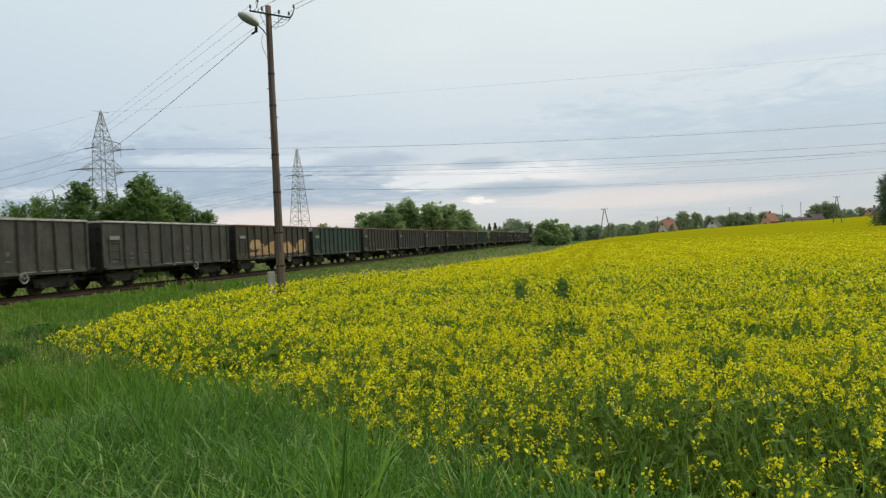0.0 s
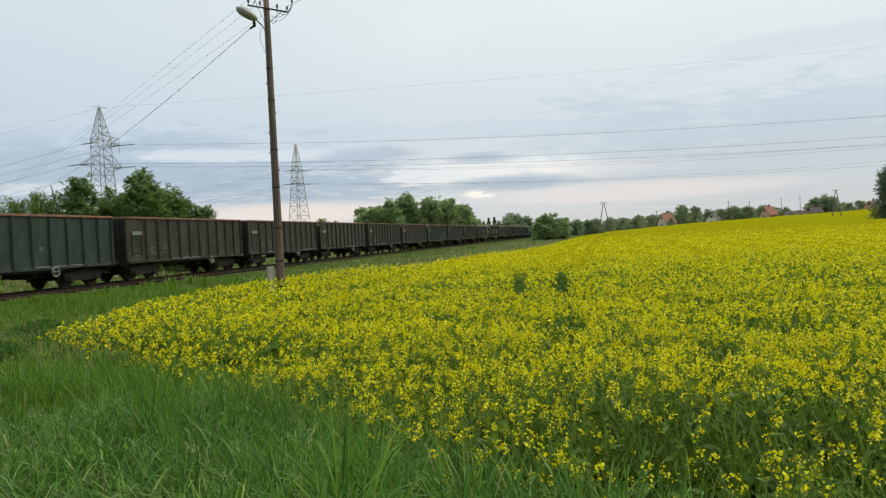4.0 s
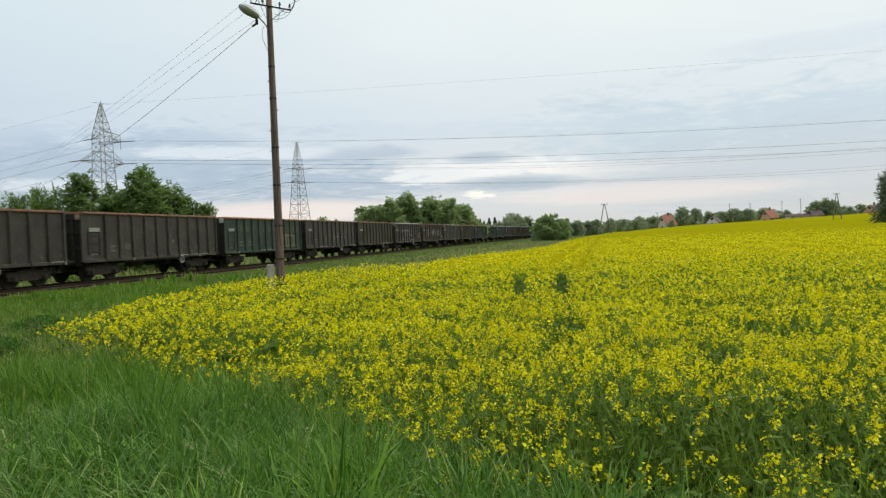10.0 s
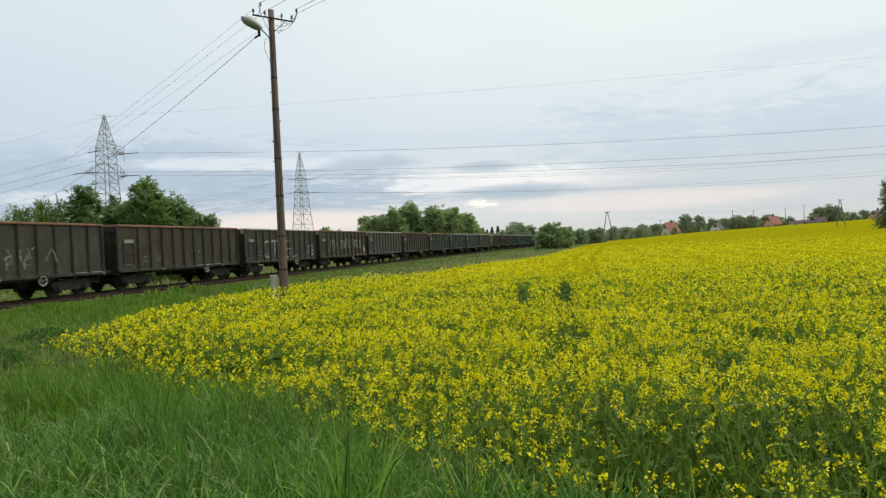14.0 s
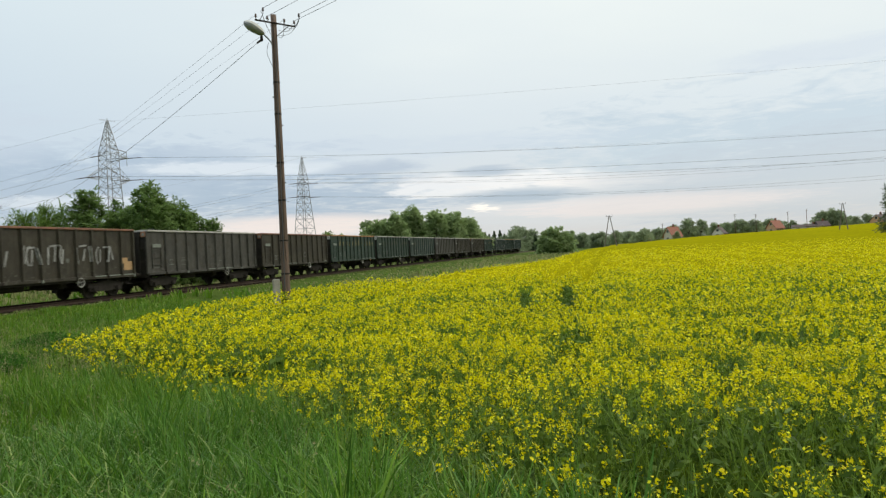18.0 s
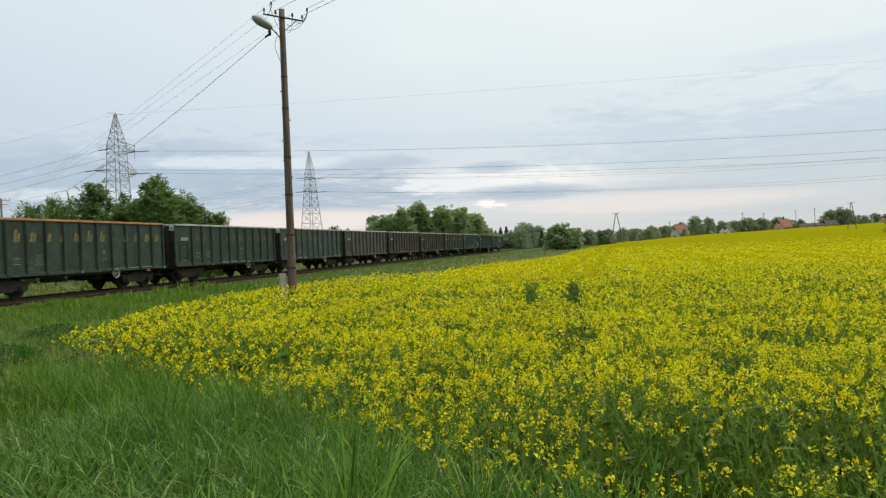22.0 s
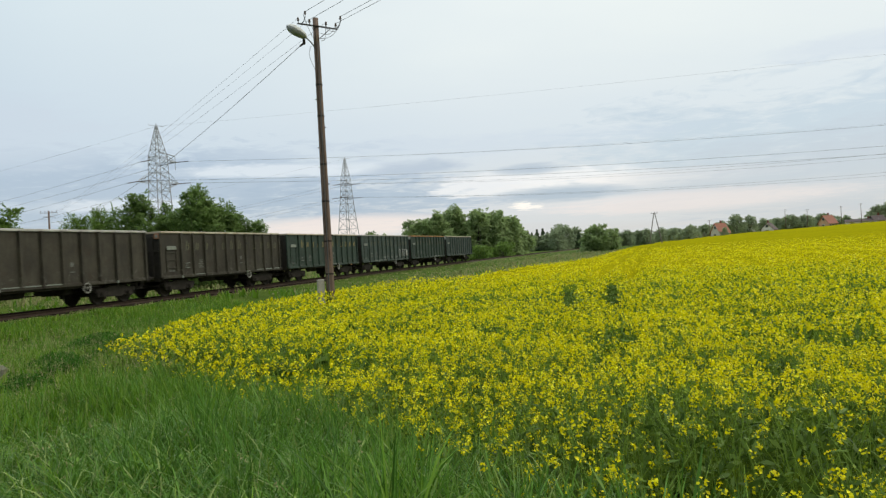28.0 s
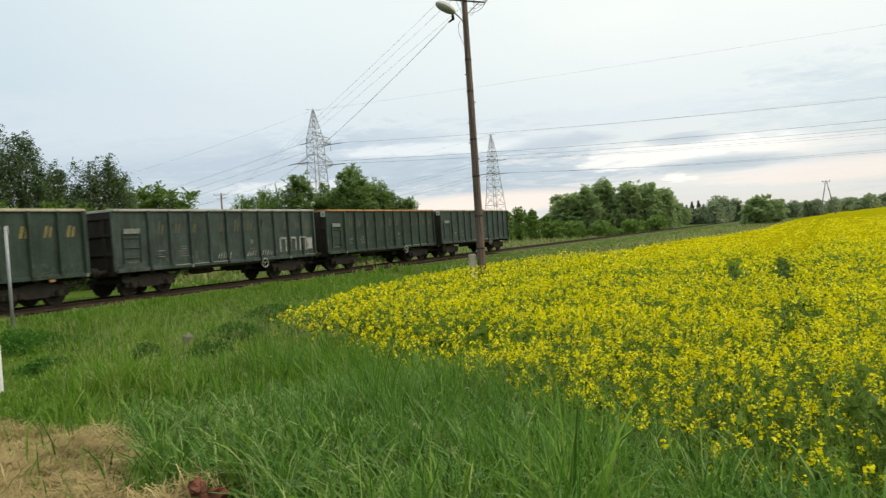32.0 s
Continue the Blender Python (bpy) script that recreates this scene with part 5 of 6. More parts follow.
def make_tree(x, y, height, width, label, category="tree", group="", mat=None, leaves=5000, leaf=0.3, base=0.25, seed=1, bark=None, droop=0.2, name="tree", lobes_n=30, depth=None, conifer=False, spray=None):
    rng = np.random.default_rng(seed)
    z0 = float(ground_z(x, y)) - 0.05
    t = thing(name, Matrix.Translation((x, y, z0)), label, category, group)
    mat, bark, depth = mat or M_LEAF_A, bark or M_BARK, depth or width
    sh = Shape()
    lean = rng.uniform(-0.04, 0.04, 2) * height
    r0 = 0.018 * height + 0.03
    if conifer:
        sh.tube((0, 0, 0), (0, 0, height * 0.97), r0, 0.02, 7)
        u = rng.uniform(0, 1, leaves) ** 0.75
        a = rng.uniform(0, 2 * math.pi, leaves)
        tier = 0.75 + 0.25 * np.cos(u * 38)
        rr = (1 - u) * width / 2 * tier * rng.uniform(0.35, 1.08, leaves)
        pts = np.stack([rr * np.cos(a), rr * np.sin(a), height * (base + (1 - base) * u) - rr * 0.25], -1)
    else:
        lobes = []
        for i in range(lobes_n):
            u = (i + 0.5) / lobes_n
            zc = height * (base + (1 - base) * (0.09 + 0.76 * u))
            rw = math.sin(math.pi * (0.24 + 0.66 * u)) ** 0.8
            a = i * 2.4 + rng.uniform(-0.4, 0.4)
            off = rw * rng.uniform(0.15, 0.92)
            s = rng.uniform(0.15, 0.33)
            lobes.append((off * width / 2 * math.cos(a), off * depth / 2 * math.sin(a), zc, width / 2 * s * 1.15, depth / 2 * s * 1.15, height * (1 - base) * s * 0.62))
        lobes.append((0, 0, height * 0.86, width * 0.14, depth * 0.14, height * 0.13))
        mid = Vector((lean[0], lean[1], height * (base + 0.25)))
        sh.tube((0, 0, -0.1), mid, r0, r0 * 0.6, 8)
        sh.tube(mid, (lean[0] * 1.5, lean[1] * 1.5, height * 0.9), r0 * 0.6, r0 * 0.12, 6)
        for lo in lobes[::2]:
            st_ = Vector((lean[0] * 0.6, lean[1] * 0.6, height * base * 0.8 + (lo[2] - height * base) * 0.35))
            kn = st_.lerp(Vector(lo[:3]), 0.5) + Vector((0, 0, 0.03 * height))
            sh.path([st_, kn, Vector(lo[:3])], [r0 * 0.38, r0 * 0.25, r0 * 0.08], 5)
        pts = crown_points(rng, lobes, leaves // spray[2] if spray else leaves)
        pts = pts[pts[:, 2] > height * base * 0.4]
    part("trunk", sh, bark, t)
    v, f = spray_cards(rng, pts, height * (base + 0.35), leaf, spray) if spray else leaf_cards(rng, pts, leaf, droop)
    part("crown", raw_mesh("crown", v, f, mat), mat, t)
    return t


# leafy trees behind the track: (bearing, distance, height, width, leaves)
ASH, WILLOW, BIRCH, COPSE = (0.75, 0.45, 11, 0.15, 0.21, 1.0), (0.8, 0.1, 9, 0.55, 0.13, 1.0), (1.5, 1.5, 12, 0.5, 0.26, 1.0), (0.85, 0.35, 8, 0.25, 0.3, 0.1)
G1 = "leafy trees behind the track"
for k, (az, dist, h, w, n) in enumerate([(-26.5, 72, 9.0, 4.6, 15000), (-24.5, 74, 7.7, 5.2, 14000), (-22.4, 72, 9.3, 5.6, 18000), (-21.0, 73, 8.3, 5.2, 17000), (-19.6, 74, 7.3, 4.8, 14000), (-18.2, 74, 6.1, 4.0, 9000), (-23.2, 77, 7.9, 5.4, 11000), (-27.0, 77, 7.0, 3.4, 8000)]):
    make_tree(*polar(az, dist), h, w, "broad leafy green tree with arching feathery foliage", "tree", G1, M_LEAF_A, n, 0.30, 0.04, 10 + k, lobes_n=30, spray=ASH)
for k, (az, dist, h, w, n) in enumerate([(-30.3, 74, 7.0, 4.2, 6500), (-28.7, 75, 7.4, 4.6, 8000)]):
    make_tree(*polar(az, dist), h, w, "low olive-green tree with upright pointed leaves", "tree", G1, M_LEAF_D, n, 0.36, 0.04, 18 + k, lobes_n=24, spray=WILLOW)
G2 = "birches beside the track"
for k, (az, dist, h, w, n) in enumerate([(-44.9, 62, 12.0, 4.2, 17000), (-46.6, 62, 11.0, 4.6, 15000), (-43.4, 63, 9.8, 4.0, 13000), (-40.9, 63, 9.9, 3.4, 11000), (-39.7, 63, 10.6, 3.4, 12000), (-38.9, 64, 9.4, 2.8, 8000), (-48.8, 66, 11.4, 8.0, 16000), (-42.2, 66, 8.8, 4.4, 11000), (-53.0, 60, 10.0, 7.0, 9000)]):
    make_tree(*polar(az, dist), h, w, "drooping grey-green birch with a pale slender trunk", "tree", G2, M_LEAF_E, n, 0.20, 0.06, 30 + k, M_BIRCH, 1.3, "birch", 22, spray=BIRCH)
for k, (az, dist, h, w, n) in enumerate([(-35.4, 68, 7.4, 4.8, 7500), (-36.7, 68, 8.3, 5.4, 9500), (-38.0, 67, 7.7, 5.0, 8500), (-34.6, 70, 6.4, 3.4, 4500), (-39.3, 66, 7.0, 4.0, 6000), (-40.6, 58, 5.6, 4.4, 6000), (-43.6, 57, 6.2, 4.6, 6000), (-47.0, 55, 6.0, 5.5, 5000)]):
    make_tree(*polar(az, dist), h, w, "low spreading tree with fresh yellow-green leaves", "tree", "", M_LEAF_D, n, 0.32, 0.05, 50 + k, spray=ASH)
G3 = "trees of the copse beyond the line"
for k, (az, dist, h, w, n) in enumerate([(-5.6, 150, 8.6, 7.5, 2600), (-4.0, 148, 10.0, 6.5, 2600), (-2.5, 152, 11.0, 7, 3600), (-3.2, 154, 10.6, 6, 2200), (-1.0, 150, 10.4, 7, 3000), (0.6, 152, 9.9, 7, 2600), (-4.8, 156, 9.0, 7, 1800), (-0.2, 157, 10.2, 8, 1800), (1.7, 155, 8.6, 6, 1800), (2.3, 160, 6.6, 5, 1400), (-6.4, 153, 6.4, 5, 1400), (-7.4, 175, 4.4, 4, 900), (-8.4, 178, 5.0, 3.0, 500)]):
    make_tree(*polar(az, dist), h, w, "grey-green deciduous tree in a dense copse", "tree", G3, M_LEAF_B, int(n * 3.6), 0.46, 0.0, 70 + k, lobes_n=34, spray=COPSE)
for k, (az, dist, h, w, n) in enumerate([(-10.3, 128, 5.6, 3.6, 1500), (-9.4, 131, 6.4, 4.0, 1800), (-8.3, 134, 6.0, 4.2, 1700), (-7.3, 138, 4.6, 4.0, 1300), (-3.0, 138, 3.2, 7, 1100), (-5.2, 138, 3.4, 7, 1100), (-0.9, 140, 3.2, 7, 1100), (1.0, 144, 3.2, 7, 1000), (-6.6, 136, 3.6, 5, 900)]):
    make_tree(*polar(az, dist), h, w, "airy yellow-green bush beside the railway", "bush", "", M_LEAF_D, n, 0.4, 0.0, 95 + k, name="bush")
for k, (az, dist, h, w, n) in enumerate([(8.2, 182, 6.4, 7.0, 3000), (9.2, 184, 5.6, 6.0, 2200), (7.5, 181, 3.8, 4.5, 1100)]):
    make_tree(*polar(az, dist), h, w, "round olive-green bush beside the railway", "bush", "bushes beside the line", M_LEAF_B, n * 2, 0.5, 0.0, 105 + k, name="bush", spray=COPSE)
# conifers and trees along the horizon
G4, G5 = "conifers on the horizon", "trees on the horizon"
rng_far = random.Random(8)
spruce = make_tree(*polar(3.0, 300), 8.5, 6.4, "dark spruce in a distant row", "tree", G4, M_LEAF_C, 1300, 0.6, 0.0, 200, conifer=True, name="conifer")
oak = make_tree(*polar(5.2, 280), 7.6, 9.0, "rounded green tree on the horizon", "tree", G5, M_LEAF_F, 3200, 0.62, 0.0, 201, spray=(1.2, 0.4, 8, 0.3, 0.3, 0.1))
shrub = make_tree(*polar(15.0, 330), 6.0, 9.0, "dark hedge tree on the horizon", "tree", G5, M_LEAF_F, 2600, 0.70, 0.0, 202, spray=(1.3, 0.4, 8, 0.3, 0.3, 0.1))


def far_copy(src, az, dist, h, spread=1.0):
    x, y = polar(az, dist)
    src_h = {spruce: 8.5, oak: 7.6, shrub: 6.0}[src]
    o = copy_thing(src, pose(x, y, float(ground_z(x, y)) - 0.1, 0, 0, rng_far.uniform(0, 360)))
    o.scale = (spread * h / src_h, spread * h / src_h, h / src_h)
    return o


for az, h in ((3.3, 7.6), (3.7, 8.6), (4.15, 8.8), (4.5, 7.8), (2.7, 7.0), (5.0, 7.0), (6.9, 7.2)):
    far_copy(spruce, az, 300 + rng_far.uniform(-10, 20), h, 1.1)
for az, dist, h, s in ((3.5, 292, 6.2, 1.0), (4.5, 290, 6.6, 1.0), (5.3, 288, 9.6, 0.9), (2.9, 296, 5.4, 1.0), (5.95, 290, 9.4, 0.8), (6.6, 300, 8.6, 0.8), (10.6, 330, 6.8, 1.0), (11.3, 340, 6.6, 1.0), (12.0, 340, 7.0, 1.0), (13.0, 345, 7.0, 0.9), (14.0, 350, 6.4, 0.9), (15.2, 350, 7.0, 0.9), (18.4, 340, 8.8, 0.9), (19.2, 345, 8.2, 0.8), (22.0, 380, 7.4, 1.2), (22.8, 380, 7.0, 1.1), (20.2, 390, 7.0, 1.2), (21.1, 385, 6.6, 1.2), (23.8, 400, 7.0, 1.2), (9.9, 330, 6.0, 1.2), (16.2, 360, 6.6, 1.2), (17.0, 370, 6.8, 1.2), (17.5, 318, 4.0, 0.8), (25.4, 400, 5.4, 1.0), (27.3, 398, 8.8, 0.8), (27.8, 402, 9.6, 0.8), (28.3, 400, 8.6, 0.8), (29.9, 390, 5.6, 1.1), (29.3, 400, 5.0, 0.9), (17.4, 380, 7.5, 0.9)):
    far_copy(oak, az, dist, h, s)
for i in range(46):
    az = 4.0 + 26.5 * i / 45 + rng_far.uniform(-0.3, 0.3)
    far_copy(shrub, az, rng_far.uniform(400, 460), rng_far.uniform(3.4, 4.6) if 24.6 < az < 27 or az > 28.6 else rng_far.uniform(4.4, 7.2), 1.4)
for i in range(10):
    far_copy(oak, -33 + 3.1 * i + rng_far.uniform(-0.8, 0.8), rng_far.uniform(260, 330), rng_far.uniform(4.0, 6.5), 1.2)
make_tree(*polar(32.5, 200), 14.0, 12.0, "tall dark pine with layered branches at the field's edge", "tree", "", M_LEAF_C, 48000, 0.6, 0.02, 230, lobes_n=70, name="pine", spray=(1.5, 0.15, 10, -0.1, 0.14, 0.4))


# ---- houses on the rise ----
def make_house(az, dist, turn, w, d, eave, ridge, wall, roof, label, sunk=0.0):
    x, y = polar(az, dist)
    z0 = float(ground_z(x, y)) - sunk
    h = thing("house", pose(x, y, z0, 0, 0, turn), label, "house", "houses on the rise")
    sh = Shape()
    t = 0.35
    # four walls with gables, hollow inside
    for sy in (-1, 1):
        yy = sy * (d / 2 - t / 2)
        sh.add([(-w / 2, yy - t / 2, 0), (w / 2, yy - t / 2, 0), (w / 2, yy - t / 2, eave), (-w / 2, yy - t / 2, eave), (-w / 2, yy + t / 2, 0), (w / 2, yy + t / 2, 0), (w / 2, yy + t / 2, eave), (-w / 2, yy + t / 2, eave)],
               [(0, 1, 2, 3), (7, 6, 5, 4), (0, 4, 5, 1), (3, 2, 6, 7)])
    for sx in (-1, 1):
        xa, xb = sx * w / 2, sx * (w / 2 - t)
        sh.add([(xa, -d / 2, 0), (xa, d / 2, 0), (xa, d / 2, eave), (xa, 0, ridge), (xa, -d / 2, eave), (xb, -d / 2, 0), (xb, d / 2, 0), (xb, d / 2, eave), (xb, 0, ridge), (xb, -d / 2, eave)],
               [(0, 1, 2, 3, 4), (9, 8, 7, 6, 5), (0, 5, 6, 1)])
    part("wall", sh, M_WALLS[wall], h)
    rf = None
    for sy in (-1, 1):
        run, rise = d / 2 + 0.5, ridge - eave
        k = rise / (d / 2)
        a = [(-w / 2 - 0.4, 0, ridge + 0.15), (w / 2 + 0.4, 0, ridge + 0.15), (w / 2 + 0.4, sy * run, ridge + 0.15 - k * run), (-w / 2 - 0.4, sy * run, ridge + 0.15 - k * run)]
        b = [(p[0], p[1], p[2] - 0.18) for p in a]
        rf = part("roof", Shape().add(a + b, [(0, 1, 2, 3), (7, 6, 5, 4), (0, 4, 5, 1), (1, 5, 6, 2), (2, 6, 7, 3), (3, 7, 4, 0)]), M_ROOFS[roof], h)
    part("chimney", Shape().box((w * 0.2, 0.6, ridge + 0.5), (0.6, 0.6, 1.5)), M_BRICK, rf)
    for sy in (-1, 1):
        for i in range(3):
            xx = (i - 1) * w * 0.3
            fr = part("window", Shape().box((xx, sy * (d / 2 + 0.02), eave * 0.55), (1.3, 0.1, 1.4)), M_FRAME, h)
            part("pane", Shape().box((xx, sy * (d / 2 + 0.08), eave * 0.55), (1.1, 0.04, 1.2)), M_GLASS, fr)
    for sx in (-1, 1):
        for zz in (eave * 0.55, (eave + ridge) / 2):
            fr = part("window", Shape().box((sx * (w / 2 + 0.02), 0, zz), (0.1, 1.3, 1.3)), M_FRAME, h)
            part("pane", Shape().box((sx * (w / 2 + 0.08), 0, zz), (0.04, 1.1, 1.1)), M_GLASS, fr)


make_house(17.2, 330, 24, 5.2, 5.6, 2.9, 6.6, 0, 0, "cream rendered house with a steep red roof", 0.6)
make_house(20.5, 345, 52, 5.0, 5.0, 2.4, 4.9, 1, 1, "small white house with a dark roof", 0.6)
make_house(24.25, 370, 22, 5.0, 5.6, 2.9, 6.1, 2, 0, "large house with a bright red-orange tiled roof", 0.5)
make_house(27.2, 392, 5, 5.4, 4.8, 2.5, 4.5, 1, 1, "white house with a dark brown roof", 0.5)
make_house(26.3, 390, -20, 13.5, 4.8, 2.5, 3.4, 1, 1, "long low white outbuilding", 0.5)
make_house(19.6, 400, 30, 7.2, 6.4, 2.72, 5.58, 0, 1, "cream house with a dark roof among trees", 0.6)
make_house(15.9, 380, 30, 7.2, 6.4, 2.72, 5.41, 2, 1, "brown-roofed house among hedge trees", 0.6)
make_house(30.75, 380, 30, 6.6, 6.0, 2.6, 5.2, 2, 1, "brown-roofed house behind a tall tree", 0.5)
for az, dist, hh in ((21.6, 350, 9.5), (23.0, 360, 9.0), (26.3, 380, 10.0), (16.5, 335, 8.0), (25.1, 380, 9.5)):
    x, y = polar(az, dist)
    make_plain_pole(Vector((x, y, 0)), hh, 1, "distant wooden utility pole near houses")


# ---- the flowering crop ----
def scatter(rng, n, r0, r1, az0, az1):
    r = np.sqrt(rng.uniform(r0 * r0, r1 * r1, n))
    a = np.radians(rng.uniform(az0, az1, n))
    return r * np.sin(a), r * np.cos(a)


def clusters(rng, x, y, z, petals, size, rad, tall):
    """Heads of small petals round each point."""
    n = len(x)
    d = rng.normal(size=(n, petals, 3))
    d /= np.linalg.norm(d, axis=2, keepdims=True)
    c = np.stack([x, y, z], -1)[:, None, :] + d * np.array([rad, rad, tall]) * rng.uniform(0.45, 1.0, (n, petals, 1)) * rng.uniform(0.7, 1.35, (n, 1, 1))
    return leaf_cards(rng, c.reshape(-1, 3), size)


def make_crop():
    rng = np.random.default_rng(5)
    crop = thing("rape_crop", Matrix(), "dense field of flowering yellow rapeseed", "rapeseed crop", kind="stuff")
    AZ0, AZ1 = -37, 38
    # heads: distance band, heads per square metre, petals, petal size, head radius
    bands = [(2.4, 6, 165, 11, 0.018, 0.028, 0.036), (6, 9, 125, 12, 0.021, 0.034, 0.042), (9, 17, 58, 8, 0.035, 0.048, 0.055), (17, 34, 31, 4, 0.056, 0.06, 0.06), (34, 70, 14, 2, 0.066, 0.12, 0.05), (70, 150, 2.6, 2, 0.11, 0.3, 0.05)]
    for r0, r1, dens, petals, size, rad, tall in bands:
        n = int(dens * math.pi * (r1 * r1 - r0 * r0) * (AZ1 - AZ0) / 360)
        x, y = scatter(rng, n, r0, r1, AZ0, AZ1)
        dep = field_depth(x, y)
        # clumps and thin places
        cl = 0.5 + 0.5 * np.sin(x * 1.9 + 2 * np.sin(y * 0.8)) * np.sin(y * 1.6 + 1.7 * np.sin(x * 0.7))
        keep = (dep > np.where((rng.uniform(0, 1, n) < 0.05) & (x < -8.2) & (y > 17.5), -0.8, rng.uniform(-0.1, 0.28, n))) & (rng.uniform(0, 1, n) > np.maximum(0.93 * tram(x, y), 0.96 * holes(x, y))) & (rng.uniform(0, 1, n) < 0.72 + 0.35 * cl)
        keep &= (x < 0.9) | (r0 > 7) | (rng.uniform(0, 1, n) < 0.42 + 0.58 * smooth01(0.7, 1.7, dep))
        keep &= rng.uniform(0, 1, n) > smooth01(75, 150, np.hypot(x, y))
        x, y = x[keep], y[keep]
        z = crop_top(x, y) - np.abs(rng.normal(0, 0.13, len(x))) + 0.05 - 0.1 * (rng.uniform(0, 1, len(x)) < 0.25)
        # side shoots that flower lower down, seen at the ragged front
        low = (rng.uniform(0, 1, len(x)) < 0.30) & (field_depth(x, y) < 1.3) & (r0 < 10)
        z = np.where(low, z - rng.uniform(0.1, 0.42, len(x)), z)
        v, f = clusters(rng, x, y, z, petals, size, rad, tall)
        part("flowers", raw_mesh("flowers", v, f, M_PETAL), M_PETAL, crop)
        if r0 >= 34:
            continue
        # green buds, pods and stem tops among the flowers
        k = rng.choice(len(x), int(len(x) * 0.55))
        v, f = clusters(rng, x[k] + rng.normal(0, 0.07, len(k)), y[k] + rng.normal(0, 0.07, len(k)), z[k] - rng.uniform(-0.03, 0.14, len(k)), petals, size, rad * 1.3, tall * 1.5)
        part("buds", raw_mesh("buds", v, f, M_BUD), M_BUD, crop)
    # the field goes on beside and behind, coarser
    for a0, a1, r1 in ((38, 100, 32), (100, 150, 40)):
        n = int(26 * math.pi * (r1 * r1 - 4) * (a1 - a0) / 360)
        x, y = scatter(rng, n, 2.0, r1, a0, a1)
        inside = field_depth(x, y) > 0
        x, y = x[inside], y[inside]
        v, f = clusters(rng, x, y, crop_top(x, y) - np.abs(rng.normal(0, 0.13, len(x))), 4, 0.055, 0.07, 0.06)
        part("flowers", raw_mesh("flowers", v, f, M_PETAL), M_PETAL, crop)
    # stems and leaves
    for r0, r1, dens, seg in ((2.4, 10, 165, 1), (10, 24, 34, 0)):
        n = int(dens * math.pi * (r1 * r1 - r0 * r0) * (AZ1 - AZ0) / 360)
        x, y = scatter(rng, n, r0, r1, AZ0, AZ1)
        keep = (field_depth(x, y) > -0.1) & (rng.uniform(0, 1, n) > 0.2 * holes(x, y))
        x, y = x[keep], y[keep]
        n = len(x)
        z0, z1 = ground_z(x, y), crop_top(x, y)
        h = (z1 - z0) * rng.uniform(0.75, 1.02, n)
        lx, ly = rng.normal(-0.05, 0.17, n), rng.normal(-0.05, 0.15, n)
        wd = 0.0045 if seg else 0.010
        a = rng.uniform(0, math.pi, n)
        ox, oy = np.cos(a) * wd, np.sin(a) * wd
        rows = []
        for u in (0.15, 0.6, 1.0):
            px, py, pz = x + lx * u * u, y + ly * u * u, z0 + h * u
            k = 1 - 0.6 * u
            rows += [np.stack([px - ox * k, py - oy * k, pz], -1), np.stack([px + ox * k, py + oy * k, pz], -1)]
        v = np.stack(rows, 1).reshape(-1, 3)
        i = np.arange(n)[:, None] * 6
        f = np.concatenate([i + np.array([0, 1, 3, 2]), i + np.array([2, 3, 5, 4])])
        part("stems", raw_mesh("stems", v, f, M_RAPESTEM), M_RAPESTEM, crop)
        m = n * (8 if seg else 3)
        k = rng.integers(0, n, m)
        u = rng.uniform(0.1, 0.85, m)
        k = k[field_depth(x[k], y[k]) > 0.3]
        m = len(k)
        u = u[:m]
        c = np.stack([x[k] + rng.normal(0, 0.09, m), y[k] + rng.normal(0, 0.09, m), z0[k] + h[k] * u], -1)
        v, f = leaf_cards(rng, c, 0.034 if seg else 0.08, 0.2, 2.3)
        part("leaves", raw_mesh("leaves", v, f, M_RAPELEAF), M_RAPELEAF, crop)
    # dark leaves and bare stems along the wheel ruts
    for a, b, ang, run, wide in WHEEL_RUTS[:2]:
        n = 2600
        c, q = math.cos(radians(ang)), math.sin(radians(ang))
        u, v = rng.uniform(-0.5, run + 0.6, n), rng.uniform(-1.1, 1.1, n) * wide
        x, y = a + u * q + v * c, b + u * c - v * q
        v, f = leaf_cards(rng, np.stack([x, y, ground_z(x, y) + rng.uniform(0.08, 0.62, n)], -1), 0.085, 0.3, 1.8)
        part("leaves", raw_mesh("leaves", v, f, M_RAPELEAF), M_RAPELEAF, crop)
    # the closed crop farther off, and the shaded leaf layer near by
    for name, r0, r1, drop, mat, nr, na in (("soil", 2.0, 60.0, 9.0, M_SOIL, 160, 200), ("leaf_layer", 2.4, 60.0, 0.42, M_CROPLOW, 220, 260), ("far_crop", 29.0, 420.0, 0.12, M_CROPFAR, 260, 260)):
        rad = np.geomspace(r0, r1, nr)
        ang = np.radians(np.linspace(-50, 150, na * 2 - 1))
        na = len(ang)
        x, y = rad[:, None] * np.sin(ang), rad[:, None] * np.cos(ang)
        blend = drop + (0.24 * (1 - smooth01(7, 12, np.hypot(x, y))) if name == "leaf_layer" else 0) + (0.34 * (1 - smooth01(29, 46, np.hypot(x, y))) if name == "far_crop" else 0)
        z = np.maximum(crop_top(x, y) - blend + rng.normal(0, 0.03, x.shape), ground_z(x, y) + (0.04 if name == "soil" else 0.12))
        ok = (field_depth(x, y) > {"leaf_layer": 1.1, "soil": 0.5, "far_crop": 0.1}[name]) & (((holes(x, y) < np.where(np.hypot(x, y) < 11, 0.06, 0.2))) | (name == "soil"))
        i, j = np.meshgrid(np.arange(nr - 1), np.arange(na - 1), indexing="ij")
        good = ok[i, j] & ok[i + 1, j] & ok[i, j + 1] & ok[i + 1, j + 1]
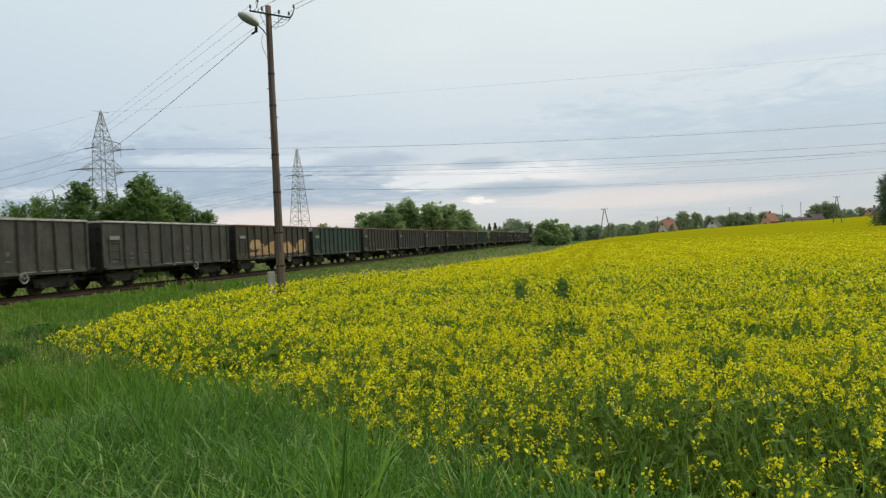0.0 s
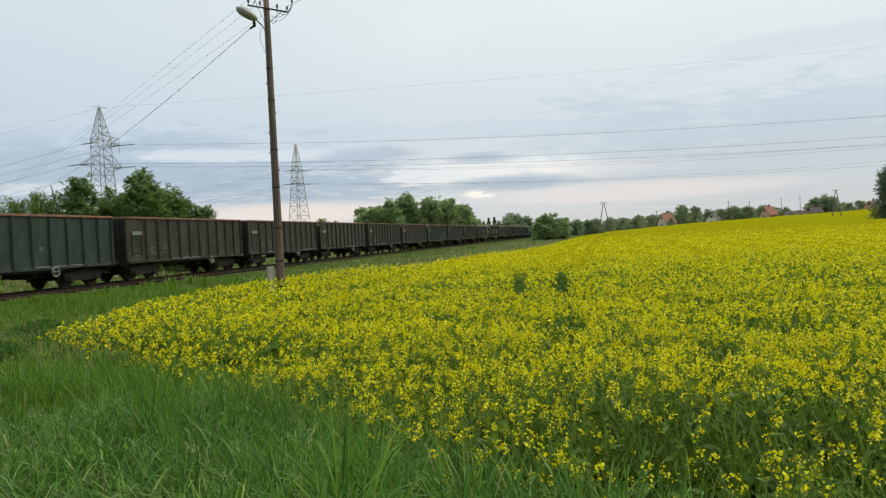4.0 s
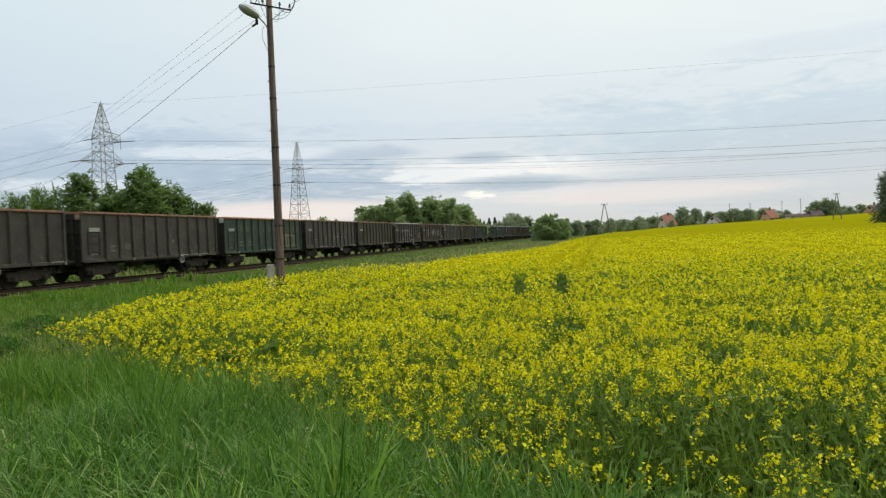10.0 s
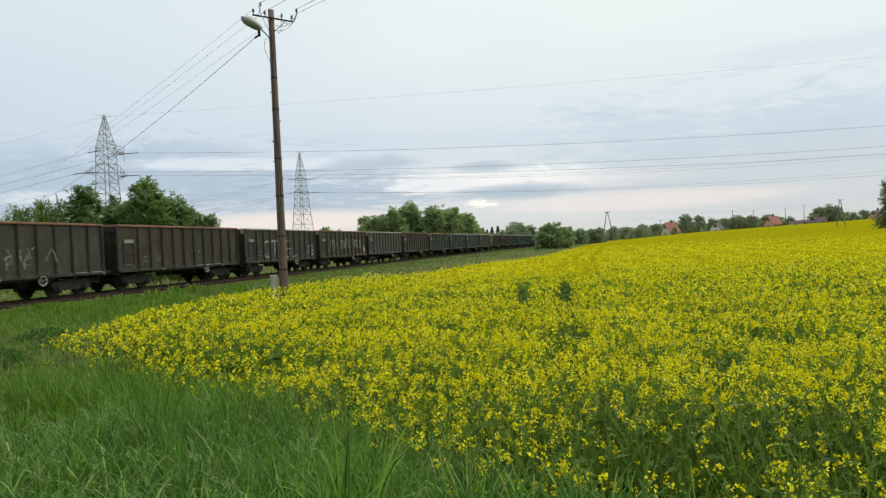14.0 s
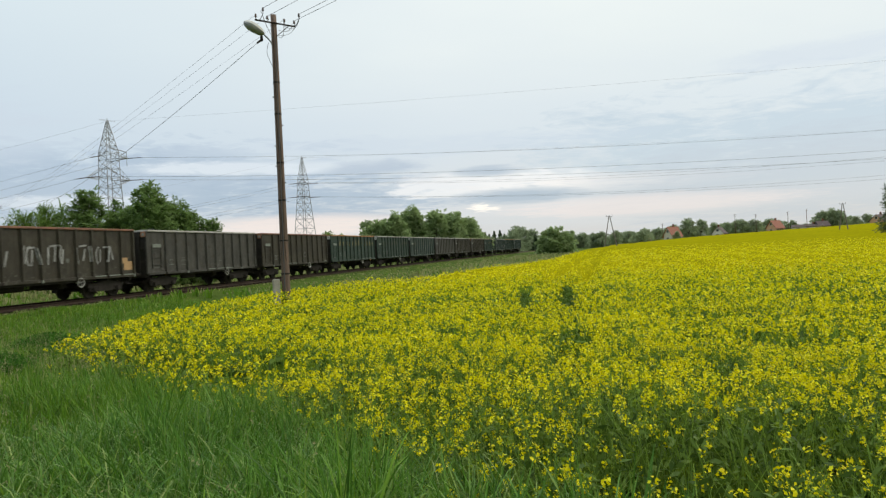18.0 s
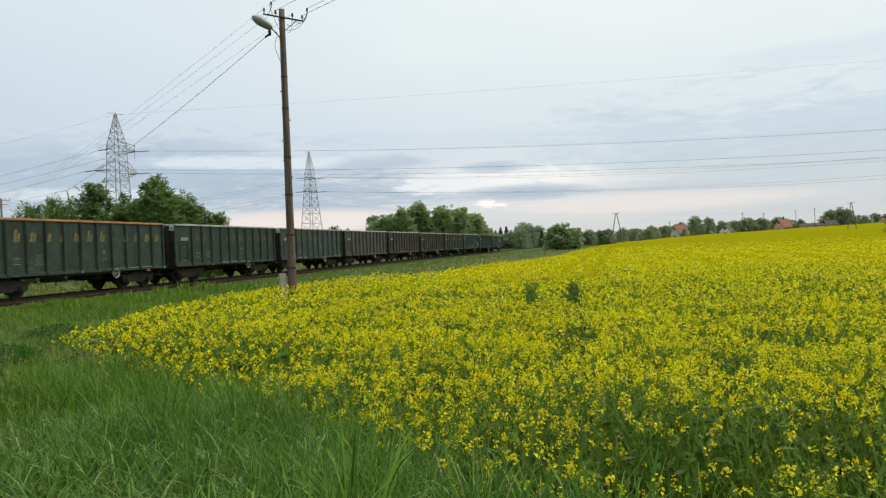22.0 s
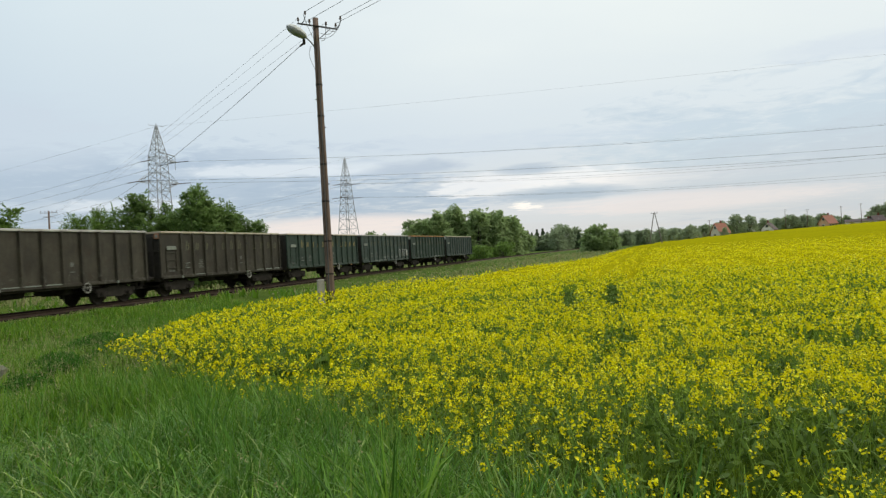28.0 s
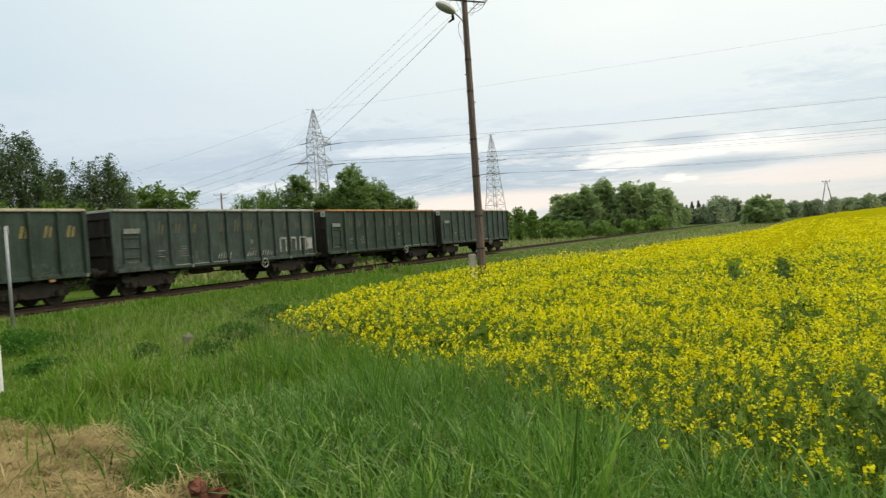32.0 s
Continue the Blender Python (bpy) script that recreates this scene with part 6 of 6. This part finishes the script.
        i, j = i[good], j[good]
        f = np.stack([i * na + j, (i + 1) * na + j, (i + 1) * na + j + 1, i * na + j + 1], -1)
        part(name, raw_mesh(name, np.stack([x, y, z], -1), f, mat, True), mat, crop)


def crop_sheet(name, stops, scale):
    m, nt, b = material(name, 0.9)
    co = nt.nodes.new("ShaderNodeTexCoord").outputs["Object"]
    a, f = noise_tex(nt, co, scale, 5, 0.65), noise_tex(nt, co, 0.05, 4, 0.5)
    g = noise_tex(nt, co, scale * 6, 3, 0.7)
    v = maths(nt, "ADD", maths(nt, "MULTIPLY", a, 0.45), maths(nt, "ADD", maths(nt, "MULTIPLY", f, 0.2), maths(nt, "MULTIPLY", g, 0.35)))
    links(nt, (ramp(nt, v, stops), b.inputs["Base Color"]))
    b.inputs["Specular IOR Level"].default_value = 0.0
    bump(nt, b, a, 0.8, 0.15)
    return m


M_CROPLOW = crop_sheet("crop_leaf_layer", [(0.35, (0.03, 0.058, 0.010)), (0.5, (0.065, 0.105, 0.010)), (0.65, (0.14, 0.18, 0.010))], 3.0)
M_CROPFAR = crop_sheet("crop_in_flower", [(0.36, (0.175, 0.168, 0.006)), (0.5, (0.25, 0.232, 0.005)), (0.64, (0.32, 0.288, 0.005))], 1.2)
make_crop()


# ---- grass ----
def blades(rng, x, y, z, h, w, bend, mat, name, parent, lean=None, fine=False):
    """Arching grass blades that hang over towards the tip."""
    n = len(x)
    a = rng.uniform(0, 2 * math.pi, n)
    ox, oy = np.cos(a) * w, np.sin(a) * w
    b = rng.uniform(0, 2 * math.pi, n) if lean is None else lean + rng.normal(0, 0.7, n)
    cuts = ((0.0, 1.0), (0.3, 0.95), (0.55, 0.8), (0.75, 0.62), (0.9, 0.38)) if fine else ((0.0, 1.0), (0.45, 0.85), (0.8, 0.5))
    rows, px, py, pz, last = [], x, y, z, 0.0
    first = rng.uniform(0.0, 0.25, n)
    for u, k in cuts + ((1.0, 0.0),):
        tilt = first + 2.4 * bend * ((u + last) / 2) ** 1.8
        step = h * (u - last) * 1.08
        px, py, pz = px + np.cos(b) * np.sin(tilt) * step, py + np.sin(b) * np.sin(tilt) * step, pz + np.cos(tilt) * step
        last = u
        if k:
            rows += [np.stack([px - ox * k, py - oy * k, pz], -1), np.stack([px + ox * k, py + oy * k, pz], -1)]
    rows.append(np.stack([px, py, pz], -1))
    v = np.stack(rows, 1).reshape(-1, 3)
    c = len(cuts)
    i = np.arange(n)[:, None] * (2 * c + 1)
    tri = i + np.array([2 * c - 2, 2 * c - 1, 2 * c])
    quads = np.concatenate([i + 2 * q + np.array([0, 1, 3, 2]) for q in range(c - 1)])
    me = bpy.data.meshes.new(name)
    nq, ntri = len(quads), len(tri)
    me.vertices.add(len(v))
    me.vertices.foreach_set("co", np.asarray(v, np.float32).ravel())
    me.loops.add(nq * 4 + ntri * 3)
    me.loops.foreach_set("vertex_index", np.concatenate([quads.ravel(), tri.ravel()]).astype(np.int32))
    me.polygons.add(nq + ntri)
    me.polygons.foreach_set("loop_start", np.concatenate([np.arange(nq) * 4, nq * 4 + np.arange(ntri) * 3]).astype(np.int32))
    me.materials.append(mat)
    me.update(calc_edges=True)
    return part(name, me, mat, parent)


def mown(x, y):
    """1 on the mown verge by the road, 0 in the tall grass."""
    d = np.maximum((x + 6.1) * 0.657 + (y - 6.86) * 0.754 - 0.08, y - 7.45)
    return 1 - smooth01(-0.25, 0.25, d + 0.16 * np.sin(x * 2.6) + 0.1 * np.sin(y * 5.0))


def trodden(x, y):
    """1 on the low trodden grass beside the guide post, 0 in the tall grass."""
    return smooth01(-0.3, 0.3, -(x + y - 0.1) + 0.2 * np.sin(x * 1.9)) * smooth01(6.8, 7.4, y) * (1 - smooth01(13.5, 15.5, y))


def make_grass():
    rng = np.random.default_rng(11)
    g = thing("meadow_grass", Matrix(), "tall lush green meadow grass with pale seed heads", "grass", kind="stuff")
    for r0, r1, tufts, per, az0, az1, w, h0, h1, name in (
        (2.6, 7.5, 66, 13, -58, 40, 0.0072, 0.30, 0.80, "near_blades"), (7.5, 15, 42, 12, -55, 5, 0.009, 0.30, 0.68, "middle_blades"),
        (15, 40, 18, 8, -55, 0, 0.0125, 0.24, 0.46, "far_blades"), (40, 170, 0.8, 6, -38, 12, 0.06, 0.3, 0.75, "farthest_blades"), (1.3, 9.0, 9, 8, 40, 285, 0.012, 0.10, 0.28, "verge_blades")):
        n = int(tufts * math.pi * (r1 * r1 - r0 * r0) * (az1 - az0) / 360)
        tx, ty = scatter(rng, n, r0, r1, az0, az1)
        th = rng.uniform(0, 1, n) ** 1.4
        k = np.repeat(np.arange(n), per)
        n = len(k)
        a, rr = rng.uniform(0, 2 * math.pi, n), np.abs(rng.normal(0, 0.07 + 0.004 * r0, n))
        x, y = tx[k] + rr * np.cos(a), ty[k] + rr * np.sin(a)
        d = (x - np.interp(y, TY, TX)) * 0.977
        tuft = 0.5 + 0.5 * np.sin(x * 1.3 + 1.5 * np.sin(y * 1.1)) * np.sin(y * 1.6 + 1.2 * np.sin(x * 0.9))
        dep = field_depth(x, y)
        keep = (dep < rng.uniform(0.2, 0.9, n) * np.where(x > 0.2, 0.35, 1.0)) & (np.abs(d) > np.where(y > 45, 1.45, 1.1)) & (np.hypot(x + 3.2, y - 4.4) > 0.5) & (rng.uniform(0, 1, n) < (0.6 + 0.4 * tuft) * np.where(np.hypot(x, y) < 9, 0.45 + 0.55 * smooth01(0.25, 0.6, 0.5 + 0.5 * np.sin(x * 5.3 + 1.7 * np.sin(y * 3.3)) * np.sin(y * 4.4 + 1.5 * np.sin(x * 3.9))), 1) * (1 - 0.95 * mown(x, y)))
        x, y, d, tuft, a, k, dep = x[keep], y[keep], d[keep], tuft[keep], a[keep], k[keep], dep[keep]
        r = np.hypot(x, y)
        h = (h0 + (h1 - h0) * (0.55 * th[k] + 0.45 * rng.uniform(0, 1, len(x)))) * (0.6 + 0.5 * tuft) * (0.55 + 0.45 * smooth01(1.5, 5.0, np.abs(d))) * (1 + 0.3 * np.exp(-((dep / 0.8) ** 2)))
        h = h * np.where(y > 45, 0.25 + 0.75 * smooth01(3.0, 13.0, np.abs(d)), 1.0)
        tus = 0.5 + 0.5 * np.sin(x * 5.3 + 1.7 * np.sin(y * 3.3)) * np.sin(y * 4.4 + 1.5 * np.sin(x * 3.9))
        h = h * np.where(r < 11, 0.62 + 0.62 * tus, 1.0)
        h = np.where((dep > -1.3) & (r0 < 10), np.maximum(h, rng.uniform(0.42, 0.72, len(x))), h)
        # broad swells and hollows in the sward
        swell = np.sin(x * 0.75 + 1.9 * np.sin(y * 0.42)) * np.sin(y * 0.66 + 1.6 * np.sin(x * 0.37 + 1.0))
        h = h * (1 + 0.38 * swell * (dep < -1.0)) * (1 - 0.68 * trodden(x, y))
        warm = rng.uniform(0, 1, len(x)) < np.clip(0.10 + 0.36 * smooth01(5.5, 12, r) + 0.28 * smooth01(-4.5, -8.0, x) + 0.5 * (tuft - 0.6), 0.03, 0.95)
        z, ww, bend = ground_z(x, y) - 0.02, w * rng.uniform(0.6, 1.4, len(x)), rng.uniform(0.1, 1.0, len(x)) ** 1.4 * 0.9
        dry = (rng.uniform(0, 1, len(x)) < 0.75 * smooth01(38, 60, r) * (0.4 + 1.2 * tuft)) | (rng.uniform(0, 1, len(x)) < 0.55 * (np.abs(d) < 2.3))
        for sel, mat in ((~warm & ~dry, M_GRASS_COOL), (warm & ~dry, M_GRASS_WARM), (dry, M_GRASS_DRY)):
            if not sel.any():
                continue
            blades(rng, x[sel], y[sel], z[sel], h[sel], ww[sel], bend[sel], mat, name, g, a[sel], r0 < 5)
    # broad arching blades close by
    n = 2600
    tx, ty = scatter(rng, n, 2.6, 9.5, -58, 40)
    k = np.repeat(np.arange(n), 11)
    way = rng.uniform(0, 2 * math.pi, n)[k]
    x, y = tx[k] + rng.normal(0, 0.06, len(k)), ty[k] + rng.normal(0, 0.06, len(k))
    ok = (field_depth(x, y) < rng.uniform(0.0, 1.0, len(x)) * np.where(x > 0.2, 0.3, 1.0)) & (mown(x, y) < 0.3) & (trodden(x, y) < 0.3) & (np.hypot(x + 3.2, y - 4.3) > 0.55)
    x, y, way = x[ok], y[ok], way[ok]
    m = len(x)
    blades(rng, x, y, ground_z(x, y) - 0.02, rng.uniform(0.38, 0.80, m), rng.uniform(0.0045, 0.0088, m), rng.uniform(0.45, 1.15, m), M_GRASS_BROAD, "arching_blades", g, way, True)
    # dark nettle patches
    for cx, cy, rad, tall in ((-10.2, 16.4, 0.7, 0.5), (-16.0, 15.2, 1.4, 0.6), (-12.4, 12.6, 0.5, 0.3), (-11.5, 20.5, 1.0, 0.5), (-8.9, 13.2, 0.5, 0.45), (-10.3, 13.0, 0.4, 0.5), (-9.4, 15.4, 0.6, 0.5), (-9.6, 18.2, 0.8, 0.6)):
        n = int(2400 * rad)
        x, y = rng.normal(cx, rad * 0.5, n), rng.normal(cy, rad * 0.5, n)
        v, f = leaf_cards(rng, np.stack([x, y, ground_z(x, y) + rng.uniform(0.08, tall, n) * np.exp(-(((x - cx) ** 2 + (y - cy) ** 2) / (1.6 * rad * rad)))], -1), 0.045, 0.4, 1.9)
        part("nettles", raw_mesh("nettles", v, f, M_NETTLE), M_NETTLE, g)
    # low broad-leaved weeds among the grass
    n = 60
    tx, ty = scatter(rng, n, 3.2, 10.0, -52, 6)
    k = np.repeat(np.arange(n), 50)
    x, y = tx[k] + rng.normal(0, 0.12, len(k)), ty[k] + rng.normal(0, 0.12, len(k))
    ok = (field_depth(x, y) < 0.0) & (mown(x, y) < 0.3)
    x, y = x[ok], y[ok]
    v, f = leaf_cards(rng, np.stack([x, y, ground_z(x, y) + rng.uniform(0.15, 0.5, len(x))], -1), 0.04, 0.3, 1.5)
    part("weed_leaves", raw_mesh("weed_leaves", v, f, M_WEED), M_WEED, g)
    # seed heads on thin stalks
    n = 3600
    x, y = scatter(rng, n, 4.0, 24, -58, 5)
    keep = (field_depth(x, y) < 0.6) & (rng.uniform(0, 1, n) < 0.06 + 1.1 * smooth01(-3.0, -9.0, x)) & (mown(x, y) < 0.4) & (trodden(x, y) < 0.2)
    x, y = x[keep], y[keep]
    h = rng.uniform(0.6, 0.95, len(x))
    blades(rng, x, y, ground_z(x, y), h, np.full(len(x), 0.0022), rng.uniform(0.05, 0.3, len(x)), M_SEEDHEAD, "seed_stalks", g)
    m = len(x) * 7
    k = rng.integers(0, len(x), m)
    c = np.stack([x[k] + rng.normal(0, 0.018, m), y[k] + rng.normal(0, 0.018, m), ground_z(x[k], y[k]) + h[k] * rng.uniform(0.82, 0.97, m)], -1)
    v, f = leaf_cards(rng, c, 0.012, 0.4, 2.2)
    part("seed_heads", raw_mesh("seed_heads", v, f, M_SEEDHEAD), M_SEEDHEAD, g)
    # green tufts that come through the cut hay
    n = 60
    tx, ty = scatter(rng, n, 3.6, 9.5, -70, -28)
    k = np.repeat(np.arange(n), 34)
    x, y = tx[k] + rng.normal(0, 0.09, len(k)), ty[k] + rng.normal(0, 0.09, len(k))
    ok = mown(x, y) > 0.4
    x, y = x[ok], y[ok]
    m = len(x)
    blades(rng, x, y, ground_z(x, y) - 0.01, rng.uniform(0.08, 0.24, m), rng.uniform(0.004, 0.007, m), rng.uniform(0.2, 1.0, m), M_GRASS_WARM, "hay_tufts", g, None, True)
    # cut hay lying on the mown verge
    hay = thing("mown_hay", Matrix(), "dry straw-coloured cut grass lying on the mown verge", "hay", kind="stuff")
    n = 70000
    x, y = scatter(rng, n, 2.5, 11, -75, -25)
    keep = (rng.uniform(0, 1, n) < mown(x, y) ** 1.5) & (np.hypot(x + 3.2, y - 4.5) > 0.3)
    x, y = x[keep], y[keep]
    n = len(x)
    a = rng.uniform(0, 2 * math.pi, n)
    a = np.where(rng.uniform(0, 1, n) < 0.6, 0.5 + rng.normal(0, 0.5, n) + 0.8 * np.sin(x * 1.7 + y), a)
    L = rng.uniform(0.05, 0.26, n)
    heap = 0.2 * np.clip(np.sin(x * 2.1 + 1.3 * np.sin(y * 2.2)) * np.sin(y * 3.1 + x), 0, 1) + 0.08 * np.clip(np.sin(x * 7.3 + y) * np.sin(y * 8.1 - x), 0, 1)
    z = ground_z(x, y) + 0.01 + heap + np.abs(rng.normal(0, 0.04, n))
    dx, dy, dz = np.cos(a) * L, np.sin(a) * L, rng.normal(0, 0.05, n)
    wx, wy = -np.sin(a) * 0.0032, np.cos(a) * 0.0032
    v = np.stack([np.stack([x - dx - wx, y - dy - wy, z - dz], -1), np.stack([x - dx + wx, y - dy + wy, z - dz], -1), np.stack([x + dx + wx, y + dy + wy, z + dz], -1), np.stack([x + dx - wx, y + dy - wy, z + dz], -1)], 1)
    ridge = smooth01(0.15, 0.5, mown(x, y)) * (1 - smooth01(0.7, 1.0, mown(x, y)))
    v[:, :, 2] += (0.06 * ridge * rng.uniform(0, 1, n))[:, None]
    part("straws", raw_mesh("straws", v, np.arange(4 * n).reshape(-1, 4), M_HAY), M_HAY, hay)


make_grass()


# ---- small things by the crossing ----
def make_small_things():
    x, y = -10.6, 14.9
    z0 = float(ground_z(x, y))
    m = thing("marker_stone", pose(x, y, z0, 4, 3, 25), "short weathered concrete marker post in the grass", "marker post")
    part("stone", Shape().box((0, 0, -0.02), (0.21, 0.21, 0.80), chamfer=0.07), M_MOSSY, m)
    x, y = -18.8, 17.9
    z0 = float(ground_z(x, y))
    s = thing("sign_post", pose(x, y, z0, 0, 0, 40), "bare pale grey steel post beside the crossing", "post")
    part("post", Shape().tube((0, 0, -0.1), (0, 0, 3.1), 0.05, 0.05, 10), M_STEEL, s, "pale grey steel post", smooth=True)
    part("bracket", Shape().box((0.03, 0, 3.0), (0.10, 0.06, 0.26), chamfer=0.01), M_STEEL, s)
    x, y = -21.67, 20.51
    z0 = float(ground_z(x, y))
    s = thing("warning_sign", pose(x, y, z0, 0, 0, 45), "white sign with a red edge on a steel post", "sign")
    part("post", Shape().tube((-0.2, 0.05, -0.1), (-0.2, 0.05, 3.6), 0.04, 0.04, 10), M_STEEL, s, smooth=True)
    part("sign_panel", Shape().box((-0.2, 0, 3.35), (0.7, 0.03, 0.7), chamfer=0.008), M_WHITEPAINT, s)
    part("red_edge", Shape().box((0.14, -0.003, 3.35), (0.05, 0.04, 0.72)).box((-0.2, -0.003, 3.70), (0.72, 0.04, 0.05)).box((-0.2, -0.003, 3.0), (0.72, 0.04, 0.05)), M_REDPAINT, s, "red painted edge")
    x, y = -11.60, 10.60
    z0 = float(ground_z(x, y))
    g = thing("guide_post", pose(x, y, z0, 0, 0, 20), "white and red roadside guide post in the grass", "guide post")
    part("lower", Shape().box((0, 0, 0.43), (0.14, 0.10, 0.90), chamfer=0.015), M_WHITEPAINT, g)
    part("upper", Shape().box((0, 0, 1.03), (0.14, 0.10, 0.30), chamfer=0.015), M_REDPAINT, g, "red painted upper band")
    x, y = -3.24, 4.52
    z0 = float(ground_z(x, y))
    b = thing("broken_bricks", pose(x, y, z0, 0, 0, 15), "heap of broken red bricks in dry grass", "bricks")
    rnd = random.Random(2)
    for i in range(10):
        chunk = Shape().box((rnd.uniform(-0.09, 0.09), rnd.uniform(-0.05, 0.05), 0.06 + 0.028 * i), (0.105, 0.085, 0.075), Euler((rnd.uniform(-0.6, 0.6), rnd.uniform(-0.6, 0.6), rnd.uniform(0, 3))).to_matrix(), chamfer=0.016)
        chunk.v = [tuple(c + rnd.uniform(-0.02, 0.02) for c in p) for p in chunk.v]
        part("brick", chunk, M_BRICK, b)


make_small_things()


# ---- what moves ----
def train_s(t):
    """Where the front corner of wagon 0 is along the track at t seconds."""
    return 38.183 - 10.09797 * t + 0.01672081 * t * t - 5.120749e-4 * t ** 3 + 0.2 * float(smooth01(18.0, 26.0, t)) + 0.43 * float(smooth01(30.2, 32.4, t))


def wagon_pose(s):
    """A wagon whose body begins at s, carried on two bogies."""
    a, b = on_track(s + 6.4 - 4.5), on_track(s + 6.4 + 4.5)
    d = b - a
    return Matrix.Translation((a + b) / 2) @ Matrix.Rotation(math.atan2(d.y, d.x) - math.pi / 2, 4, "Z")


def motions():
    times = [0, 1 / 30] + list(range(1, 31)) + [30.5, 31, 31.5, 32 - 1 / 30, 32]
    for i, w in enumerate(TRAIN):
        k = FIRST_WAGON + i
        walk(w, [(t, wagon_pose(train_s(t) + WAGON_STEP * k)) for t in times])
    steps = [f / 30 for f in range(0, 961, 2)]
    turns = [(train_s(0) - train_s(t)) / 0.46 for t in steps]
    first = WHEELSETS[:4]
    for ws in first:
        p = Matrix.Translation(ws.matrix_basis.translation)
        walk(ws, [(t, p @ Matrix.Rotation(a, 4, "X")) for t, a in zip(steps, turns)])
    for i, ws in enumerate(WHEELSETS[4:]):
        like = first[i % 4]
        ws.rotation_mode = "QUATERNION"
        ws.animation_data_create()
        ws.animation_data.action = like.animation_data.action
        ws.animation_data.action_slot = like.animation_data.action_slot


motions()
